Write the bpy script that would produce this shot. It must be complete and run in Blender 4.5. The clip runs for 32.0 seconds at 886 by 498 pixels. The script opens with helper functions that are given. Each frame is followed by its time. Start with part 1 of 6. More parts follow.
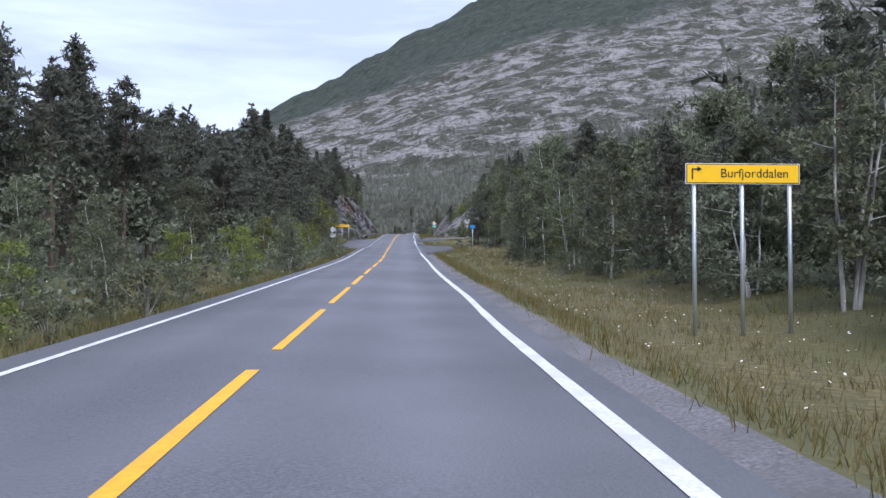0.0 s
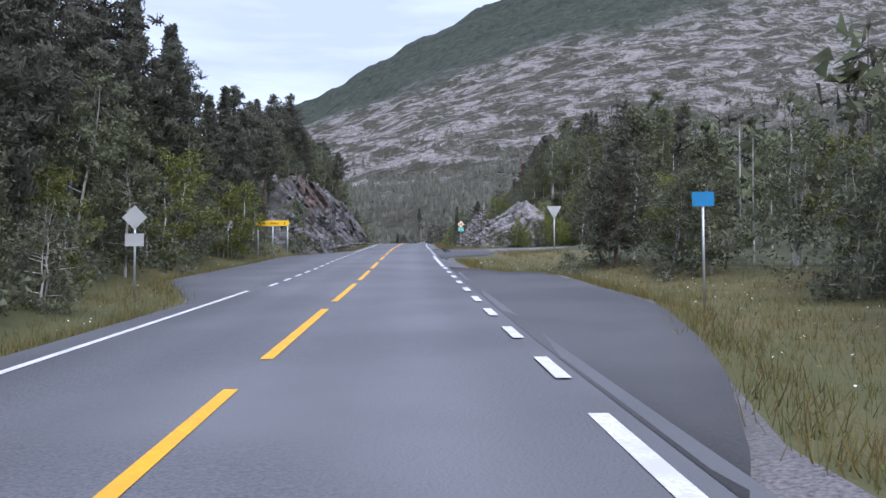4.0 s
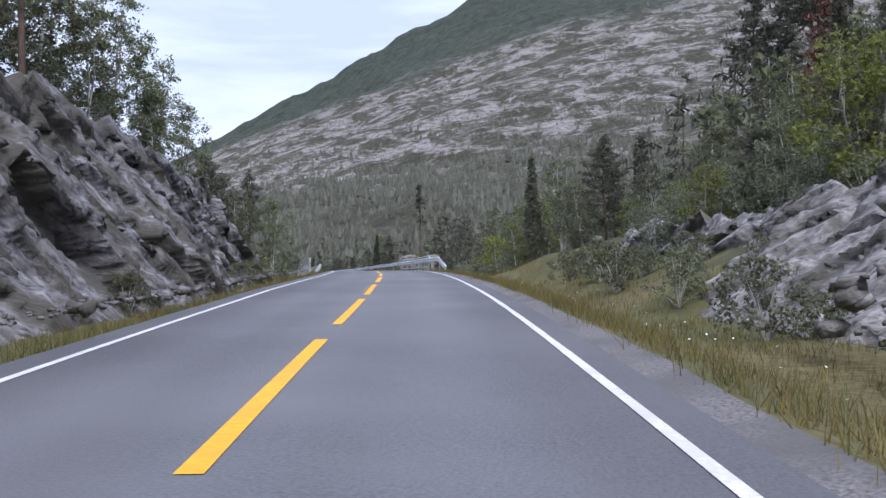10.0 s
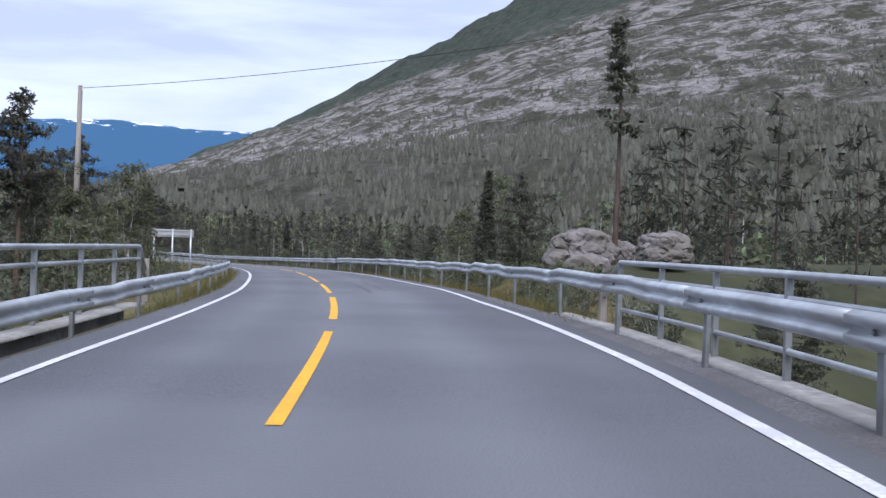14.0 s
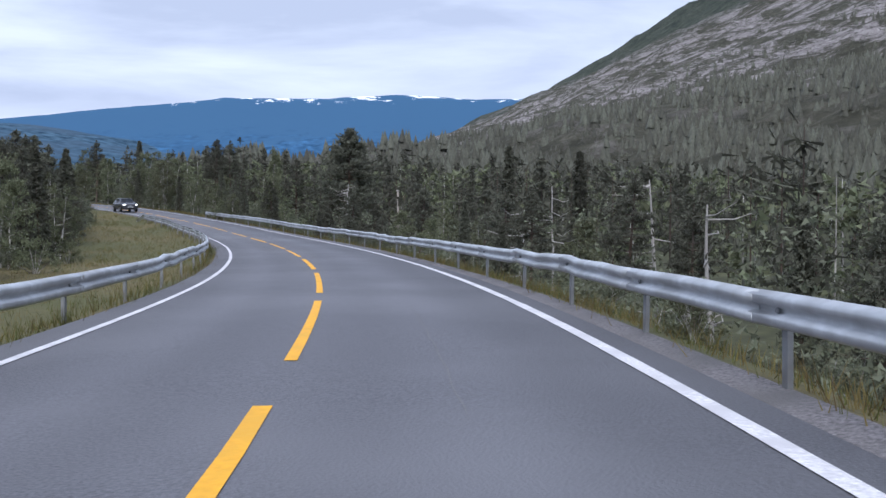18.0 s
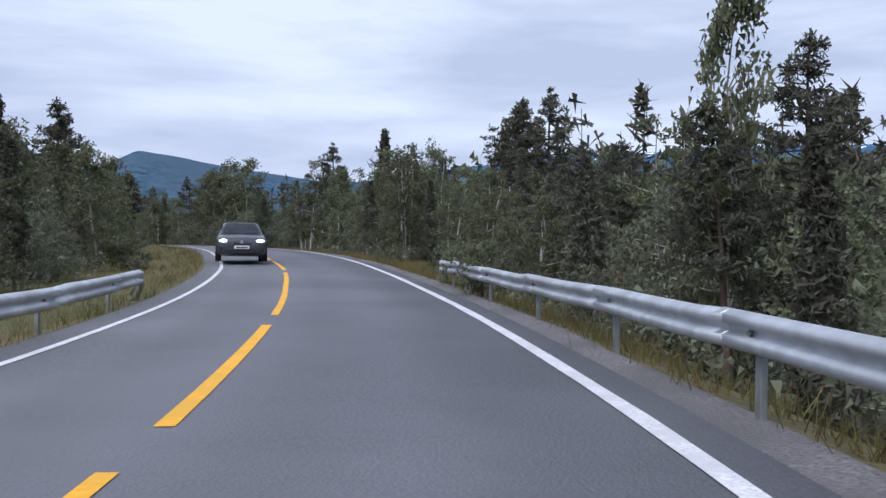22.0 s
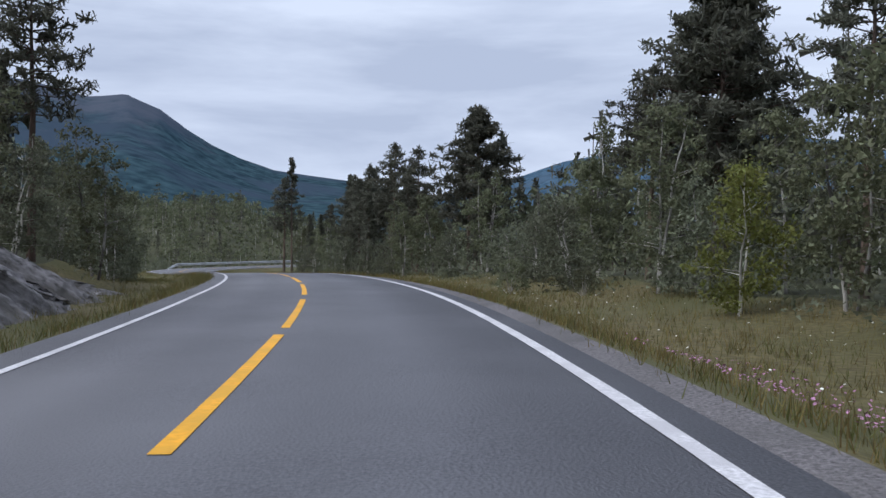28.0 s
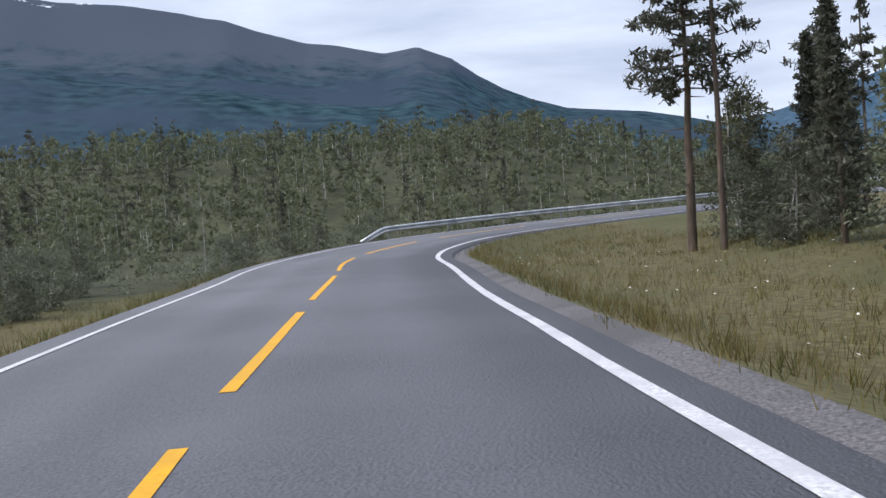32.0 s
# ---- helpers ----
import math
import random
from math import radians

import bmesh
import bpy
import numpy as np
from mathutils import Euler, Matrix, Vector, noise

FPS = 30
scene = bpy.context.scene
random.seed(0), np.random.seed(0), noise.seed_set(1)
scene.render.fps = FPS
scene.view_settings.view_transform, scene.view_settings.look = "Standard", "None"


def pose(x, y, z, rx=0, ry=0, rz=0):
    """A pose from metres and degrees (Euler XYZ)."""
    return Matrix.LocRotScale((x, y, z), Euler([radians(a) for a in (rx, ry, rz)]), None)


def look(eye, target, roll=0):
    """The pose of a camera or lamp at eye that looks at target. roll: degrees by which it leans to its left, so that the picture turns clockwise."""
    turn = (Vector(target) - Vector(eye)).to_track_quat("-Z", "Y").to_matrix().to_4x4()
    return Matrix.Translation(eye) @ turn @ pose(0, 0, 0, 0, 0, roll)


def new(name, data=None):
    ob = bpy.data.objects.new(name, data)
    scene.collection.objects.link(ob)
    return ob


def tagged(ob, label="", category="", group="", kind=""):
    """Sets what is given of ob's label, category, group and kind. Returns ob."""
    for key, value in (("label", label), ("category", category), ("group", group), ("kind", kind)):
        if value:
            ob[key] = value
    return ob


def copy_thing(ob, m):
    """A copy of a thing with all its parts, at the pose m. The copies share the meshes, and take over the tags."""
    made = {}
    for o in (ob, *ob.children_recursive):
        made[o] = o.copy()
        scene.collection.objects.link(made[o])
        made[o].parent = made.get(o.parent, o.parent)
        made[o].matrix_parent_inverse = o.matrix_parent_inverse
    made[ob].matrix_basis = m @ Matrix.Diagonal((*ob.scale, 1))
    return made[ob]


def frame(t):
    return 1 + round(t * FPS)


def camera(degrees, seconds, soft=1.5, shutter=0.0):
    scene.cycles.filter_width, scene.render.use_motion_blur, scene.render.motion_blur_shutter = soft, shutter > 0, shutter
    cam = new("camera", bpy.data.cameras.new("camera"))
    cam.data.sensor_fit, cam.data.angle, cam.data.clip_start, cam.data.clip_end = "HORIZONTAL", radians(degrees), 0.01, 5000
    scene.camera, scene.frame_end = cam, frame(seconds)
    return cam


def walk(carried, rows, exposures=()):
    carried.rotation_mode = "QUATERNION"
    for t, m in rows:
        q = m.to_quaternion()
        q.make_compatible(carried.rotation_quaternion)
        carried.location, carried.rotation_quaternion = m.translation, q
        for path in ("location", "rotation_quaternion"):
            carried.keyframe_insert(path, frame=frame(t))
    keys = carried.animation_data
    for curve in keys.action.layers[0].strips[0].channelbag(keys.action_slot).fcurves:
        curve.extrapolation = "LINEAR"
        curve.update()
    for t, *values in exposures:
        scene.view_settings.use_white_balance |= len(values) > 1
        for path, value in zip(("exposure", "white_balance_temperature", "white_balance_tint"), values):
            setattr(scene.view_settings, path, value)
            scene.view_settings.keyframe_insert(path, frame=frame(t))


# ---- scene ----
# Metres. s runs along the yellow centre line from the first camera place, l to the right of it.
cam = camera(50.2, 32.0, soft=1.5)
PATH = [
    (0, pose(0.00, 0.00, 1.30, 91.79, -0.09, -0.00)),
    (0.5, pose(-0.38, 9.03, 1.62, 91.66, -0.28, 0.20)),
    (1, pose(-0.78, 18.05, 1.94, 91.78, -0.23, 0.39)),
    (1.5, pose(-1.20, 27.06, 2.29, 92.03, -0.08, 0.57)),
    (2, pose(-1.59, 36.06, 2.65, 92.29, 0.07, 0.44)),
    (2.5, pose(-1.94, 45.08, 3.04, 92.42, 0.36, 0.37)),
    (3, pose(-2.29, 54.13, 3.46, 92.57, 0.47, 0.35)),
    (3.5, pose(-2.64, 63.21, 3.90, 92.52, 0.38, 0.38)),
    (4, pose(-3.01, 72.26, 4.36, 92.51, 0.21, 0.34)),
    (4.5, pose(-3.39, 81.30, 4.85, 92.62, 0.16, 0.25)),
    (5, pose(-3.75, 90.35, 5.35, 92.80, 0.15, 0.15)),
    (5.5, pose(-4.10, 99.39, 5.88, 92.98, 0.17, 0.08)),
    (6, pose(-4.45, 108.45, 6.44, 92.97, 0.22, 0.08)),
    (6.5, pose(-4.83, 117.49, 7.01, 93.25, 0.33, 0.29)),
    (7, pose(-5.24, 126.47, 7.60, 93.13, 0.18, 0.48)),
    (7.5, pose(-5.68, 135.43, 8.18, 93.56, 0.12, 0.52)),
    (8, pose(-6.09, 144.42, 8.73, 93.24, 0.38, 0.36)),
    (8.5, pose(-6.47, 153.48, 9.27, 92.52, 0.74, 0.07)),
    (9, pose(-6.70, 162.56, 9.83, 92.21, 0.79, -0.34)),
    (9.5, pose(-6.88, 171.63, 10.43, 92.95, 0.68, -0.20)),
    (10, pose(-7.05, 180.69, 11.00, 92.49, 0.76, 0.02)),
    (10.5, pose(-7.28, 189.77, 11.52, 92.24, 1.49, 0.22)),
    (11, pose(-7.56, 198.86, 11.98, 92.19, 1.83, 0.38)),
    (11.5, pose(-7.91, 207.95, 12.37, 91.95, 1.86, 0.83)),
    (12, pose(-8.37, 217.04, 12.72, 91.71, 1.56, 1.56)),
    (12.5, pose(-8.98, 226.12, 13.03, 91.33, 0.70, 2.42)),
    (13, pose(-9.78, 235.18, 13.37, 91.14, -0.35, 3.58)),
    (13.5, pose(-10.80, 244.18, 13.65, 91.23, -0.91, 5.07)),
    (14, pose(-12.01, 253.08, 13.87, 90.47, -1.72, 6.71)),
    (14.5, pose(-13.48, 261.88, 14.00, 90.21, -2.08, 8.56)),
    (15, pose(-15.29, 270.58, 14.06, 90.47, -1.81, 10.26)),
    (15.5, pose(-17.51, 279.17, 14.09, 90.00, -1.73, 12.69)),
    (16, pose(-20.00, 287.78, 14.11, 89.66, -0.78, 14.73)),
    (16.5, pose(-22.76, 296.34, 14.12, 89.50, -0.39, 16.64)),
    (17, pose(-25.80, 304.84, 14.11, 89.33, -0.24, 18.62)),
    (17.5, pose(-29.15, 313.25, 14.07, 88.92, -0.25, 20.83)),
    (18, pose(-32.84, 321.57, 14.01, 88.11, -0.05, 23.35)),
    (18.5, pose(-36.90, 329.78, 13.93, 89.32, 0.10, 25.74)),
    (19, pose(-41.34, 337.85, 13.86, 88.67, 0.31, 28.31)),
    (19.5, pose(-46.15, 345.72, 13.81, 89.23, 0.27, 30.67)),
    (20, pose(-51.31, 353.33, 13.80, 89.63, -0.11, 33.31)),
    (20.5, pose(-56.82, 360.64, 13.83, 89.44, -0.04, 35.89)),
    (21, pose(-62.60, 367.68, 13.91, 90.57, -0.24, 38.31)),
    (21.5, pose(-68.57, 374.47, 14.06, 91.02, -0.46, 40.84)),
    (22, pose(-74.89, 381.03, 14.28, 91.44, -0.33, 43.56)),
    (22.5, pose(-81.55, 387.27, 14.60, 91.85, -0.34, 46.45)),
    (23, pose(-88.57, 393.07, 15.00, 92.08, -0.44, 49.35)),
    (23.5, pose(-95.78, 398.43, 15.45, 91.96, -0.67, 52.09)),
    (24, pose(-103.15, 403.41, 15.93, 91.68, -0.97, 54.60)),
    (24.5, pose(-110.74, 408.18, 16.38, 91.71, -1.62, 56.94)),
    (25, pose(-118.78, 412.74, 16.78, 91.75, -0.86, 59.59)),
    (25.5, pose(-127.21, 416.99, 17.15, 91.63, -0.48, 62.40)),
    (26, pose(-135.96, 420.89, 17.48, 91.43, -0.23, 65.27)),
    (26.5, pose(-145.02, 424.39, 17.76, 91.15, 0.01, 68.15)),
    (27, pose(-154.35, 427.48, 17.99, 90.55, -0.37, 71.03)),
    (27.5, pose(-163.88, 430.06, 18.17, 90.53, -0.33, 73.95)),
    (28, pose(-173.51, 432.14, 18.29, 89.80, -0.42, 76.81)),
    (28.5, pose(-183.23, 433.78, 18.37, 89.40, -0.32, 79.73)),
    (29, pose(-192.94, 435.01, 18.40, 89.61, -0.47, 82.56)),
    (29.5, pose(-202.61, 435.78, 18.36, 89.27, 0.21, 84.98)),
    (30, pose(-212.26, 436.11, 18.27, 88.50, -0.16, 87.23)),
    (30.5, pose(-221.92, 436.02, 18.12, 88.27, 0.08, 89.37)),
    (31, pose(-231.60, 435.50, 17.89, 87.74, 1.32, 91.33)),
    (31.5, pose(-241.25, 434.65, 17.58, 87.32, 2.71, 93.22)),
    (32, pose(-250.88, 433.51, 17.23, 86.63, 3.94, 94.66)),
]
EXPO = ((0, 0.72, 5720, 15), (3, 0.72, 5720, 15), (7, 0.82, 5850, 16), (9, 0.80, 5920, 15.5), (13, 0.64, 5900, 14.5), (17.5, 0.48, 5900, 13.5), (20, 0.34, 5960, 13.5), (24, 0.32, 5950, 13.5), (27, 0.2, 6030, 11.5), (28, 0.18, 6060, 11.5), (30, 0.36, 6160, 12), (32, 0.49, 6280, 11.5))

walk(cam, PATH, EXPO)

# ---------------------------------------------------------------- sky and sun
world = bpy.data.worlds.new("overcast_sky")
scene.world = world
world.use_nodes = True
wn = world.node_tree
for n in list(wn.nodes):
    wn.nodes.remove(n)


def wnode(kind, **values):
    n = wn.nodes.new(kind)
    for k, v in values.items():
        n.inputs[k].default_value = v
    return n


sky = wn.nodes.new("ShaderNodeTexSky")
sky.sky_type, sky.sun_disc = "NISHITA", False
sky.sun_elevation, sky.sun_rotation = radians(38), radians(200)
sky_dim = wnode("ShaderNodeVectorMath")
sky_dim.operation = "SCALE"
sky_dim.inputs["Scale"].default_value = 0.115
wn.links.new(sky.outputs[0], sky_dim.inputs[0])
tc = wn.nodes.new("ShaderNodeTexCoord")
squash = wnode("ShaderNodeMapping", Scale=(1.3, 1.3, 7.5))
wn.links.new(tc.outputs["Generated"], squash.inputs["Vector"])
banks = wnode("ShaderNodeTexNoise", Scale=2.1, Detail=7.0, Roughness=0.55, Distortion=0.25)
wn.links.new(squash.outputs[0], banks.inputs["Vector"])
grey = wn.nodes.new("ShaderNodeValToRGB")
grey.color_ramp.elements[0].position, grey.color_ramp.elements[1].position = 0.36, 0.66
grey.color_ramp.elements[0].color = (0.43, 0.485, 0.60, 1)
grey.color_ramp.elements[1].color = (0.65, 0.71, 0.82, 1)
wn.links.new(banks.outputs["Fac"], grey.inputs["Fac"])
gaps = wnode("ShaderNodeTexNoise", Scale=1.15, Detail=5.0, Roughness=0.5)
wn.links.new(squash.outputs[0], gaps.inputs["Vector"])
cover = wn.nodes.new("ShaderNodeValToRGB")
cover.color_ramp.elements[0].position, cover.color_ramp.elements[1].position = 0.67, 0.80
cover.color_ramp.elements[0].color, cover.color_ramp.elements[1].color = (1, 1, 1, 1), (0.25, 0.25, 0.25, 1)
wn.links.new(gaps.outputs["Fac"], cover.inputs["Fac"])
blend = wn.nodes.new("ShaderNodeMix")
blend.data_type = "RGBA"
wn.links.new(cover.outputs[0], blend.inputs["Factor"])
wn.links.new(sky_dim.outputs[0], blend.inputs[6])
wn.links.new(grey.outputs[0], blend.inputs[7])
back = wnode("ShaderNodeBackground", Strength=1.0)
wn.links.new(blend.outputs[2], back.inputs["Color"])
wout = wn.nodes.new("ShaderNodeOutputWorld")
wn.links.new(back.outputs[0], wout.inputs["Surface"])

sun = new("sun", bpy.data.lights.new("sun", "SUN"))
sun.data.energy, sun.data.angle, sun.data.color = 2.3, radians(35), (1.0, 0.975, 0.94)
sun.matrix_world = look((0, 0, 100), (-20, 80, 0))

# ---------------------------------------------------------------- the plan
ROAD = [
    (1.0, -60.0, -2.17), (-0.3, -30.0, -1.09), (-1.5, -0.1, 0.00), (-2.4, 19.8, 0.72),
    (-3.3, 41.4, 1.60), (-4.0, 61.3, 2.52), (-5.0, 83.1, 3.66), (-5.8, 103.0, 4.81),
    (-6.7, 124.6, 6.18), (-7.4, 144.4, 7.43), (-8.0, 164.3, 8.66), (-8.5, 186.1, 10.00),
    (-9.1, 206.1, 10.97), (-10.2, 227.8, 11.80), (-12.2, 247.6, 12.41), (-15.7, 268.7, 12.74),
    (-20.8, 287.5, 12.80), (-27.3, 306.2, 12.79), (-36.2, 326.1, 12.66), (-46.1, 343.6, 12.54),
    (-58.9, 361.3, 12.57), (-72.2, 376.1, 12.88), (-88.1, 390.8, 13.64), (-103.9, 402.3, 14.62),
    (-121.1, 412.4, 15.54), (-141.9, 421.8, 16.33), (-162.3, 428.3, 16.81), (-185.3, 432.7, 17.06),
    (-206.5, 434.7, 17.00), (-229.6, 434.5, 16.60), (-250.7, 432.2, 15.93), (-258.9, 430.9, 15.68),
    (-266.7, 429.6, 15.47), (-274.6, 428.5, 15.30), (-281.4, 427.5, 15.18), (-287.9, 427.6, 15.12),
    (-294.3, 429.2, 15.14), (-300.2, 433.2, 15.20), (-306.7, 440.8, 15.32), (-311.7, 453.8, 15.60),
    (-311.7, 467.7, 15.99),
]

LANE = ((-80, 3.12), (14, 3.05), (23, 3.14), (40, 3.04), (65, 2.9), (110, 2.93), (150, 2.98), (171, 2.85), (205, 3.03), (240, 3.06), (248, 3.22), (257, 3.62), (264, 3.74), (276, 3.58), (284, 3.85), (292, 3.6), (324, 3.28), (350, 3.32), (367, 3.4), (384, 3.34), (404, 3.37), (412, 3.25), (420, 3.14), (428, 3.16), (438, 3.35), (500, 3.33), (540, 3.24), (554, 3.35), (561, 3.42), (574, 3.44), (591, 3.14), (598, 3.22), (615, 3.2), (700, 3.2))
LEFT_LANE = ((-80, 2.45), (96, 2.4), (118, 2.14), (124, 2.22), (153, 2.28), (163, 2.25), (171, 2.58), (181, 2.5), (209, 2.9), (221, 2.88), (244, 2.66), (255, 2.45), (264, 2.6), (280, 2.41), (300, 2.47), (334, 2.62), (346, 2.56), (371, 2.5), (394, 2.47), (407, 2.1), (424, 1.9), (429, 1.84), (442, 2.04), (454, 2.04), (480, 2.18), (504, 2.24), (519, 2.26), (532, 2.48), (558, 2.54), (572, 2.52), (597, 2.83), (700, 2.8))

# ---------------------------------------------------------------- materials
def material(name, colour, rough=0.8, metal=0.0, vary=0.25, grain=8.0, bump=0.0, stain=None, stain_scale=0.6,
             per_object=0.0, per_island=0.0, spec=0.3, coords="Object", stretch=(1, 1, 1), turn=(0, 0, 0), deep=0.05):
    """A surface with fine grain, broad stains and a little relief."""
    m = bpy.data.materials.new(name)
    m.use_nodes = True
    nt = m.node_tree
    b = nt.nodes["Principled BSDF"]
    b.inputs["Roughness"].default_value = rough
    b.inputs["Metallic"].default_value = metal
    b.inputs["Specular IOR Level"].default_value = spec
    tc = nt.nodes.new("ShaderNodeTexCoord")
    mp = nt.nodes.new("ShaderNodeMapping")
    mp.inputs["Scale"].default_value = stretch
    spin = nt.nodes.new("ShaderNodeMapping")
    spin.inputs["Rotation"].default_value = turn
    nt.links.new(tc.outputs[coords], spin.inputs["Vector"])
    nt.links.new(spin.outputs[0], mp.inputs["Vector"])
    fine = nt.nodes.new("ShaderNodeTexNoise")
    fine.inputs["Scale"].default_value = grain
    fine.inputs["Detail"].default_value = 6
    nt.links.new(mp.outputs[0], fine.inputs["Vector"])
    ramp = nt.nodes.new("ShaderNodeValToRGB")
    lo = [max(0, c * (1 - vary)) for c in colour]
    hi = [min(1, c * (1 + vary)) for c in colour]
    ramp.color_ramp.elements[0].position, ramp.color_ramp.elements[1].position = 0.3, 0.7
    ramp.color_ramp.elements[0].color, ramp.color_ramp.elements[1].color = (*lo, 1), (*hi, 1)
    nt.links.new(fine.outputs["Fac"], ramp.inputs["Fac"])
    out = ramp.outputs["Color"]
    if stain:
        broad = nt.nodes.new("ShaderNodeTexNoise")
        broad.inputs["Scale"].default_value = stain_scale
        broad.inputs["Detail"].default_value = 4
        nt.links.new(mp.outputs[0], broad.inputs["Vector"])
        r2 = nt.nodes.new("ShaderNodeValToRGB")
        r2.color_ramp.elements[0].position, r2.color_ramp.elements[1].position = 0.42, 0.62
        nt.links.new(broad.outputs["Fac"], r2.inputs["Fac"])
        mix = nt.nodes.new("ShaderNodeMix")
        mix.data_type = "RGBA"
        nt.links.new(r2.outputs["Color"], mix.inputs["Factor"])
        nt.links.new(out, mix.inputs[6])
        mix.inputs[7].default_value = (*stain, 1)
        out = mix.outputs[2]
    for amount, node, sock in ((per_object, "ShaderNodeObjectInfo", "Random"), (per_island, "ShaderNodeNewGeometry", "Random Per Island")):
        if amount:
            info = nt.nodes.new(node)
            rng = nt.nodes.new("ShaderNodeMapRange")
            rng.inputs["To Min"].default_value, rng.inputs["To Max"].default_value = 1 - amount, 1 + amount
            nt.links.new(info.outputs[sock], rng.inputs["Value"])
            hsv = nt.nodes.new("ShaderNodeHueSaturation")
            nt.links.new(rng.outputs[0], hsv.inputs["Value"])
            hue = nt.nodes.new("ShaderNodeMapRange")
            hue.inputs["To Min"].default_value, hue.inputs["To Max"].default_value = 0.5 - amount * 0.06, 0.5 + amount * 0.06
            nt.links.new(info.outputs[sock], hue.inputs["Value"])
            nt.links.new(hue.outputs[0], hsv.inputs["Hue"])
            nt.links.new(out, hsv.inputs["Color"])
            out = hsv.outputs["Color"]
    nt.links.new(out, b.inputs["Base Color"])
    if bump:
        bp = nt.nodes.new("ShaderNodeBump")
        bp.inputs["Strength"].default_value = bump
        bp.inputs["Distance"].default_value = deep
        nt.links.new(fine.outputs["Fac"], bp.inputs["Height"])
        nt.links.new(bp.outputs[0], b.inputs["Normal"])
    return m


def leafy(name, colour, glow=0.25, per_island=0.35, per_object=0.25):
    """Leaves: part of the light goes through them."""
    m = material(name, colour, rough=0.65, vary=0.3, grain=1.2, per_island=per_island, per_object=per_object, spec=0.25)
    nt = m.node_tree
    b = nt.nodes["Principled BSDF"]
    tr = nt.nodes.new("ShaderNodeBsdfTranslucent")
    src = b.inputs["Base Color"].links[0].from_socket
    nt.links.new(src, tr.inputs["Color"])
    mix = nt.nodes.new("ShaderNodeMixShader")
    mix.inputs[0].default_value = glow
    nt.links.new(b.outputs[0], mix.inputs[1])
    nt.links.new(tr.outputs[0], mix.inputs[2])
    nt.links.new(mix.outputs[0], nt.nodes["Material Output"].inputs["Surface"])
    return m


ASPHALT = material("asphalt", (0.120, 0.121, 0.136), 0.72, vary=0.34, grain=38, bump=0.4, stain=(0.152, 0.153, 0.169), stain_scale=0.22, spec=0.4)
ASPHALT_NEW = material("asphalt_patch", (0.066, 0.065, 0.072), 0.8, vary=0.2, grain=30, bump=0.25, stain=(0.09, 0.088, 0.095), stain_scale=0.2)
ASPHALT_OLD = material("asphalt_worn", (0.155, 0.15, 0.152), 0.85, vary=0.3, grain=24, bump=0.35, stain=(0.12, 0.115, 0.115), stain_scale=0.3)


def wheel_bands(m):
    """Asphalt polished darker where the wheels run, by the offset from the centre line."""
    nt = m.node_tree
    b = nt.nodes["Principled BSDF"]
    src = b.inputs["Base Color"].links[0].from_socket
    uvn = nt.nodes.new("ShaderNodeUVMap")
    uvn.uv_map = "along"
    sep = nt.nodes.new("ShaderNodeSeparateXYZ")
    nt.links.new(uvn.outputs[0], sep.inputs[0])
    wob = nt.nodes.new("ShaderNodeTexNoise")
    wob.inputs["Scale"].default_value, wob.inputs["Detail"].default_value = 0.35, 3
    nt.links.new(uvn.outputs[0], wob.inputs["Vector"])
    off = nt.nodes.new("ShaderNodeMath")
    off.operation = "MULTIPLY_ADD"
    off.inputs[1].default_value = 0.5
    nt.links.new(wob.outputs["Fac"], off.inputs[0])
    nt.links.new(sep.outputs["X"], off.inputs[2])
    rng = nt.nodes.new("ShaderNodeMapRange")
    rng.inputs["From Min"].default_value, rng.inputs["From Max"].default_value = -4.0, 4.5
    nt.links.new(off.outputs[0], rng.inputs["Value"])
    r = nt.nodes.new("ShaderNodeValToRGB")
    r.color_ramp.interpolation = "B_SPLINE"
    stops = ((0.0, 0.8), (0.15, 1.0), (0.235, 0.70), (0.33, 1.08), (0.40, 0.72), (0.5, 1.02), (0.60, 0.78), (0.70, 1.12), (0.79, 0.74), (0.9, 0.98), (1.0, 0.74))
    while len(r.color_ramp.elements) < len(stops):
        r.color_ramp.elements.new(0.5)
    for e, (p, c) in zip(r.color_ramp.elements, stops):
        e.position, e.color = p, (c, c, c, 1)
    nt.links.new(rng.outputs[0], r.inputs["Fac"])
    mul = nt.nodes.new("ShaderNodeMix")
    mul.data_type, mul.blend_type = "RGBA", "MULTIPLY"
    mul.inputs["Factor"].default_value = 1.0
    nt.links.new(src, mul.inputs[6])
    nt.links.new(r.outputs[0], mul.inputs[7])
    nt.links.new(mul.outputs[2], b.inputs["Base Color"])


wheel_bands(ASPHALT)
WHITE_PAINT = material("white_road_paint", (0.60, 0.59, 0.61), 0.65, vary=0.25, grain=26, bump=0.15, stain=(0.50, 0.49, 0.51), stain_scale=2.2)
YELLOW_PAINT = material("yellow_road_paint", (0.78, 0.375, 0.012), 0.6, vary=0.14, grain=14, bump=0.1, stain=(0.66, 0.34, 0.02), stain_scale=2.0)
WORN_YELLOW = material("worn_yellow_paint", (0.30, 0.22, 0.10), 0.7, vary=0.4, grain=18, stain=(0.14, 0.13, 0.12), stain_scale=3.0)
TYRE_MARK = material("tyre_mark", (0.074, 0.075, 0.082), 0.72, vary=0.3, grain=38, stain=(0.098, 0.099, 0.110), stain_scale=2.0)
CRACK_SEAL = material("pale_crack", (0.15, 0.15, 0.155), 0.8, vary=0.3, grain=20)
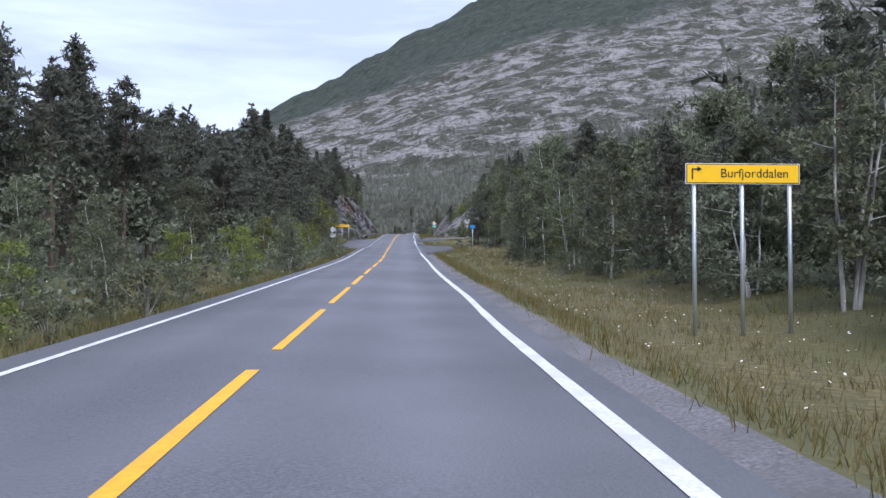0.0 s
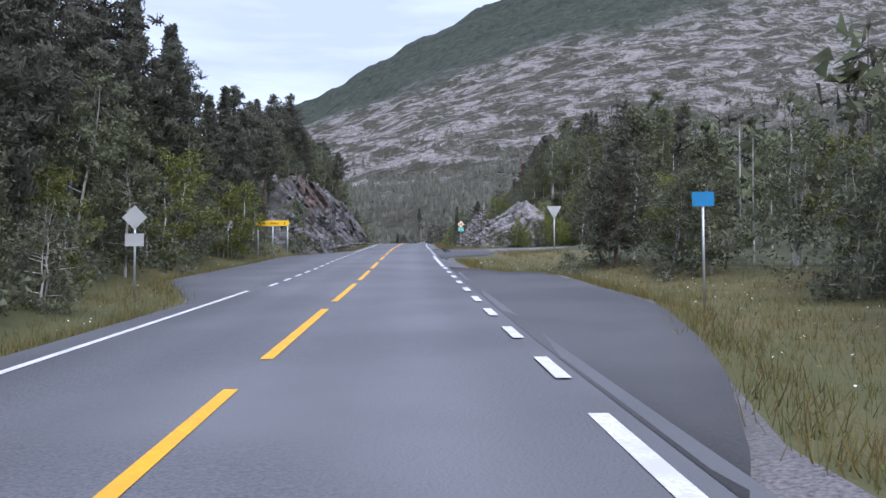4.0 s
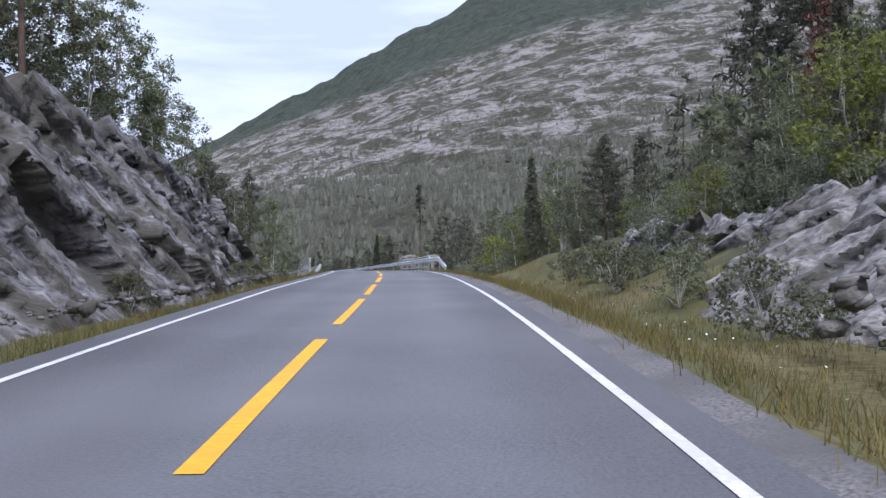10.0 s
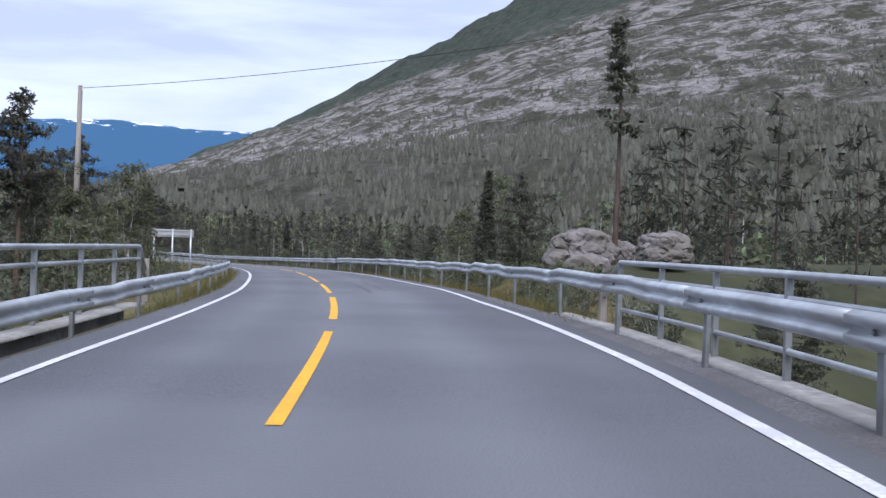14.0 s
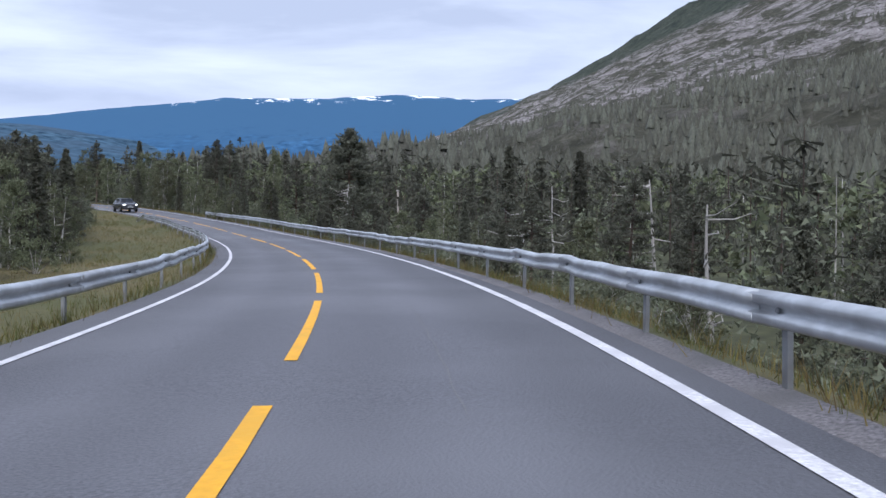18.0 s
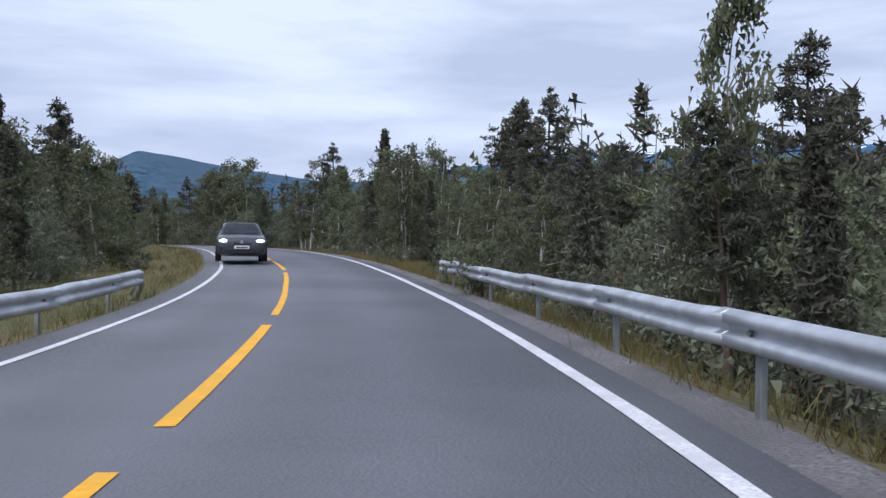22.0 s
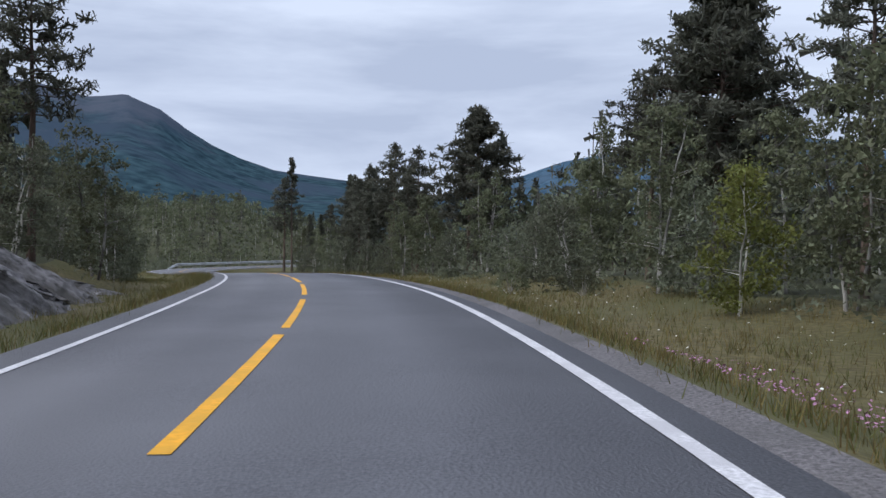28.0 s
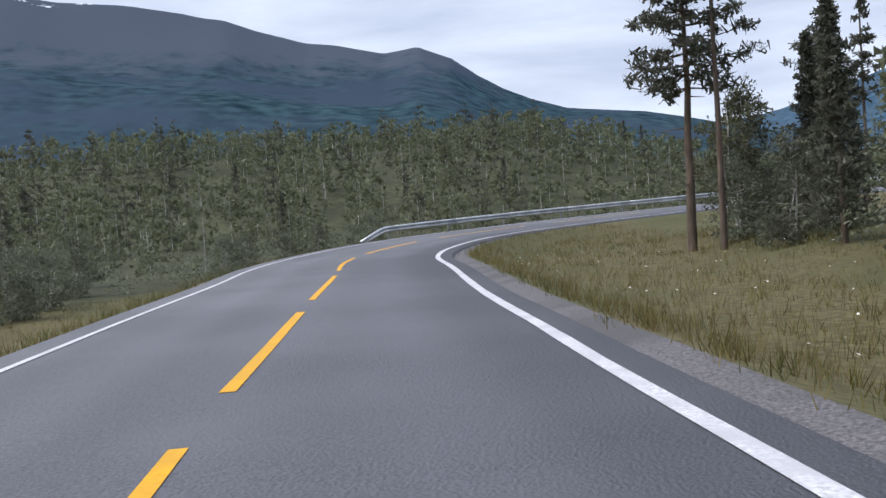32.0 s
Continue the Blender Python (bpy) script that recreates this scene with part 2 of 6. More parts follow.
ASPHALT_PATCH = material("repaired_asphalt", (0.086, 0.087, 0.097), 0.72, vary=0.3, grain=38, bump=0.35, stain=(0.10, 0.10, 0.11), stain_scale=0.4)
GRAVEL = material("gravel", (0.155, 0.145, 0.15), 0.95, vary=0.45, grain=26, bump=0.7, stain=(0.115, 0.11, 0.11), stain_scale=0.8)
GROUND = material("verge_soil", (0.112, 0.094, 0.042), 0.95, vary=0.45, grain=6.0, bump=0.7, stain=(0.082, 0.082, 0.034), stain_scale=0.14)
FOREST_FLOOR = material("forest_floor", (0.060, 0.062, 0.030), 0.95, vary=0.5, grain=1.2, bump=0.6, stain=(0.040, 0.043, 0.022), stain_scale=0.15)
GRASS = leafy("grass_blades", (0.172, 0.134, 0.050), 0.35, 0.3, 0.0)
GRASS_GREEN = leafy("green_grass_blades", (0.118, 0.120, 0.040), 0.35, 0.3, 0.0)
FLOWER_WHITE = material("white_petals", (0.75, 0.74, 0.68), 0.7, vary=0.1, grain=20)
FLOWER_PINK = material("pink_petals", (0.40, 0.20, 0.33), 0.7, vary=0.3, grain=20, per_island=0.3)
ROCK = material("dark_schist", (0.170, 0.162, 0.172), 0.85, vary=0.8, grain=2.6, bump=1.0, stain=(0.078, 0.072, 0.062), stain_scale=0.45, stretch=(1.4, 0.7, 3.4), turn=(0.8, 0, 0), deep=0.10)
ROCK_GREY = material("broken_grey_rock", (0.235, 0.222, 0.224), 0.88, vary=0.7, grain=4.0, bump=1.0, stain=(0.115, 0.107, 0.098), stain_scale=0.7, stretch=(1.2, 0.8, 2.2), turn=(0.6, 0, 0), deep=0.10)
ROCK_RUSTY = material("rusty_schist", (0.15, 0.105, 0.088), 0.9, vary=0.7, grain=2.2, bump=1.0, stain=(0.085, 0.074, 0.066), stain_scale=0.45, stretch=(1.4, 0.7, 3.4), turn=(0.8, 0, 0), deep=0.10)
ROCK_PALE = material("pale_granite", (0.185, 0.165, 0.160), 0.85, vary=0.5, grain=3.0, bump=0.6, stain=(0.16, 0.145, 0.125), stain_scale=0.6)
BIRCH_BARK = material("birch_bark", (0.42, 0.40, 0.37), 0.8, vary=0.35, grain=5, stain=(0.10, 0.09, 0.085), stain_scale=2.2, per_object=0.3, stretch=(1, 1, 0.35))
PINE_BARK = material("pine_bark", (0.12, 0.085, 0.065), 0.9, vary=0.45, grain=7, bump=0.5, stain=(0.07, 0.055, 0.048), stain_scale=1.5, per_object=0.25, stretch=(1, 1, 0.3))
DEAD_WOOD = material("grey_dead_wood", (0.33, 0.31, 0.29), 0.9, vary=0.35, grain=6, bump=0.4, stretch=(1, 1, 0.2))
BIRCH_LEAF = leafy("birch_leaves", (0.136, 0.143, 0.084), 0.38)
WILLOW_LEAF = leafy("willow_leaves", (0.146, 0.155, 0.105), 0.38)
BRIGHT_LEAF = leafy("bright_birch_leaves", (0.172, 0.186, 0.050), 0.4)
NEEDLES = leafy("pine_needles", (0.106, 0.107, 0.080), 0.34)
NEEDLES_BROWN = leafy("dead_brown_needles", (0.17, 0.088, 0.06), 0.2)
STEEL = material("galvanised_steel", (0.56, 0.58, 0.60), 0.48, 0.75, vary=0.14, grain=5, stain=(0.42, 0.43, 0.44), stain_scale=1.2)
STEEL_DULL = material("weathered_steel", (0.33, 0.34, 0.35), 0.6, 0.5, vary=0.2, grain=6, stain=(0.22, 0.22, 0.22), stain_scale=1.5)
SIGN_YELLOW = material("yellow_sign_face", (0.86, 0.50, 0.012), 0.4, vary=0.05, grain=4)
SIGN_ORANGE = material("amber_sign_face", (0.82, 0.36, 0.012), 0.4, vary=0.05, grain=4)
SIGN_WHITE = material("white_sign_face", (0.78, 0.78, 0.76), 0.4, vary=0.05, grain=4)
SIGN_BLACK = material("black_sign_print", (0.02, 0.018, 0.015), 0.5, vary=0.1, grain=4)
SIGN_GREEN = material("green_sign_face", (0.02, 0.46, 0.40), 0.4, vary=0.06, grain=4)
SIGN_BLUE = material("blue_sign_face", (0.03, 0.20, 0.42), 0.4, vary=0.06, grain=4)
SIGN_BACK = material("grey_aluminium_back", (0.50, 0.50, 0.50), 0.5, 0.4, vary=0.1, grain=3, stain=(0.40, 0.40, 0.39), stain_scale=1.5)
RED_PLASTIC = material("red_plastic", (0.55, 0.05, 0.03), 0.5, vary=0.15, grain=6)
POLE_WOOD = material("weathered_pole_wood", (0.26, 0.23, 0.20), 0.9, vary=0.3, grain=6, bump=0.3, stretch=(1, 1, 0.15))
CONCRETE = material("bridge_concrete", (0.36, 0.34, 0.32), 0.9, vary=0.25, grain=8, bump=0.3, stain=(0.24, 0.23, 0.21), stain_scale=0.8)
WATER = material("river_water", (0.05, 0.07, 0.08), 0.08, vary=0.2, grain=0.8, bump=0.3, spec=0.6)
CAR_PAINT = material("grey_car_paint", (0.075, 0.078, 0.088), 0.25, 0.4, vary=0.08, grain=30, spec=0.6)
BLACK_PLASTIC = material("black_plastic", (0.02, 0.02, 0.022), 0.6, vary=0.2, grain=20)
RUBBER = material("tyre_rubber", (0.022, 0.022, 0.022), 0.85, vary=0.2, grain=20)
RIM_METAL = material("alloy_rim", (0.5, 0.5, 0.52), 0.35, 0.9, vary=0.1, grain=8)
CAR_GLASS = material("tinted_car_glass", (0.018, 0.022, 0.03), 0.05, vary=0.05, grain=5, spec=0.8)
PLATE_WHITE = material("plate_white", (0.75, 0.75, 0.76), 0.5, vary=0.05, grain=6)


def lamp_material():
    m = material("lit_headlamp", (0.8, 0.8, 0.82), 0.2, vary=0.05, grain=10)
    b = m.node_tree.nodes["Principled BSDF"]
    b.inputs["Emission Color"].default_value = (1, 0.97, 0.92, 1)
    b.inputs["Emission Strength"].default_value = 2.4
    return m


HEADLAMP = lamp_material()


# ---------------------------------------------------------------- mesh helpers
def part(name, bm, mat, parent, label="", smooth=False):
    """Links a bmesh as one mesh under a thing or a part."""
    me = bpy.data.meshes.new(name)
    bm.to_mesh(me)
    bm.free()
    me.materials.append(mat)
    if smooth:
        me.shade_smooth()
    ob = new(name, me)
    ob.parent = parent
    if label:
        ob["label"] = label
    return ob


def raw(name, verts, faces, mats, parent=None, index=None, smooth=False):
    """Links plain vertex and face arrays as one mesh."""
    me = bpy.data.meshes.new(name)
    verts, faces = np.asarray(verts, np.float32), np.asarray(faces, np.int32)
    n, k = faces.shape
    me.vertices.add(len(verts))
    me.vertices.foreach_set("co", verts.ravel())
    me.loops.add(n * k)
    me.loops.foreach_set("vertex_index", faces.ravel())
    me.polygons.add(n)
    me.polygons.foreach_set("loop_start", np.arange(n, dtype=np.int32) * k)
    for m in (mats if isinstance(mats, (list, tuple)) else [mats]):
        me.materials.append(m)
    if index is not None:
        me.polygons.foreach_set("material_index", np.asarray(index, np.int32))
    me.update(calc_edges=True)
    if smooth:
        me.shade_smooth()
    ob = new(name, me)
    ob.parent = parent
    return ob


def box(bm, size, at=(0, 0, 0), turn=None, bevel=0.0):
    r = bmesh.ops.create_cube(bm, size=1.0)
    vs = r["verts"]
    m = Matrix.Translation(at) @ (turn or Matrix()) @ Matrix.Diagonal((*size, 1))
    bmesh.ops.transform(bm, matrix=m, verts=vs)
    if bevel:
        es = list({e for v in vs for e in v.link_edges})
        bmesh.ops.bevel(bm, geom=es, offset=bevel, segments=1, affect="EDGES")
    return vs


def tube(bm, pts, radii, sides=8, cap=True):
    """A round rod through points."""
    rings = []
    pts = [Vector(p) for p in pts]
    for i, p in enumerate(pts):
        d = (pts[min(i + 1, len(pts) - 1)] - pts[max(i - 1, 0)]).normalized()
        a = d.orthogonal().normalized() if abs(d.z) < 0.9 else Vector((1, 0, 0)).cross(d).normalized()
        b = d.cross(a)
        r = radii[i] if isinstance(radii, (list, tuple)) else radii
        rings.append([bm.verts.new(p + a * (r * math.cos(2 * math.pi * k / sides)) + b * (r * math.sin(2 * math.pi * k / sides))) for k in range(sides)])
    for q, w in zip(rings, rings[1:]):
        for k in range(sides):
            bm.faces.new((q[k], q[(k + 1) % sides], w[(k + 1) % sides], w[k]))
    if cap:
        bm.faces.new(rings[0][::-1])
        bm.faces.new(rings[-1])


def prism(bm, outline, depth, m):
    """A flat plate with the given outline (x, z), its thickness along y."""
    front = [bm.verts.new(m @ Vector((x, -depth / 2, z))) for x, z in outline]
    back = [bm.verts.new(m @ Vector((x, depth / 2, z))) for x, z in outline]
    bm.faces.new(front)
    bm.faces.new(back[::-1])
    n = len(outline)
    for i in range(n):
        bm.faces.new((front[i], back[i], back[(i + 1) % n], front[(i + 1) % n]))


def thing(name, m, label, category, group="", kind=""):
    ob = new(name)
    ob.matrix_world = m
    return tagged(ob, label, category, group, kind)


# ---------------------------------------------------------------- the road's line
def spline(pts, n=24):
    out = []
    for i in range(len(pts) - 1):
        p0, p1, p2, p3 = (np.array(pts[max(0, min(len(pts) - 1, j))], float) for j in (i - 1, i, i + 1, i + 2))
        for k in range(n):
            u = k / n
            out.append(0.5 * (2 * p1 + (p2 - p0) * u + (2 * p0 - 5 * p1 + 4 * p2 - p3) * u * u + (3 * p1 - p0 - 3 * p2 + p3) * u ** 3))
    out.append(np.array(pts[-1], float))
    return np.array(out)


LINE = spline(ROAD)
ARC = np.concatenate([[0], np.cumsum(np.linalg.norm(np.diff(LINE[:, :2], axis=0), axis=1))])
ARC -= np.interp(0.0, LINE[:, 1][:60], ARC[:60])


def at(s):
    """Place on the lane's middle at s metres along, and the way ahead."""
    p = np.array([np.interp(s, ARC, LINE[:, k]) for k in range(3)])
    a = np.array([np.interp(s - 2.5, ARC, LINE[:, k]) for k in range(2)])
    b = np.array([np.interp(s + 2.5, ARC, LINE[:, k]) for k in range(2)])
    d = (b - a) / np.linalg.norm(b - a)
    return p, d


def side(s, l, h=0.0):
    """World place s metres along, l metres to the right of the lane's middle, h over the road."""
    p, d = at(s)
    return Vector((p[0] + d[1] * l, p[1] - d[0] * l, p[2] + h))


def turn_at(s):
    p, d = at(s)
    return math.degrees(math.atan2(-d[0], d[1]))


def frame_at(s, l, h=0.0, extra=0.0):
    v = side(s, l, h)
    return pose(v.x, v.y, v.z, 0, 0, turn_at(s) + extra)


S_SAMPLES = np.arange(-60, ARC[-1], 1.0)
P_SAMPLES = np.array([at(s)[0] for s in S_SAMPLES])
D_SAMPLES = np.array([at(s)[1] for s in S_SAMPLES])


def locate(xy):
    """Nearest stretch of road: s, l (right positive), the road's height there, for many places."""
    xy = np.atleast_2d(np.asarray(xy, float))
    s, l, z = np.empty(len(xy)), np.empty(len(xy)), np.empty(len(xy))
    for i in range(0, len(xy), 2000):
        q = xy[i:i + 2000]
        d2 = (q[:, None, 0] - P_SAMPLES[None, :, 0]) ** 2 + (q[:, None, 1] - P_SAMPLES[None, :, 1]) ** 2
        k = d2.argmin(1)
        dx, dy = q[:, 0] - P_SAMPLES[k, 0], q[:, 1] - P_SAMPLES[k, 1]
        along = dx * D_SAMPLES[k, 0] + dy * D_SAMPLES[k, 1]
        across = dx * D_SAMPLES[k, 1] - dy * D_SAMPLES[k, 0]
        s[i:i + 2000] = S_SAMPLES[k] + np.clip(along, -1, 1)
        l[i:i + 2000] = np.sign(across) * np.sqrt(d2.min(1))
        z[i:i + 2000] = P_SAMPLES[k, 2]
    return s, l, z

# ---------------------------------------------------------------- ground
def lane(s):
    return np.interp(s, *zip(*LANE))


def left_lane(s):
    return np.interp(s, *zip(*LEFT_LANE))


RIGHT_FAR = ((-80, 0.2), (118, 0.3), (150, 1.0), (165, 3.8), (192, 3.4), (203, 1.6), (212, 1.0), (219, 1.1), (226, 1.8), (236, 1.4), (244, -1.2), (252, -3.6), (272, -3.6), (284, 1.2), (296, 0.6), (312, -2.2), (400, -2.4), (432, -0.8), (480, 0.0), (700, 0.3))
LEFT_FAR = ((-80, 0.7), (143, 0.8), (150, 3.6), (160, 5.6), (175, 7.2), (215, 6.2), (229, 4.0), (236, 1.5), (244, -1.8), (252, -3.6), (272, -3.6), (284, -0.8), (330, -0.6), (410, -0.6), (450, -1.0), (500, -0.5), (509, 2.0), (530, 2.0), (550, 1.2), (570, -0.6), (700, -2.5))
RIGHT_VERGE = ((-80, 6.0), (90, 6.5), (118, 5.0), (150, 3.5), (200, 3.0), (210, 2.8), (230, 3.2), (244, 2.2), (420, 1.2), (440, 3.5), (480, 4.5), (500, 7.0), (570, 4.8), (588, 5.4), (602, 6.6), (615, 8.8), (700, 9.0))
LEFT_VERGE = ((-80, 1.2), (70, 1.3), (90, 2.4), (140, 3.2), (150, 1.6), (230, 1.8), (245, 2.0), (300, 3.5), (330, 7.0), (400, 7.0), (430, 3.5), (520, 3.5), (560, 3.6), (592, 4.2), (604, 7.0), (700, 7.0))


def side_road(l):
    """Middle and half width, along s, of the side road at l."""
    return np.interp(l, (5, 7, 11, 22, 62), (140, 143, 148.5, 161, 201)), np.interp(l, (4, 7, 8, 11, 70), (13, 8.5, 7, 6, 8))


def right_edge(s):
    bay = np.clip(np.minimum((np.asarray(s) - 78) / 14, (111 - np.asarray(s)) / 6), 0, 1)
    return lane(s) + 0.95 + 2.75 * bay


def left_edge(s):
    bay = np.clip(np.minimum((np.asarray(s) - 92) / 10, (142 - np.asarray(s)) / 14), 0, 1)
    return left_lane(s) + 0.55 + 3.0 * bay


def soft(u):
    u = np.clip(u, 0, 1)
    return u * u * (3 - 2 * u)


def hum(x, y, k):
    return np.sin(x * 0.11 * k + 1.3) * np.cos(y * 0.13 * k + 0.4) + 0.5 * np.sin(x * 0.29 * k + y * 0.23 * k)


def crest(x, y):
    u = np.clip((x + 40) / np.maximum(y + 300, 500) * 2.85 + 0.21 * np.clip((y - 250) / 2300, 0, 1), -1.7, 1.1)
    c = 561.5 + 552.2 * u - 10.7 * u ** 2 - 167.2 * u ** 3
    left = 200 * np.clip((u + 1.2) / 0.41, 0, 1)
    return np.where(u < -0.79, left, c)


def mountain(x, y):
    """The bare mountain side north of the road."""
    v = np.clip((y - 430) / 2120, 0, 1.25) ** 1.3
    return crest(x, y) * np.where(v < 1, v, 1 - 0.6 * (v - 1))


def rise(x, y):
    """Great forms far from the road: the mountain's foot."""
    return np.clip(mountain(x, y) - 5.0 - 30.0 * soft((y - 540) / 70), -25, 900)


def ground(xy):
    xy = np.atleast_2d(np.asarray(xy, float))
    s, l, z = locate(xy)
    right = l > 0
    edge = np.where(right, right_edge(s), left_edge(s))
    u = np.abs(l) - edge
    side_far = np.where(right, np.interp(s, *zip(*RIGHT_FAR)), np.interp(s, *zip(*LEFT_FAR)))
    verge = np.where(right, np.interp(s, *zip(*RIGHT_VERGE)), np.interp(s, *zip(*LEFT_VERGE)))
    mouth = right * soft((s - 120) / 6) * soft((156 - s) / 6)
    ditch = -0.45 * soft(u / 1.8) * (1 - mouth)
    drop = np.where(side_far < -1, 2.5, 5.0)
    start = np.where(side_far < -1, 0.8, verge * 0.8)
    cut = np.where(right, soft((s - 150) / 6) * soft((204 - s) / 6), soft((s - 141) / 6) * soft((240 - s) / 6) + soft((s - 503) / 5) * soft((550 - s) / 5))
    start, drop = np.where(cut > 0.3, np.where(right, 7.5, 4.2), start), np.where(cut > 0.3, 3.0, drop)
    h = np.where(u < 0, -0.10, -0.04 + ditch + (side_far - ditch) * soft((u - start) / drop))
    mid, half = side_road(np.abs(l))
    w = right * soft((half + 12 - np.abs(s - mid)) / 7) * soft((l - 2.2) / 1.2) * soft((78 - l) / 12)
    h = h * (1 - w) + (-0.07 + 0.006 * np.abs(l)) * w
    hill = right * 7.6 * soft((l - 12) / 15) * soft((s - mid - half - 2) / 11) * soft((254 - s) / 20) * soft((130 - l) / 40)
    h = h + hill * (1 - w)
    far = soft((u - 14) / 90)
    h = h + 0.16 * hum(xy[:, 0] * 3, xy[:, 1] * 3, 1) * soft((u - 2.5) / 6) * (1 - w) + 1.6 * hum(xy[:, 0] * 0.4, xy[:, 1] * 0.4, 1) * far
    h = h + 15.0 * soft((-xy[:, 0] - 335) / 100) * soft((480 - xy[:, 1]) / 50) * soft((xy[:, 1] - 150) / 150) * soft((u - 12) / 45)
    return z + h + rise(xy[:, 0], xy[:, 1]) * soft((u - 60) / 160)


def height(x, y):
    return float(ground([[x, y]])[0])


def build_ground():
    pts = []
    for s in np.arange(-58, ARC[-1] - 1, 2.2):
        p, d = at(s)
        for sgn, e in ((1, float(right_edge(s))), (-1, float(left_edge(s)))):
            for off in (-e, -e * 0.5, -0.35, 0.05, 0.8, 1.7, 2.8, 4.2, 6.0, 8.5, 12.0, 17.0, 24.0, 34.0):
                l = sgn * (e + off)
                if off == -e and sgn < 0:
                    continue
                pts.append((p[0] + d[1] * l, p[1] - d[0] * l, abs(l)))
    pts = np.array(pts)
    s, l, z = locate(pts[:, :2])
    pts = pts[np.abs(np.abs(l) - pts[:, 2]) < 0.6][:, :2]
    rng = np.random.default_rng(4)
    more = []
    for lo, hi, step in ((40, 160, 13.0), (150, 700, 34.0), (650, 4600, 190.0)):
        gx = np.arange(-160 - hi - 250, -160 + hi + 250, step)
        gy = np.arange(220 - hi - 300, 220 + hi + 300, step)
        q = np.stack(np.meshgrid(gx, gy), -1).reshape(-1, 2)
        q = q + rng.uniform(-0.3, 0.3, q.shape) * step
        _, ql, _ = locate(q)
        more.append(q[(np.abs(ql) > lo) & (np.abs(ql) < hi)])
    pts = np.concatenate([pts] + more)
    from mathutils.geometry import delaunay_2d_cdt
    res = delaunay_2d_cdt([Vector(p) for p in pts], [], [], 0, 0.02)
    v2 = np.array([tuple(v) for v in res[0]])
    faces = np.array([f for f in res[2] if len(f) == 3])
    z = ground(v2)
    cen = v2[faces].mean(1)
    s, l, _ = locate(cen)
    right = l > 0
    u = np.abs(l) - np.where(right, right_edge(s), left_edge(s))
    verge = np.where(right, np.interp(s, *zip(*RIGHT_VERGE)), np.interp(s, *zip(*LEFT_VERGE)))
    idx = np.where(u < 0.15, 0, np.where(u < verge + 2.5, 1, 2))
    ob = raw("ground", np.column_stack([v2, z]), faces, [GRAVEL, GROUND, FOREST_FLOOR], index=idx, smooth=True)
    return tagged(ob, "grassy verge and dark forest floor beside the road", "ground", kind="structure")


build_ground()


def strip(name, ss, l0, l1, h, mat, parent=None, lift=None):
    """A thin band along the road between two offsets."""
    verts, faces = [], []
    for i, s in enumerate(ss):
        a, b = (l0(s) if callable(l0) else l0), (l1(s) if callable(l1) else l1)
        for l in (a, b):
            v = side(s, l, h)
            verts.append(v[:])
        if i:
            k = 2 * i
            faces.append((k - 2, k - 1, k + 1, k))
    return raw(name, verts, faces, mat, parent)


def wide_strip(name, ss, offsets, heights, mat):
    verts, faces, n = [], [], len(offsets(ss[0]))
    for i, s in enumerate(ss):
        for l, h in zip(offsets(s), heights):
            verts.append(side(s, l, h)[:])
        if i:
            for k in range(n - 1):
                a = (i - 1) * n + k
                faces.append((a, a + 1, a + n + 1, a + n))
    return raw(name, verts, faces, mat, smooth=True)


ROAD_S = np.arange(-56, ARC[-1] - 3, 1.5)
road = wide_strip("road", ROAD_S, lambda s: (-left_edge(s) - 0.05, -left_edge(s), 0.0, lane(s) + 0.45, lane(s) + 0.5), (-0.14, 0.0, 0.03, 0.0, -0.14), ASPHALT)
tagged(road, "two-lane grey asphalt road with worn surface", "road", kind="structure")
uv = road.data.uv_layers.new(name="along")
idx = np.empty(len(road.data.loops), np.int32)
road.data.loops.foreach_get("vertex_index", idx)
row = np.array([[-left_edge(s) - 0.05, -left_edge(s), 0.0, lane(s) + 0.45, lane(s) + 0.5] for s in ROAD_S])
uvs = np.stack([row.ravel(), np.repeat(ROAD_S, 5)], 1)[idx]
uv.data.foreach_set("uv", uvs.astype(np.float32).ravel())

# markings
def edge_wear(s):
    """How much of the edge line's border has worn off."""
    return float(np.interp(s, (148, 160, 240, 250), (0.0, 0.026, 0.026, 0.0))) + 0.006 * math.sin(s * 1.7) * math.sin(s * 0.43)


lines = tagged(new("road_markings"), "white edge lines and yellow centre dashes on the asphalt", "road marking", kind="structure")
for a, b in ((-56, 79.2), (111.8, 127.1), (149.2, ARC[-1] - 4)):
    strip("edge_line", np.append(np.arange(a, b - 0.4, 1.5), b), lambda s: lane(s) - 0.08 + edge_wear(s), lambda s: lane(s) + 0.08 - edge_wear(s), 0.012, WHITE_PAINT, lines)
for a, b in ((-56, 96.5), (137.4, ARC[-1] - 4)):
    strip("edge_line", np.arange(a, b, 1.5), lambda s: -left_lane(s) - 0.055, lambda s: -left_lane(s) + 0.055, 0.014, WHITE_PAINT, lines)
for k in range(14):
    s = 134.7 - k * 2.87
    strip("edge_dash", np.linspace(s, s + 1.6, 3), -2.23, -2.12, 0.022, WHITE_PAINT, lines)
for k in range(9):
    s = 80.9 + k * 3.51
    strip("edge_dash", np.linspace(s, s + 1.55, 3), 2.87, 3.02, 0.024, WHITE_PAINT, lines)
for s in (128.45, 132.4, 136.35, 140.3, 144.3):
    strip("edge_dash", np.linspace(s, s + 1.95, 3), 2.97, 3.12, 0.024, WHITE_PAINT, lines)
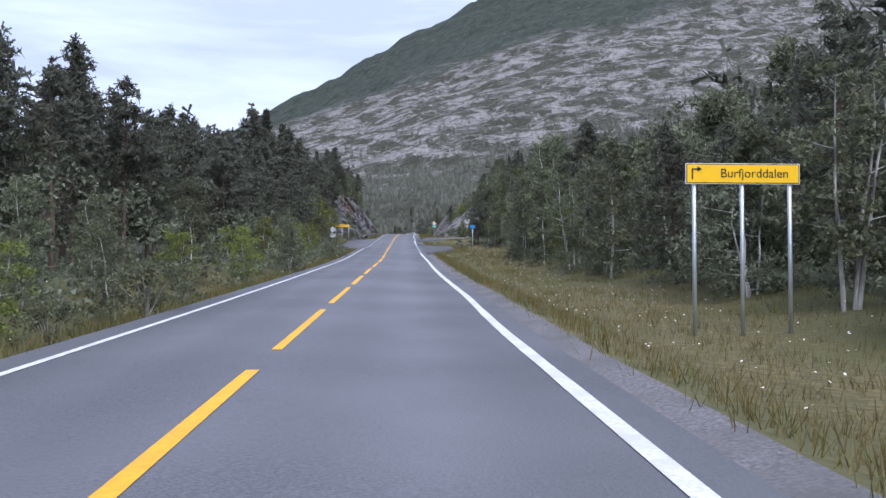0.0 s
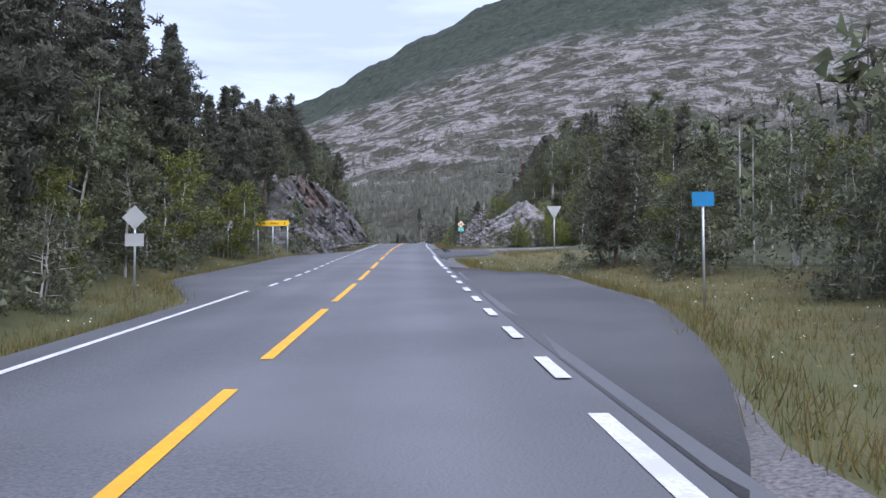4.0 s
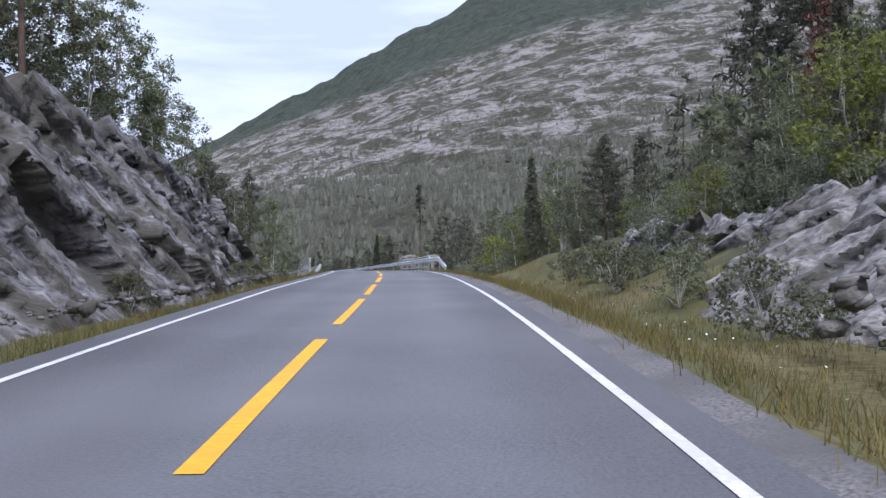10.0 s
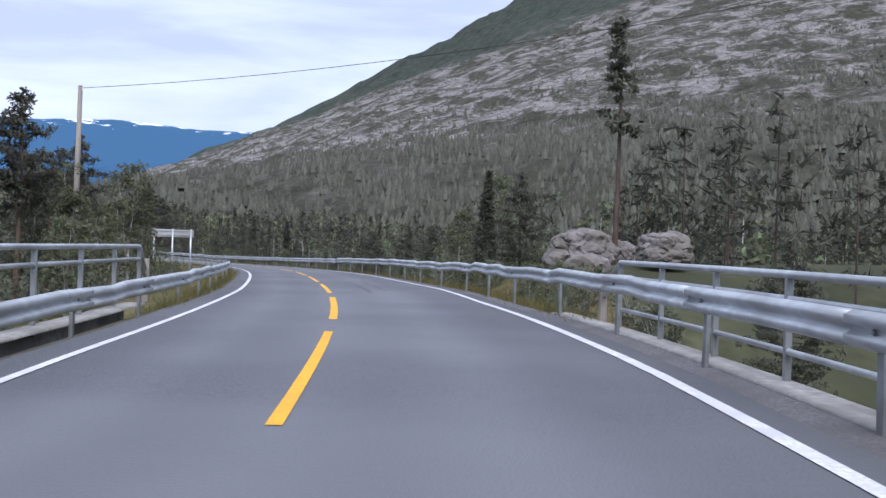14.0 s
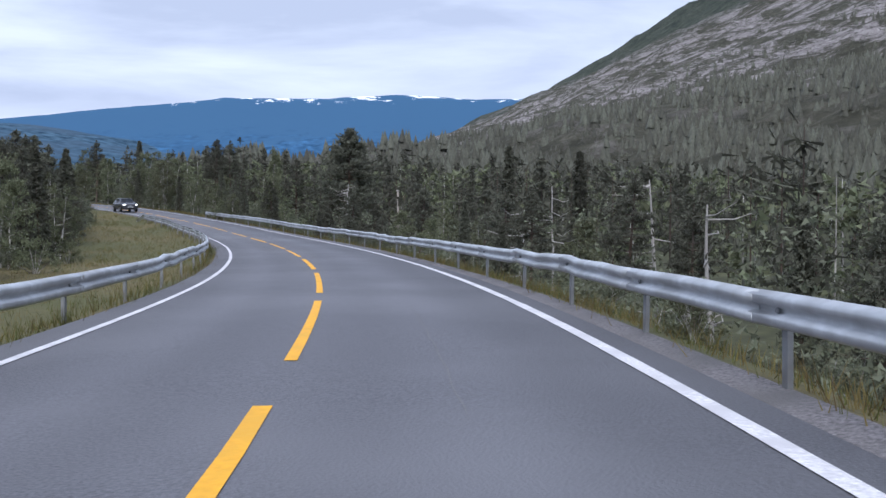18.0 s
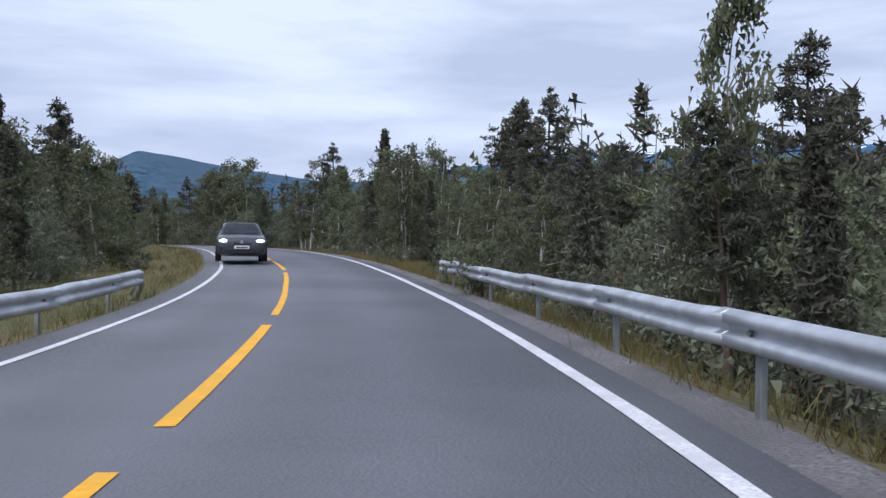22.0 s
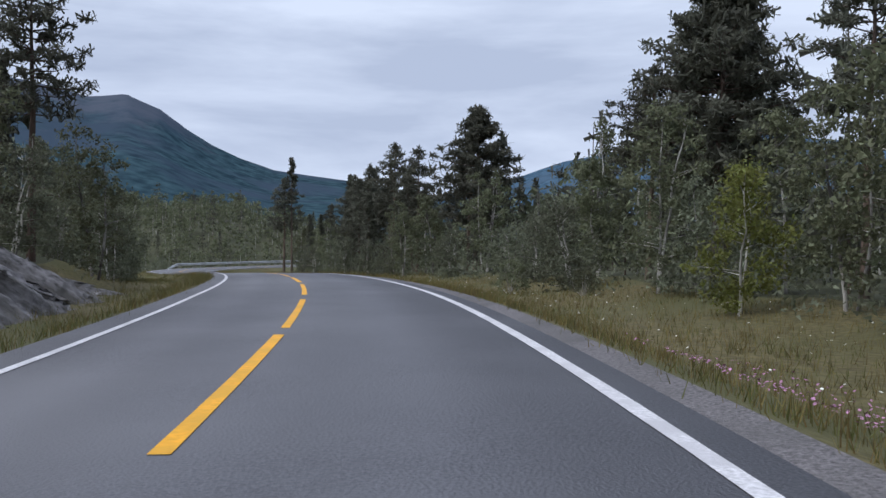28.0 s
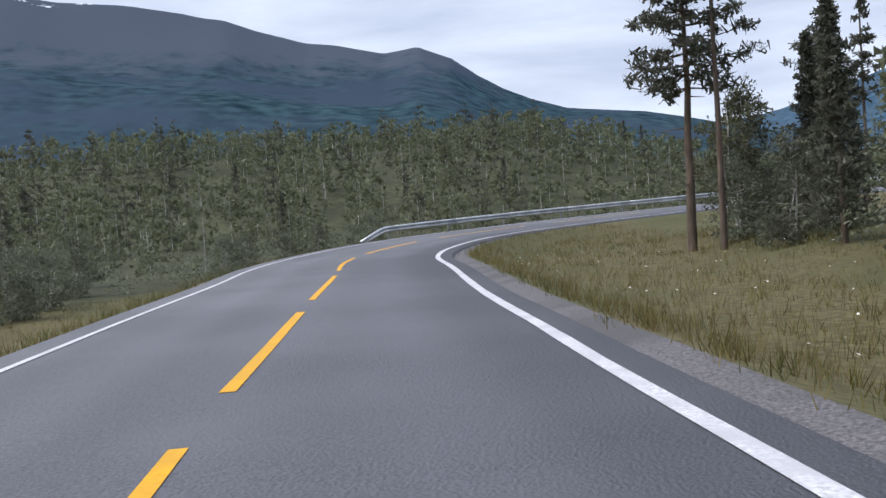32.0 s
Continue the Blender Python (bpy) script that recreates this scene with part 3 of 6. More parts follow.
CENTRE = ((-80, 0.0), (110, 0.04), (126, 0.1), (150, 0.0), (204, 0.07), (240, 0.03), (250, 0.08), (275, 0.0), (318, 0.06), (330, 0.1), (345, 0.0), (384, -0.06), (394, 0.04), (404, 0.14), (412, 0.06), (420, 0.0), (428, 0.1), (438, -0.03), (495, 0.0), (505, 0.12), (515, 0.03), (523, 0.07), (545, 0.03), (558, 0.14), (567, 0.24), (580, 0.12), (592, -0.02), (602, 0.18), (620, 0.2), (700, 0.2))


def centre(s):
    """Where the yellow line runs, off the plan's line."""
    return float(np.interp(s, *zip(*CENTRE)))


def evenly(a, b, n):
    """n marks from a on, the next of which would be at b."""
    return [a + (b - a) * k / n for k in range(n)]


starts = evenly(-50.5, 73.3, 14) + [73.3, 82.3, 91.3, 100.3, 109.3, 119.4, 129.0, 138.9, 146.6, 154.4, 162.0, 169.4, 177.4, 186.0, 195.2]
starts += evenly(204.2, 241.4, 4) + evenly(241.4, 278.4, 4) + evenly(278.4, 333.7, 6) + evenly(333.7, 368.8, 4) + [368.8, 377.6, 386.5, 395.6, 403.8]
starts += evenly(444.1, 497.5, 6) + evenly(497.5, 515.0, 2) + [515.0] + evenly(523.0, 558.6, 4) + evenly(558.6, 594.5, 4) + evenly(594.5, 650.0, 6)
for k, s in enumerate(starts):
    w = (0.062 if k % 3 else 0.07) * (1.22 if 144 < s < 215 else 1.0)
    strip("centre_dash", np.linspace(s, s + (7.0 if not 146 < s < 180 else 6.5), 6), lambda s: centre(s) - w, lambda s: centre(s) + w, 0.036, YELLOW_PAINT, lines)
for a, b in ((412.4, 425.8), (427.2, 434.0), (435.4, 443.0)):
    strip("centre_dash", np.linspace(a, b, 10), lambda s: centre(s) - 0.06, lambda s: centre(s) + 0.06, 0.036, YELLOW_PAINT, lines)
for a, b in ((124.5, 131.0), (142.0, 149.0), (171.0, 176.0), (180.5, 184.0), (206.0, 210.0)):
    strip("worn_dash", np.linspace(a, b, 4), lambda s: centre(s) - 0.18, lambda s: centre(s) - 0.11, 0.035, WORN_YELLOW, lines)
for k in range(12):
    s = 135.8 + k * 0.98
    corners = [side(s, 3.85), side(s + 0.42, 3.85), side(s + 0.4, 4.64)]
    raw("give_way_triangle", [(v.x, v.y, height(v.x, v.y) + 0.104) for v in corners], [(0, 2, 1)], WHITE_PAINT, lines)

# sealed cracks, tyre marks and patches
def crown(s, l):
    """Height of the asphalt's surface, which falls to both edges."""
    return 0.03 * (1 - abs(l) / float(lane(s) + 0.45 if l > 0 else left_edge(s)))


def mark(name, pts, wide, h, mat):
    V, F = [], []
    for i, (s, l) in enumerate(pts):
        w = wide * (1.0 if 0 < i < len(pts) - 1 else 0.3)
        V += [side(s, l - w, crown(s, l - w) + h)[:], side(s, l + w, crown(s, l + w) + h)[:]]
        if i:
            F.append((2 * i - 2, 2 * i - 1, 2 * i + 1, 2 * i))
    return raw(name, V, F, mat, road)


mark_rng = random.Random(41)
for s0, l0, ln, wd in ((72, -0.35, 4.2, 0.07), (72.4, 0.15, 4.0, 0.06), (279, 1.2, 9.0, 0.06), (281, 1.75, 8.0, 0.05), (165, 2.2, 2.6, 0.03)):
    mark("tyre_mark", [(s0 + ln * k / 6, l0 + mark_rng.uniform(-0.03, 0.03)) for k in range(7)], wd, 0.004, TYRE_MARK)
for s0, l0, ln in ((236, 1.32, 9.0), (331, 1.5, 9.0), (352, 0.9, 6.0), (560, 1.2, 12.0)):
    mark("crack", [(s0 + ln * k / 20, l0 + 0.012 * math.sin(k * 1.7) + mark_rng.uniform(-0.006, 0.006)) for k in range(21)], 0.006, 0.004, CRACK_SEAL)

# ---------------------------------------------------------------- trees
def leaf_cloud(rng, centres, radii, per, size, flat=0.6, long=1.0, droop=0.0):
    """Many small pointed leaves round the given clumps; returns vertices and faces."""
    n = len(centres) * per
    c = np.repeat(np.asarray(centres, float), per, 0)
    r = np.repeat(np.asarray(radii, float), per)[:, None]
    d = rng.normal(size=(n, 3))
    d /= np.linalg.norm(d, axis=1)[:, None]
    d[:, 2] *= flat
    p = c + d * r * rng.uniform(0.35, 1.05, (n, 1))
    p[:, 2] -= droop * rng.uniform(0, 1, n)
    a = rng.normal(size=(n, 3))
    a /= np.linalg.norm(a, axis=1)[:, None]
    b = np.cross(a, rng.normal(size=(n, 3)))
    b /= np.linalg.norm(b, axis=1)[:, None] + 1e-9
    sz = size * rng.uniform(0.6, 1.35, (n, 1))
    a, b = a * sz * long, b * sz * 0.58 / long ** 1.5
    v = np.stack([p - a + b, p + a, p - a - b], 1).reshape(-1, 3)
    return v, np.arange(n * 3).reshape(n, 3)


def rods(paths, sides=6):
    """Round tapered rods through points with radii, as one set of quads."""
    V, F, base = [], [], 0
    for pts, rad in paths:
        pts = np.asarray(pts, float)
        for i in range(len(pts)):
            d = pts[min(i + 1, len(pts) - 1)] - pts[max(i - 1, 0)]
            d /= np.linalg.norm(d) + 1e-9
            a = np.cross(d, (0.31, 0.94, 0.12))
            a /= np.linalg.norm(a) + 1e-9
            b = np.cross(d, a)
            for k in range(sides):
                t = 2 * math.pi * k / sides
                V.append(pts[i] + rad[i] * (a * math.cos(t) + b * math.sin(t)))
        for i in range(len(pts) - 1):
            for k in range(sides):
                p = base + i * sides
                F.append((p + k, p + (k + 1) % sides, p + sides + (k + 1) % sides, p + sides + k))
        base += len(pts) * sides
    return np.array(V), np.array(F)


def wander(rng, start, end, n, amount):
    t = np.linspace(0, 1, n)[:, None]
    p = np.asarray(start) * (1 - t) + np.asarray(end) * t
    j = np.cumsum(rng.normal(size=(n, 3)) * amount, 0)
    return p + j * np.sin(np.pi * t * 0.5) * (1, 1, 0.2)


def pine_shape(seed, h=10.0, bare=0.45, width=1.7, clumps=64, per=26, dead_low=True, round_top=True):
    """A pine: whorls of branches up the trunk, each with tufts of needles on its outer part."""
    rng = np.random.default_rng(seed)
    trunk = wander(rng, (0, 0, -0.3), (rng.normal() * 0.25, rng.normal() * 0.25, h * 0.98), 9, 0.05)
    rad = np.linspace(0.15, 0.02, 9) * h / 9
    paths, centres, radii = [(trunk, rad)], [(trunk[-1][0], trunk[-1][1], h * 0.97)], [0.16]

    def stem(z):
        return np.array([np.interp(z, trunk[:, 2], trunk[:, 0]), np.interp(z, trunk[:, 2], trunk[:, 1]), z])

    whorls = max(6, int(clumps / 4.4))
    for w in range(whorls):
        f = (w + rng.uniform(-0.25, 0.25)) / whorls
        z = h * (bare + (0.97 - bare) * max(0.0, f))
        if round_top:
            full = min(1.0, (1.0 - f) * 2.0 + 0.10) * (0.66 + 0.34 * math.sin(math.pi * min(1, f + 0.15)))
        else:
            full = max(0.06, 1.04 - f) ** 0.85
        turn = rng.uniform(0, 6.3)
        for k in range(5 if w % 2 else 4):
            if rng.uniform() < 0.12:
                continue
            ang = turn + k * 1.35 + rng.normal() * 0.25
            reach = width * full * rng.uniform(0.62, 1.15)
            rise_by = reach * (rng.uniform(-0.18, 0.12) + 0.45 * f)
            base = stem(z)
            tip = base + np.array([math.cos(ang) * reach, math.sin(ang) * reach, rise_by])
            paths.append((np.array([base, (base + tip) / 2 + (0, 0, -0.06 * reach), tip]), [0.03, 0.018, 0.006]))
            for q in ((1.0, 0.72, 0.45) if reach > 1.1 else (1.0, 0.55) if reach > 0.5 else (0.9,)):
                centres.append(base + (tip - base) * q + rng.normal(size=3) * 0.06)
                radii.append(rng.uniform(0.20, 0.36) * (0.8 + 0.25 * width / 1.7))
    if dead_low:
        for i in range(9):
            z = h * rng.uniform(0.2, bare + 0.05)
            ang, ln = rng.uniform(0, 6.3), rng.uniform(0.4, 1.1)
            b = stem(z)
            paths.append((np.array([b, b + (math.cos(ang) * ln, math.sin(ang) * ln, -0.08)]), [0.022, 0.006]))
    return rods(paths, 5), leaf_cloud(rng, centres, radii, per, 0.125, 0.42, 1.6)


def birch_shape(seed, h=7.5, stems=2, low=0.22, spread=1.35, clumps=70, per=26, size=0.115):
    rng = np.random.default_rng(seed)
    paths, centres, radii = [], [], []
    for k in range(stems):
        ang = rng.uniform(0, 6.3)
        lean = rng.uniform(0.15, 1.1) * (0.4 if stems == 1 else 1)
        hh = h * rng.uniform(0.82, 1.0)
        st = wander(rng, (math.cos(ang) * 0.18 * (stems > 1), math.sin(ang) * 0.18 * (stems > 1), -0.3), (math.cos(ang) * lean, math.sin(ang) * lean, hh * 0.95), 9, 0.09)
        paths.append((st, np.linspace(0.075, 0.012, 9) * h / 7))
        for i in range(clumps // stems):
            f = rng.uniform(0, 1)
            z = hh * (low + (1.0 - low) * f)
            reach = spread * (0.25 + 1.0 * math.sin(math.pi * min(1, 0.18 + 0.8 * f))) * rng.uniform(0.25, 1.0)
            a = rng.uniform(0, 6.3)
            b0 = np.array([np.interp(z * 0.9, st[:, 2], st[:, j]) for j in range(3)])
            tip = np.array([b0[0] + math.cos(a) * reach, b0[1] + math.sin(a) * reach, z])
            if i % 4 == 0:
                paths.append((np.array([b0, (b0 + tip) / 2, tip]), [0.02, 0.013, 0.005]))
            centres.append(tip)
            radii.append(rng.uniform(0.28, 0.55))
    return rods(paths, 5), leaf_cloud(rng, centres, radii, per * 2, size * 0.72, 0.8, 1.0, 0.15)


def spruce_shape(seed, h=9.0, width=1.1, tiers=26, per=22):
    rng = np.random.default_rng(seed)
    trunk = wander(rng, (0, 0, -0.3), (0, 0, h), 7, 0.03)
    centres, radii = [], []
    for i in range(tiers * 4):
        f = (i / (tiers * 4)) ** 0.9
        z = h * (0.1 + 0.9 * f)
        reach = width * (1 - f) ** 0.8 * rng.uniform(0.35, 1.0)
        a = i * 2.4
        centres.append((math.cos(a) * reach, math.sin(a) * reach, z - reach * 0.15))
        radii.append(0.16 + 0.28 * (1 - f))
    return rods([(trunk, np.linspace(0.13, 0.015, 7))]), leaf_cloud(rng, centres, radii, per * 2, 0.125, 0.45, 1.5, 0.1)


def shrub_shape(seed, h=1.8, spread=1.1, clumps=34, per=24, size=0.09):
    rng = np.random.default_rng(seed)
    paths, centres, radii = [], [], []
    for i in range(clumps):
        a, f = rng.uniform(0, 6.3), rng.uniform(0.15, 1)
        r = spread * math.sqrt(rng.uniform(0, 1)) * math.sin(math.pi * min(0.95, 0.25 + 0.6 * f))
        tip = np.array([math.cos(a) * r, math.sin(a) * r, h * f])
        if i % 3 == 0:
            paths.append((np.array([(0, 0, -0.1), tip * (0.5, 0.5, 0.6), tip]), [0.025, 0.015, 0.005]))
        centres.append(tip)
        radii.append(rng.uniform(0.2, 0.36))
    return rods(paths, 5), leaf_cloud(rng, centres, radii, per * 2, size * 0.62, 0.8)


def dead_shape(seed, h=8.0, twigs=26, thick=0.10):
    rng = np.random.default_rng(seed)
    trunk = wander(rng, (0, 0, -0.3), (rng.normal() * 0.2, rng.normal() * 0.2, h), 9, 0.05)
    paths = [(trunk, np.linspace(thick, 0.02, 9))]
    for i in range(twigs):
        z = h * rng.uniform(0.3, 0.98)
        a, ln = rng.uniform(0, 6.3), rng.uniform(0.35, 1.5)
        b = np.array([np.interp(z, trunk[:, 2], trunk[:, 0]), np.interp(z, trunk[:, 2], trunk[:, 1]), z])
        m = b + np.array([math.cos(a) * ln * 0.6, math.sin(a) * ln * 0.6, rng.uniform(-0.2, 0.1)])
        paths.append((np.array([b, m, m + np.array([math.cos(a + 0.5) * ln * 0.5, math.sin(a + 0.5) * ln * 0.5, rng.uniform(-0.05, 0.3)])]), [0.028, 0.018, 0.006]))
    return rods(paths, 5)


def tree_model(name, shape, bark, leaf, label, category, group):
    (tv, tf), (lv, lf) = shape
    ob = thing(name, pose(0, 0, 0), label, category, group)
    raw("trunk", tv, tf, bark, ob, smooth=True)
    raw("crown", lv, lf, leaf, ob)
    return ob


MODELS = {
    "pine": [tree_model("pine_tree", pine_shape(11 + k, 10, 0.42 + 0.06 * (k % 3), 1.5 + 0.2 * (k % 3), 60 + 6 * k), PINE_BARK, NEEDLES, "tall dark green pine with a bare reddish-brown trunk", "tree", "pines along the road") for k in range(4)],
    "bushy": [tree_model("pine_tree", pine_shape(31 + k, 10, 0.16, 2.4, 120, 24, False), PINE_BARK, NEEDLES, "broad dark green pine, branched nearly to the ground", "tree", "pines along the road") for k in range(2)],
    "broad": [tree_model("pine_tree", pine_shape(131 + k, 10, 0.30, 2.5, 165, 36, True), PINE_BARK, NEEDLES, "old broad-crowned dark pine with heavy limbs", "tree", "pines along the road") for k in range(2)],
    "spruce": [tree_model("spruce_tree", spruce_shape(41 + k, 9, 1.15 + 0.2 * k), PINE_BARK, NEEDLES, "narrow pointed dark conifer at the forest edge", "tree", "conifers along the road") for k in range(3)],
    "birch": [tree_model("birch_tree", birch_shape(51 + k, 7.5, 1 + k % 3, 0.10 + 0.05 * (k % 3), 1.35 + 0.2 * (k % 2), 84), BIRCH_BARK, BIRCH_LEAF, "slender grey-stemmed birch with dense olive-green leaves", "tree", "birches along the road") for k in range(5)],
    "willow": [tree_model("willow_tree", birch_shape(71 + k, 4.6, 3, 0.06, 1.5, 80, 26, 0.10), BIRCH_BARK, WILLOW_LEAF, "low grey-green willow thicket at the forest edge", "tree", "willows along the road") for k in range(3)],
    "bright": [tree_model("birch_tree", birch_shape(81 + k, 5.5, 2, 0.08, 1.3, 70, 26, 0.11), BIRCH_BARK, BRIGHT_LEAF, "young birch with bright yellow-green leaves", "tree", "birches along the road") for k in range(2)],
    "shrub": [tree_model("shrub", shrub_shape(91 + k), BIRCH_BARK, WILLOW_LEAF if k % 2 else BIRCH_LEAF, "low leafy shrub in the roadside grass", "shrub", "shrubs along the road") for k in range(3)],
    "brown": [tree_model("pine_tree", pine_shape(97, 10, 0.25, 1.6, 80, 22, False, False), PINE_BARK, NEEDLES_BROWN, "dying pine with rust-brown needles", "tree", "pines along the road")],
}
used = {k: [False] * len(v) for k, v in MODELS.items()}
pick = random.Random(5)


def plant(kind, x, y, scale=1.0, which=None, z=None, lean=0.0, stretch=1.0):
    """One tree at a place on the ground; the first of a kind is the model itself."""
    k = pick.randrange(len(MODELS[kind])) if which is None else which
    g = height(x, y) if z is None else z
    m = pose(x, y, g - 0.05, lean * pick.uniform(-1, 1), lean * pick.uniform(-1, 1), pick.uniform(0, 360)) @ Matrix.Diagonal((scale, scale, scale * stretch, 1))
    ob = MODELS[kind][k]
    if not used[kind][k]:
        used[kind][k] = True
        ob.matrix_basis = m
        return ob
    made = copy_thing(ob, pose(0, 0, 0))
    made.matrix_basis = m
    return made


def plant_at(kind, s, l, tall, which=None, lean=0.0, stretch=1.0, z=None):
    base = {"pine": 10.0, "bushy": 10.0, "broad": 10.0, "spruce": 9.0, "birch": 7.5, "willow": 4.6, "bright": 5.5, "shrub": 1.8, "brown": 10.0}[kind]
    v = side(s, l)
    return plant(kind, v.x, v.y, tall / base, which, z, lean, stretch)


SPECIMENS = (
    
    ("bushy", 418, 11.8, 8.0, 1), ("birch", 212, -10.9, 7.2, 0), ("birch", 218.5, -10.7, 6.8, 2), ("birch", 224, -10.4, 6.2, 4), ("birch", 229, -9.9, 5.6, 1), ("birch", 160, -11.7, 7.5, 3), ("bushy", 155, -12, 8.5, 0), ("pine", 150.5, -12.5, 9, 2), ("birch", 187, -11.5, 7, 1), ("birch", 193, -11.5, 7.4, 0), ("birch", 201, -11.2, 7.2, 2), ("birch", 163, 17.8, 5.6, 0), ("birch", 168, 18.4, 6.6, 3), ("birch", 175, 17.6, 6, 1), ("birch", 181, 18.8, 7, 2), ("willow", 185.5, 13.6, 3.8, 0), ("birch", 195, 17.2, 6.4, 4), ("birch", 200, 16.4, 6.2, 0), ("bright", 205, 13.4, 5.2, 0), ("birch", 210, 15.0, 6, 1), ("birch", 215, 15.2, 5.8, 2), ("birch", 221, 14.6, 5.4, 3), ("birch", 422, 10.4, 6.4, 2), ("willow", 417, 9.2, 4.4, 0), ("willow", 420, 9.4, 4.4, 1), ("birch", 449, 8.8, 6.6, 2), ("birch", 451, 9.4, 6.8, 1), ("broad", 405, 12.2, 11.0, 0), ("spruce", 384, 17, 8.5, 0), ("spruce", 378, 19, 7.8, 1),
    ("pine", 441, 14, 9.6, 0), ("pine", 447, 15, 9.6, 1), ("pine", 443, 12.5, 8.6, 2), 
    ("willow", 408, 8.6, 3.4, 1),
    ("spruce", 465, 12.5, 9.3, 1), ("birch", 462, 11.8, 8.0, 1), ("birch", 458.5, 12.6, 8.2, 2), ("birch", 473, 11.5, 7.8, 0), ("birch", 477, 13, 8.2, 3),
    ("birch", 483, 12.5, 8.6, 4), ("birch", 453, 12, 7.4, 1), ("willow", 494, 9.5, 4.6, 0), ("willow", 498, 8.8, 4.2, 1), ("birch", 502.5, 11.2, 10.2, 3), ("birch", 506, 11.6, 10.8, 0), ("birch", 508.8, 10.9, 9.4, 1), ("birch", 499.5, 12.0, 10.0, 4), ("birch", 504, 12.0, 10.4, 2), ("birch", 507.5, 13.2, 10.6, 4), ("birch", 500.5, 13.0, 10.6, 1), ("birch", 510.5, 12.0, 8.4, 0), ("willow", 506, 10.2, 4.6, 2), ("willow", 511, 10.0, 4.2, 0), ("birch", 79, 12.5, 9.2, 0), ("birch", 74, 13.4, 10, 3), ("birch", 69, 12.6, 9.6, 1),
    ("pine", 484, -9.0, 11.6, 0), ("pine", 476, -11.6, 8.6, 2), ("spruce", 474, -12.4, 8.0, 1), ("spruce", 470, -11.6, 7.0, 0), ("pine", 462, -12.5, 8.0, 1), ("spruce", 456, -13.0, 7.5, 2),
    ("pine", 546, -9.4, 10.8, 1), ("spruce", 551, -11.5, 8.0, 0), ("willow", 556, -10, 4.5, 2), ("willow", 566, -9.5, 4.0, 1), ("birch", 562, -9.2, 6.2, 1), ("birch", 566, -8.6, 5.6, 3), ("willow", 570, -8.4, 4.8, 0), ("birch", 558.5, -10.8, 6.6, 2), ("birch", 572.5, -10.2, 5.6, 4), ("willow", 575, -9, 4.2, 2),
    ("broad", 541, 14.8, 11.8, 0), ("broad", 543.5, 16.6, 11.2, 1), ("bright", 531, 10.4, 4.2, 1), ("birch", 525, 11.5, 8.0, 2), ("birch", 521, 10.5, 7.4, 0), ("birch", 517, 11.5, 7.8, 3),
    ("birch", 528, 14, 8.2, 4), ("shrub", 544.5, 8.2, 1.3, 0), ("broad", 567, 13.6, 10.8, 1), ("pine", 572, 15, 10.0, 0), ("pine", 577, 13.0, 9.6, 3), ("pine", 585, 13.6, 10.8, 1), ("spruce", 588, 16, 9, 1),
    ("pine", 417.5, -13.5, 8.6, 1), ("spruce", 413, -15, 7.5, 0), ("spruce", 422, -14, 7, 2),
    ("pine", 229, 23.6, 10.5, 1), ("brown", 218, 18.3, 8.8, 0), ("birch", 166, 16.2, 6.2, 0), ("bright", 169, 17.4, 5.0, 1), ("birch", 172.5, 16.4, 6.8, 2), ("birch", 183, 16.6, 6.4, 4), ("bright", 194.5, 16.8, 5.0, 0), ("birch", 198, 17.6, 6.6, 2), ("birch", 203, 16.4, 6.0, 0), ("pine", 233, 25.1, 11.0, 2), ("spruce", 226, 26.1, 10.0, 1), ("pine", 236, 23.2, 10.0, 0), ("pine", 238.5, 25.6, 10.4, 3),
    ("pine", 208, -9.8, 8.2, 2), ("pine", 206, -11.5, 8.8, 0), ("birch", 222, -9.8, 5.0, 0), ("birch", 227, -8.8, 4.4, 3), ("pine", 203, -12, 8, 3), ("birch", 217, -11, 5.5, 1),
    ("pine", 166, -12.5, 9.2, 1), ("pine", 172, -12.0, 9.6, 3), ("pine", 177, -13.0, 8.8, 2), ("pine", 183, -12.6, 9.0, 0), ("spruce", 169, -14.5, 8.6, 2), ("pine", 190, -12.8, 8.8, 1), ("birch", 195, -12.2, 6.5, 2), ("pine", 199, -13.5, 9.0, 3),
    ("birch", 256, 11.5, 9.2, 2), ("birch", 259, 13.5, 9.6, 4), ("birch", 252, 13.2, 7.4, 0), ("birch", 262.5, 12.0, 8.8, 1), ("bright", 254, 10.4, 7.2, 1), ("willow", 258, 9.6, 4.6, 1), ("willow", 262, 9.8, 4.2, 2), ("willow", 249.5, 10.6, 4.8, 0), ("birch", 247.5, 13.0, 8.4, 3), ("birch", 262, 16, 8.6, 3), ("willow", 266, 13, 5.0, 2), ("bushy", 232, 12.5, 6.4, 0), ("birch", 236, 11.0, 5.6, 2), ("bright", 240, 10.0, 4.6, 0), ("willow", 229, 10.6, 3.4, 0), ("birch", 243, 9.8, 5.2, 4), ("birch", 246, 12, 6, 1),
)
for kind, s, l, tall, which in SPECIMENS:
    plant_at(kind, s, l, tall, which)
plant("pine", -28.3, 272.0, (22.9 - height(-28.3, 272.0)) / 10, 1)
plant("pine", -31.8, 273.2, (20.6 - height(-31.8, 273.2)) / 10, 3)
plant("spruce", -33.5, 271.0, (19.4 - height(-33.5, 271.0)) / 9, 0)
thicket = random.Random(29)
for k in range(15):
    plant_at(thicket.choice(("birch", "willow", "birch", "bushy")), 560 + k * 2.35 + thicket.uniform(-0.6, 0.6), -9.2 + thicket.uniform(-1.3, 0.5), thicket.uniform(4.8, 6.4))
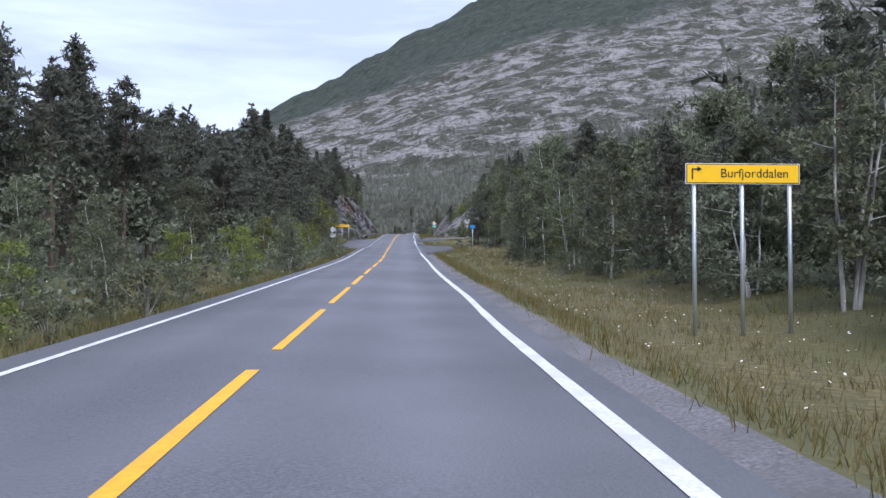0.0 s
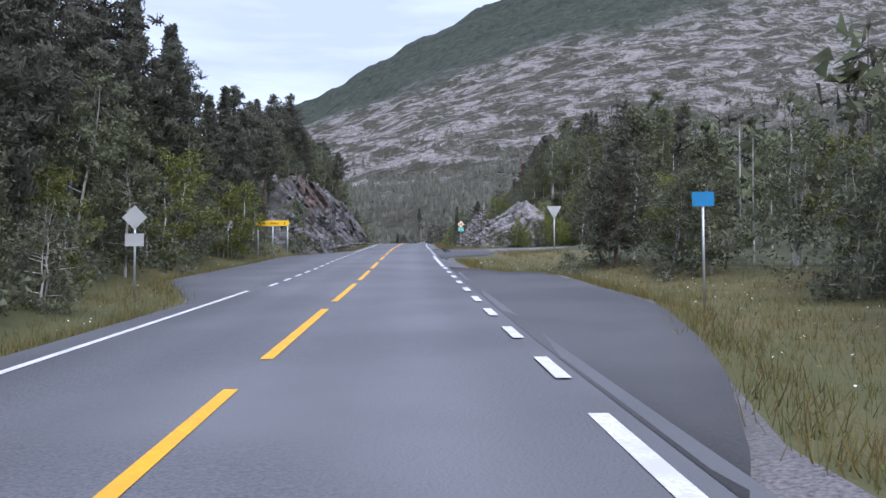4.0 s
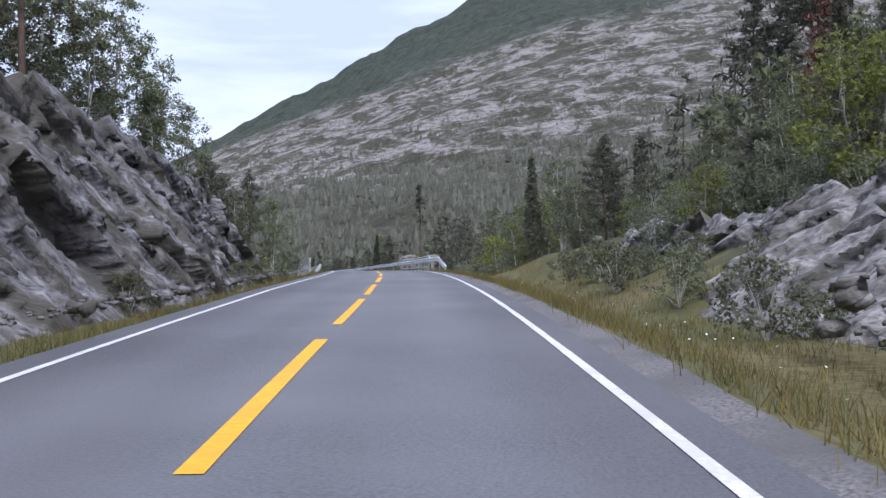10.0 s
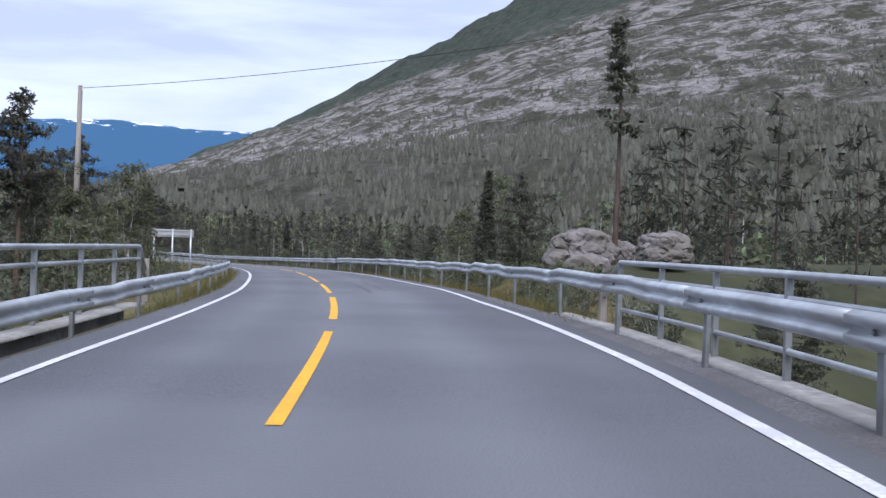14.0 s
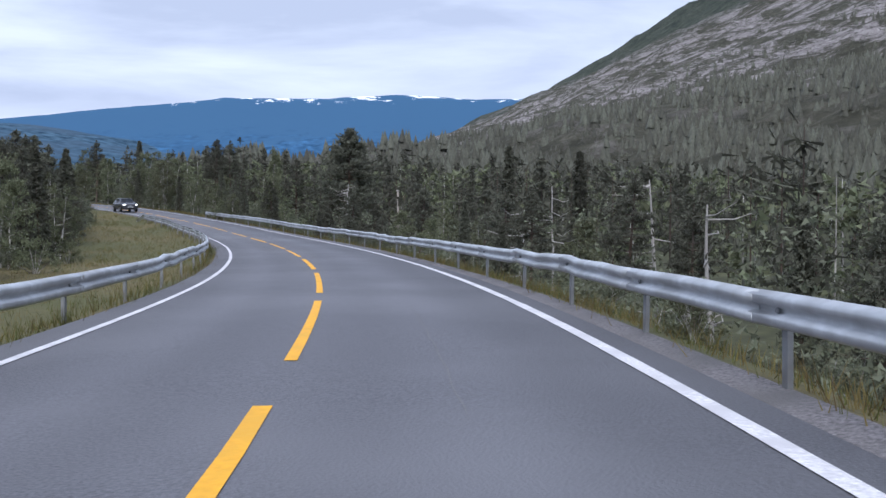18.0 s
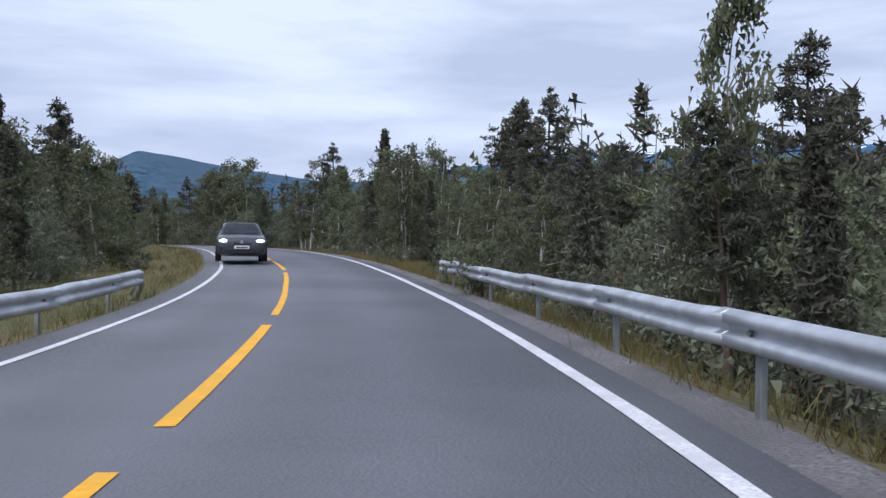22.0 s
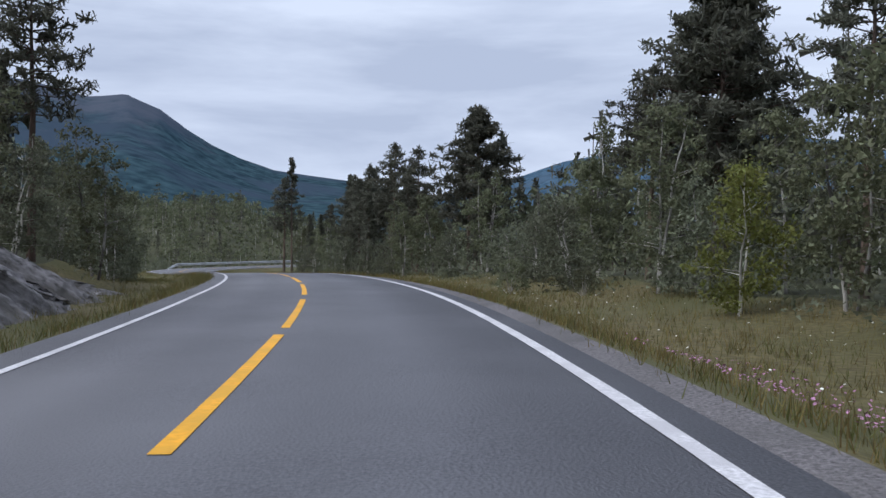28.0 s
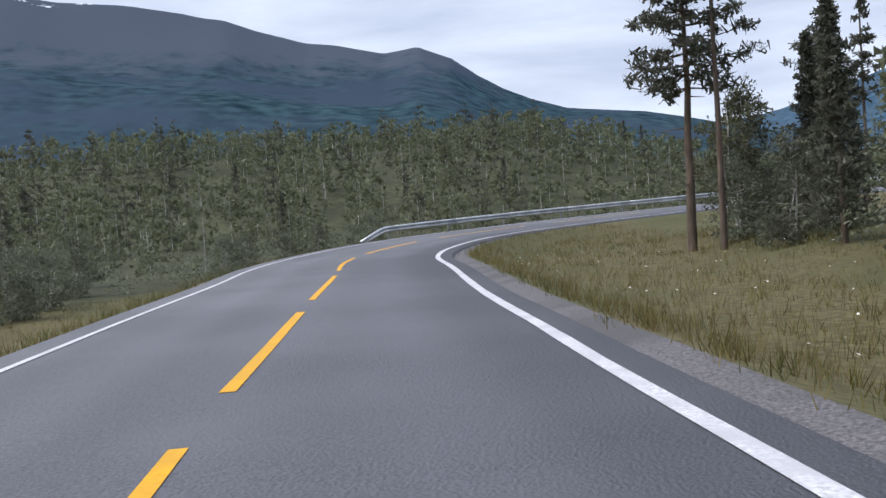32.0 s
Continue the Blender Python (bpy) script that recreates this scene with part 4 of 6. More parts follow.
for kind, s, l, tall in (("bushy", 594, 13.2, 9.2), ("spruce", 598, 14.0, 9.4), ("bushy", 601, 15.8, 9.2), ("spruce", 591, 12.6, 8.2), ("pine", 596.5, 16.0, 10.0), ("bushy", 588.5, 14.5, 8.6)):
    plant_at(kind, s, l, tall)
ledge = random.Random(205)
for k in range(26):
    kind = ledge.choice(("willow", "bright", "willow", "shrub"))
    plant_at(kind, 195 + k * 1.1 + ledge.uniform(-0.5, 0.5), ledge.uniform(12.0, 15.0), ledge.uniform(1.0, 1.8) if kind == "shrub" else ledge.uniform(2.2, 3.8))
for k in range(16):
    plant_at("shrub", ledge.uniform(196, 222), ledge.uniform(7.8, 9.6), ledge.uniform(0.5, 1.0))
plant_at("birch", 415.0, 8.5, 5.2, 0, 0, 1.9)

# trees on the rise beyond the side road
rise_rng = random.Random(17)
for k in range(40):
    s, l = rise_rng.uniform(160, 214), rise_rng.uniform(18.5, 44)
    if s < side_road(l)[0] + side_road(l)[1] + 2.5:
        continue
    kind = rise_rng.choice(("birch", "birch", "pine", "bright"))
    plant_at(kind, s, l, rise_rng.uniform(7.0, 10.0) * (0.75 if kind == "bright" else 1.0))

# forest edge: single trees along both sides
mix_at = random.Random(9)


def forest_kind(s, right):
    r = mix_at.random()
    if s < 118:
        names = ("birch", "birch", "birch", "willow", "bright", "birch", "bushy") if right else ("birch", "pine", "bushy", "spruce", "birch", "birch", "willow")
    elif s < 240:
        names = ("pine", "birch", "spruce", "birch", "bushy", "pine")
    elif s < 430:
        names = ("pine", "spruce", "birch", "bushy", "pine", "bushy")
    else:
        names = ("birch", "willow", "pine", "willow", "birch", "spruce")
    return names[int(r * len(names))]


def left_skyline(s):
    """Height of the forest's top on the inner side of the first straight."""
    return float(np.interp(s, (-10, 30, 55, 68, 80, 92, 105, 140), (8.6, 9.0, 9.8, 9.3, 8.9, 10.4, 12.4, 12.6)))


TALL = {"pine": (7.5, 10.5), "bushy": (6.0, 9.0), "spruce": (6.0, 9.0), "birch": (5.5, 8.2), "willow": (3.2, 4.8), "bright": (3.5, 5.0)}


def clear(s, l):
    """True where trees may stand."""
    if l > 0:
        if 100 < s < 215 and l < 75 and -side_road(l)[1] - 24 < s - side_road(l)[0] < side_road(l)[1] + 1.8 and (l > 6 or s > 118):
            return False
        if 154 < s < 204 and l < 16.5:
            return False
        if 204 <= s < 232 and l < 13.5:
            return False
        if 232 <= s < 250 and l < 9.5:
            return False
        if 246 < s < 276 and l < 11:
            return False
        if 276 <= s < 293 and l < 13:
            return False
        if 466 < s < 500 and l < 12:
            return False
        return l > right_edge(s) + np.interp(s, *zip(*RIGHT_VERGE)) + 0.3
    if 146 < s < 234 and l > -10.5:
        return False
    if 246 < s < 276 and l > -12:
        return False
    if 504 < s < 547 and l > -9.4:
        return False
    return -l > left_edge(s) + np.interp(s, *zip(*LEFT_VERGE)) + 0.3


taken = [(s, l) for _, s, l, _, _ in SPECIMENS]
for right in (True, False):
    s = -14.0 if right else -6.0
    while s < 640:
        for row in range(3 if not right and s < 150 else 2):
            l0 = (right_edge(s) + np.interp(s, *zip(*RIGHT_VERGE)) if right else left_edge(s) + np.interp(s, *zip(*LEFT_VERGE))) + 0.8 + row * 2.9
            ss, l = s + mix_at.uniform(-1.3, 1.3), (l0 + mix_at.uniform(-0.8, 1.0)) * (1 if right else -1)
            if (not right and 152 < s < 230) or (right and 156 < s < 220):
                l += (6.0 if right else -5.0)
            if not clear(ss, l) or any(abs(ss - a) < 1.6 and abs(l - b) < 1.6 for a, b in taken):
                continue
            v = side(ss, l)
            _, lc, _ = locate([[v.x, v.y]])
            if abs(abs(lc[0]) - abs(l)) > 1.0:
                continue
            kind = forest_kind(ss, right)
            if row == 0 and kind == "pine":
                kind = "birch"
            if not right and s > 578:
                kind = "willow"
            if row == 0 and mix_at.random() < 0.35 and kind != "pine":
                kind = "willow"
            lo, hi = TALL[kind]
            tall = mix_at.uniform(lo, hi) * (0.86 if row == 0 else 1.0) * float(np.interp(s, (-20, 110, 150, 235, 250, 420, 440, 700), (1.12, 1.1, 0.85, 0.8, 0.72, 0.8, 0.95, 0.95))) * (0.74 if right and 300 < s < 446 else 0.86 if not right and s < 120 else 0.8 if not right and s > 578 else 1.0)
            if not right and s < 146:
                kind = mix_at.choice(("birch", "willow", "birch", "bright") if row == 0 else ("pine", "spruce", "birch", "pine", "bushy"))
                share = {"willow": 0.46, "bright": 0.5, "birch": 0.66}.get(kind, 0.92)
                tall = left_skyline(ss) * (1.6 - l) / 13.6 * share * mix_at.uniform(0.85, 1.12)
            plant(kind, v.x, v.y, tall / {"pine": 10, "bushy": 10, "spruce": 9, "birch": 7.5, "willow": 4.6, "bright": 5.5}[kind], None, None, 3.0)
            taken.append((ss, l))
        s += 3.0


# deeper forest, too many to count
def scatter(name, shapes, places, mats, label, category="forest"):
    """Many copies of simple shapes joined into one mesh. places: x, y, z, scale, turn, which."""
    V, F, I, base = [], [], [], 0
    for x, y, z, sc, an, k in places:
        for mi, (v, f) in enumerate(shapes[int(k)]):
            c, s_ = math.cos(an) * sc, math.sin(an) * sc
            w = np.empty_like(v)
            w[:, 0], w[:, 1], w[:, 2] = v[:, 0] * c - v[:, 1] * s_ + x, v[:, 0] * s_ + v[:, 1] * c + y, v[:, 2] * sc + z
            V.append(w)
            F.append(f + base)
            I.append(np.full(len(f), mi))
            base += len(v)
    ob = raw(name, np.concatenate(V), np.concatenate(F), mats, index=np.concatenate(I))
    return tagged(ob, label, category, kind="stuff")


def sparse(shape, tall, keep, grow, seed):
    """A tree for the deep forest: a plain trunk and fewer, larger leaves."""
    rng = np.random.default_rng(seed)
    v = shape[1][0].reshape(-1, 3, 3)
    v = v[rng.permutation(len(v))[:keep]]
    c = v.mean(1, keepdims=True)
    v = (c + (v - c) * grow).reshape(-1, 3)
    tv, tf = rods([(np.array([(0, 0, -0.3), (0.05, 0, tall * 0.5), (0.1, 0.05, tall * 0.92)]), [0.06, 0.045, 0.02])], 4)
    return [(tv, np.concatenate([tf[:, :3], tf[:, (0, 2, 3)]])), (v, np.arange(len(v)).reshape(-1, 3))]


MID_PINES, MID_BIRCH = [], []
for keep, grow in ((200, 2.4), (70, 4.0)):
    MID_PINES += [sparse(pine_shape(201 + k, 9, 0.25, 1.6, 30, 8, False), 9, keep, grow, k) for k in range(3)] + [sparse(spruce_shape(211 + k, 8.5, 1.2, 10, 7), 8.5, keep, grow, 5 + k) for k in range(2)]
    MID_BIRCH += [sparse(birch_shape(221 + k, 7, 2, 0.06, 1.5, 30, 9, 0.16), 7, keep, grow * 1.05, 9 + k) for k in range(3)]
rngf = np.random.default_rng(12)
spots = {"pines": [], "birches": []}
cand = np.stack([rngf.uniform(-560, 130, 36000), rngf.uniform(-60, 620, 36000)], 1)
cs, cl, _ = locate(cand)
keep = (np.abs(cl) > 14.5) & (np.abs(cl) < np.where(cand[:, 0] < -380, 230, 130))
keep &= ~((np.abs(cl) < 42) & (cs > 244) & (cs < 278) & (rngf.uniform(0, 1, 36000) < 0.5))
cand, cs, cl = cand[keep], cs[keep], cl[keep]
gz = ground(cand)
cell = {}
for (x, y), z, s, l in zip(cand, gz, cs, cl):
    if not clear(s, l) or (abs(l) < 20 and any(abs(s - a) < 1.5 and abs(l - b) < 1.5 for a, b in taken)):
        continue
    if l < 0 and s > 575 and -l < 13.5:
        continue
    step = 2.6 if abs(l) < 30 else 4.0
    key = (step, int(x // step), int(y // step))
    if key in cell:
        continue
    cell[key] = 1
    far_scale = 1.0 if abs(l) < 60 else 1.05
    small = float(np.interp(s, (100, 150, 235, 250, 420, 440), (1.1, 0.9, 0.85, 0.8, 0.85, 1.0)))
    if l < 0 and s < 130:
        small = left_skyline(s) * min(1.35, (1.6 - l) / 13.6) / 10.0
    elif l < 0 and s > 575:
        small = 0.55 if -l < 40 else 0.8
    birchy = rngf.uniform() < (0.88 if l < 0 and s > 575 else 0.5 if s < 118 or s > 430 else 0.3)
    if birchy:
        spots["birches"].append((x, y, z - 0.2, rngf.uniform(0.75, 1.1) * far_scale * small, rngf.uniform(0, 6.3), rngf.integers(3) + (3 if abs(l) > 42 and (s < 560 or abs(l) > 130) else 0)))
    else:
        spots["pines"].append((x, y, z - 0.2, rngf.uniform(0.7, 1.1) * far_scale * small, rngf.uniform(0, 6.3), rngf.integers(5) + (5 if abs(l) > 42 and (s < 560 or abs(l) > 130) else 0)))
scatter("conifer_forest", MID_PINES, spots["pines"], [PINE_BARK, NEEDLES], "dense dark conifer forest behind the roadside trees")
scatter("birch_forest", MID_BIRCH, spots["birches"], [BIRCH_BARK, BIRCH_LEAF], "dense birch woods behind the roadside trees")


# low leafy undergrowth that closes the forest's foot
def undergrowth():
    rng = np.random.default_rng(77)
    c, r = [], []
    for right in (True, False):
        for s in np.arange(-10, 640, 0.85):
            for row in range(3):
                off = (right_edge(s) + np.interp(s, *zip(*RIGHT_VERGE)) if right else left_edge(s) + np.interp(s, *zip(*LEFT_VERGE))) + rng.uniform(-0.3, 1.6) + row * 1.8
                l = off if right else -off
                if not clear(s, l):
                    continue
                v = side(s, l)
                g = height(v.x, v.y)
                q = rng.uniform(0.4, 0.9)
                c.append((v.x, v.y, g + q * 0.6 + rng.uniform(0, 0.5) + row * rng.uniform(0, 1.6)))
                r.append(q)
    v, f = leaf_cloud(rng, c, r, 52, 0.08, 0.9)
    return tagged(raw("undergrowth", v, f, WILLOW_LEAF), "low grey-green leafy undergrowth along the forest edge", "undergrowth", kind="stuff")


undergrowth()

# ---------------------------------------------------------------- mountains
def mountain_material():
    """Pale bare rock in slanting bands, broken by dark heath and scrub."""
    m = bpy.data.materials.new("banded_mountain_rock")
    m.use_nodes = True
    nt = m.node_tree
    b = nt.nodes["Principled BSDF"]
    b.inputs["Roughness"].default_value = 0.95
    b.inputs["Specular IOR Level"].default_value = 0.1
    tc = nt.nodes.new("ShaderNodeTexCoord")

    def noise_of(scale, detail, stretch, turn=(0, 0, 0), rough=0.6):
        mp = nt.nodes.new("ShaderNodeMapping")
        mp.inputs["Scale"].default_value = stretch
        mp.inputs["Rotation"].default_value = turn
        nt.links.new(tc.outputs["Object"], mp.inputs["Vector"])
        n = nt.nodes.new("ShaderNodeTexNoise")
        n.inputs["Scale"].default_value, n.inputs["Detail"].default_value, n.inputs["Roughness"].default_value = scale, detail, rough
        nt.links.new(mp.outputs[0], n.inputs["Vector"])
        return n.outputs["Fac"]

    def ramp(src, stops):
        r = nt.nodes.new("ShaderNodeValToRGB")
        while len(r.color_ramp.elements) < len(stops):
            r.color_ramp.elements.new(0.5)
        for e, (p, c) in zip(r.color_ramp.elements, stops):
            e.position, e.color = p, (*c, 1)
        nt.links.new(src, r.inputs["Fac"])
        return r.outputs["Color"]

    def mixed(f, a, c):
        n = nt.nodes.new("ShaderNodeMix")
        n.data_type = "RGBA"
        nt.links.new(f, n.inputs["Factor"])
        nt.links.new(a, n.inputs[6])
        nt.links.new(c, n.inputs[7])
        return n.outputs[2]

    def dot(vec):
        n = nt.nodes.new("ShaderNodeVectorMath")
        n.operation = "DOT_PRODUCT"
        n.inputs[1].default_value = vec
        nt.links.new(tc.outputs["Object"], n.inputs[0])
        return n.outputs["Value"]

    def banded(along, across, detail, rough=0.65):
        """Noise drawn out along the beds, which rise to the east."""
        c = nt.nodes.new("ShaderNodeCombineXYZ")
        nt.links.new(dot((along, along * 0.4, 0)), c.inputs[0])
        nt.links.new(dot((-0.23 * across, 0.0, across)), c.inputs[1])
        n = nt.nodes.new("ShaderNodeTexNoise")
        n.inputs["Scale"].default_value, n.inputs["Detail"].default_value, n.inputs["Roughness"].default_value = 1.0, detail, rough
        n.inputs["Distortion"].default_value = 0.6
        nt.links.new(c.outputs[0], n.inputs["Vector"])
        return n.outputs["Fac"]

    rock = ramp(banded(0.22, 0.30, 9, 0.8), ((0.34, (0.07, 0.066, 0.06)), (0.47, (0.22, 0.20, 0.195)), (0.66, (0.39, 0.365, 0.355))))
    heath = ramp(noise_of(0.09, 8, (1, 1, 1), rough=0.8), ((0.35, (0.040, 0.041, 0.031)), (0.55, (0.070, 0.068, 0.051)), (0.72, (0.16, 0.15, 0.13))))
    f = ramp(banded(0.024, 0.050, 12, 0.84), ((0.485, (1, 1, 1)), (0.545, (0, 0, 0))))
    col = mixed(f, rock, heath)
    sep = nt.nodes.new("ShaderNodeSeparateXYZ")
    nt.links.new(tc.outputs["Object"], sep.inputs[0])
    wob = nt.nodes.new("ShaderNodeMath")
    wob.operation = "MULTIPLY_ADD"
    wob.inputs[1].default_value, wob.inputs[2].default_value = 200.0, -100.0
    nt.links.new(noise_of(0.006, 6, (1, 1, 1)), wob.inputs[0])
    slant = nt.nodes.new("ShaderNodeMath")
    slant.operation = "MULTIPLY_ADD"
    slant.inputs[1].default_value = -0.20
    nt.links.new(sep.outputs["X"], slant.inputs[0])
    nt.links.new(sep.outputs["Z"], slant.inputs[2])
    add = nt.nodes.new("ShaderNodeMath")
    nt.links.new(slant.outputs[0], add.inputs[0])
    nt.links.new(wob.outputs[0], add.inputs[1])
    hi = nt.nodes.new("ShaderNodeMapRange")
    hi.inputs["From Min"].default_value, hi.inputs["From Max"].default_value = 365, 455
    nt.links.new(add.outputs[0], hi.inputs["Value"])
    top = ramp(noise_of(0.05, 10, (1, 1, 1), rough=0.85), ((0.38, (0.026, 0.036, 0.030)), (0.6, (0.072, 0.080, 0.062)), (0.73, (0.15, 0.145, 0.135))))
    col = mixed(hi.outputs[0], col, top)
    low = nt.nodes.new("ShaderNodeMapRange")
    low.inputs["From Min"].default_value, low.inputs["From Max"].default_value = 130, 45
    nt.links.new(add.outputs[0], low.inputs["Value"])
    col = mixed(low.outputs[0], col, heath)
    nt.links.new(col, b.inputs["Base Color"])
    bp = nt.nodes.new("ShaderNodeBump")
    bp.inputs["Strength"].default_value, bp.inputs["Distance"].default_value = 1.0, 6.0
    nt.links.new(banded(0.03, 0.16, 8, 0.7), bp.inputs["Height"])
    nt.links.new(bp.outputs[0], b.inputs["Normal"])
    return m


def build_mountain():
    xs, ys = np.arange(-1700, 1500, 16.0), np.concatenate([np.arange(545, 1100, 9.0), np.arange(1100, 2700, 24.0), np.arange(2700, 3400, 90.0)])
    X, Y = np.meshgrid(xs, ys)
    Z = mountain(X, Y) + 12.0
    band = np.sin((Z * 1.0 - X * 0.23 + 26 * np.sin(X * 0.006) + 18 * np.sin(Y * 0.011)) * 0.105)
    grow = np.clip((Y - 545) / 70, 0, 1)
    Z = Z + (7.0 * np.clip(band, -0.5, 0.9) + 5.0 * hum(X * 0.22, Y * 0.22, 1) + 2.2 * hum(X * 0.9, Y * 0.7, 1)) * grow
    Z = Z - 22 * (1 - grow)
    n, k = X.shape
    i = np.arange(n * k).reshape(n, k)
    F = np.stack([i[:-1, :-1], i[:-1, 1:], i[1:, 1:], i[1:, :-1]], -1).reshape(-1, 4)
    ob = raw("mountain_side", np.stack([X, Y, Z], -1).reshape(-1, 3), F, mountain_material(), smooth=True)
    tagged(ob, "broad bare mountain side with slanting pale rock bands", "mountain", kind="structure")
    return X, Y, Z


MX, MY, MZ = build_mountain()
CONE = []
for k in range(4):
    r = np.random.default_rng(300 + k)
    v, f = [], []
    for j, (z0, z1, w) in enumerate(((0.0, 4.6, 2.3), (2.2, 7.0, 1.5))):
        b = len(v)
        ph = r.uniform(0, 6)
        for q in range(4):
            a = ph + q * 1.5708
            v.append((math.cos(a) * w * r.uniform(0.7, 1.25), math.sin(a) * w * r.uniform(0.7, 1.25), z0 + r.uniform(-0.4, 0.4)))
        v.append((r.normal() * 0.12, r.normal() * 0.12, z1))
        f += [(b + q, b + (q + 1) % 4, b + 4, b + 4) for q in range(4)]
    CONE.append([(np.array(v), np.array(f)[:, :3])])


def cone_forest(name, places, label, mat):
    ob = scatter(name, CONE, places, [mat], label)
    return ob


FAR_TREES = leafy("distant_conifers", (0.078, 0.079, 0.060), 0.1, 0.35, 0.0)
rngm = np.random.default_rng(21)
spots_m = []
N_M = 240000
qx, qy = rngm.uniform(-1250, 800, N_M), 540 + 1500 * rngm.uniform(0, 1, N_M) ** 2.0
zz = mountain(qx, qy)
bandq = np.sin((zz + 12 - qx * 0.23 + 26 * np.sin(qx * 0.006) + 18 * np.sin(qy * 0.011)) * 0.105)
clump = 0.5 + 0.35 * hum(qx * 0.3, qy * 0.5, 1) + 0.25 * hum(qx * 0.9, qy * 1.3, 1)
dens = np.clip(1.3 - zz / 210, 0.13, 1) * np.where(bandq > 0.3, 0.4, 1.0) * np.clip(clump + np.clip(1.15 - zz / 120, 0, 1), 0.1, 1)
ok = rngm.uniform(0, 1, N_M) < dens
ix = np.clip(((qx + 1700) / 16).astype(int), 0, MX.shape[1] - 1)
iy = np.clip(np.searchsorted(MY[:, 0], qy) - 1, 0, MX.shape[0] - 1)
for x, y, a, b in zip(qx[ok], qy[ok], ix[ok], iy[ok]):
    if y > 548:
        spots_m.append((x, y, MZ[b, a] - 1.0, rngm.uniform(0.65, 1.35), rngm.uniform(0, 6.3), rngm.integers(4)))
cone_forest("mountain_forest", spots_m, "scattered small conifers on the mountain's lower slope", FAR_TREES)
spots_v = []
qx, qy = rngm.uniform(-900, 420, 9000), rngm.uniform(-200, 640, 9000)
_, ql, _ = locate(np.stack([qx, qy], 1))
ok = (np.abs(ql) > np.where(qx < -380, 225, 125)) & (np.abs(ql) < 480)
gz = ground(np.stack([qx[ok], qy[ok]], 1))
for x, y, z in zip(qx[ok], qy[ok], gz):
    spots_v.append((x, y, z - 0.6, rngm.uniform(0.8, 1.25), rngm.uniform(0, 6.3), rngm.integers(4)))
cone_forest("valley_forest", spots_v, "dense conifer forest filling the valley", FAR_TREES)


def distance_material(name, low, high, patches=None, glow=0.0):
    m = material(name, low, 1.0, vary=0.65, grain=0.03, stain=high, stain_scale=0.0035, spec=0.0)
    nt = m.node_tree
    b = nt.nodes["Principled BSDF"]
    if patches:
        # bare rock and a few snow specks above the tree line
        crest_z, rock = patches
        tc, sep, nz = nt.nodes.new("ShaderNodeTexCoord"), nt.nodes.new("ShaderNodeSeparateXYZ"), nt.nodes.new("ShaderNodeTexNoise")
        nt.links.new(tc.outputs["Object"], sep.inputs[0])
        nt.links.new(tc.outputs["Object"], nz.inputs["Vector"])
        nz.inputs["Scale"].default_value, nz.inputs["Detail"].default_value, nz.inputs["Roughness"].default_value = 0.009, 9, 0.7
        add = nt.nodes.new("ShaderNodeMath")
        add.operation = "MULTIPLY_ADD"
        add.inputs[1].default_value = 420.0
        nt.links.new(nz.outputs["Fac"], add.inputs[0])
        nt.links.new(sep.outputs["Z"], add.inputs[2])
        src = b.inputs["Base Color"].links[0].from_socket
        for lo, hi, shade in ((crest_z + 180, crest_z + 270, rock), (crest_z + 502, crest_z + 508, (0.75, 0.78, 0.82))):
            rng = nt.nodes.new("ShaderNodeMapRange")
            rng.inputs["From Min"].default_value, rng.inputs["From Max"].default_value = lo, hi
            nt.links.new(add.outputs[0], rng.inputs["Value"])
            mx = nt.nodes.new("ShaderNodeMix")
            mx.data_type = "RGBA"
            nt.links.new(rng.outputs[0], mx.inputs["Factor"])
            nt.links.new(src, mx.inputs[6])
            mx.inputs[7].default_value = (*shade, 1)
            src = mx.outputs[2]
        nt.links.new(src, b.inputs["Base Color"])
    # faint blue emission stands in for the haze before far slopes
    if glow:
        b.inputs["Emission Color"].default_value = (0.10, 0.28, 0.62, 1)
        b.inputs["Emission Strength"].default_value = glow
    return m


def rolling(x, y, seed):
    """Uneven hills: waves of many directions and lengths."""
    r = np.random.default_rng(1000 + seed)
    h = np.zeros_like(x)
    for octave in range(4):
        for _ in range(5):
            a, p = r.uniform(0, 6.283), r.uniform(0, 6.283)
            h += np.sin((x * math.cos(a) + y * math.sin(a)) * 2 ** octave * r.uniform(0.7, 1.5) + p) * 0.55 ** octave * 0.6
    return h


def far_range(name, centre, near, far, table, mat, label, rough=0.12, base=0.0, shape=1.0, seed=0):
    """A distant range: its skyline by bearing (degrees west of north) and elevation."""
    az = np.arange(table[0][0], table[-1][0] + 0.01, 0.3)
    el = np.interp(az, *zip(*table))
    rs = np.linspace(0, 1, 60 if name == "west_mountain" else 24)
    V = []
    for r in rs:
        d = near + (far - near) * r
        a = np.radians(az)
        top = far * np.tan(np.radians(el))
        x, y = -np.sin(a) * d, np.cos(a) * d
        wave = rough * top * 0.30 * rolling(x / 420, y / 420, seed) * np.sin(np.pi * r) ** 0.7
        jag = rough * top * 0.035 * rolling(x / 60, y / 60, seed + 1)
        z = base + top * (r ** shape) + wave + jag * r
        V.append(np.stack([centre[0] - np.sin(a) * d, centre[1] + np.cos(a) * d, z], 1))
    V = np.array(V)
    n, k = V.shape[:2]
    i = np.arange(n * k).reshape(n, k)
    F = np.stack([i[:-1, :-1], i[1:, :-1], i[1:, 1:], i[:-1, 1:]], -1).reshape(-1, 4)
    ob = raw(name, V.reshape(-1, 3), F, mat, smooth=True)
    return tagged(ob, label, "mountain", kind="structure")


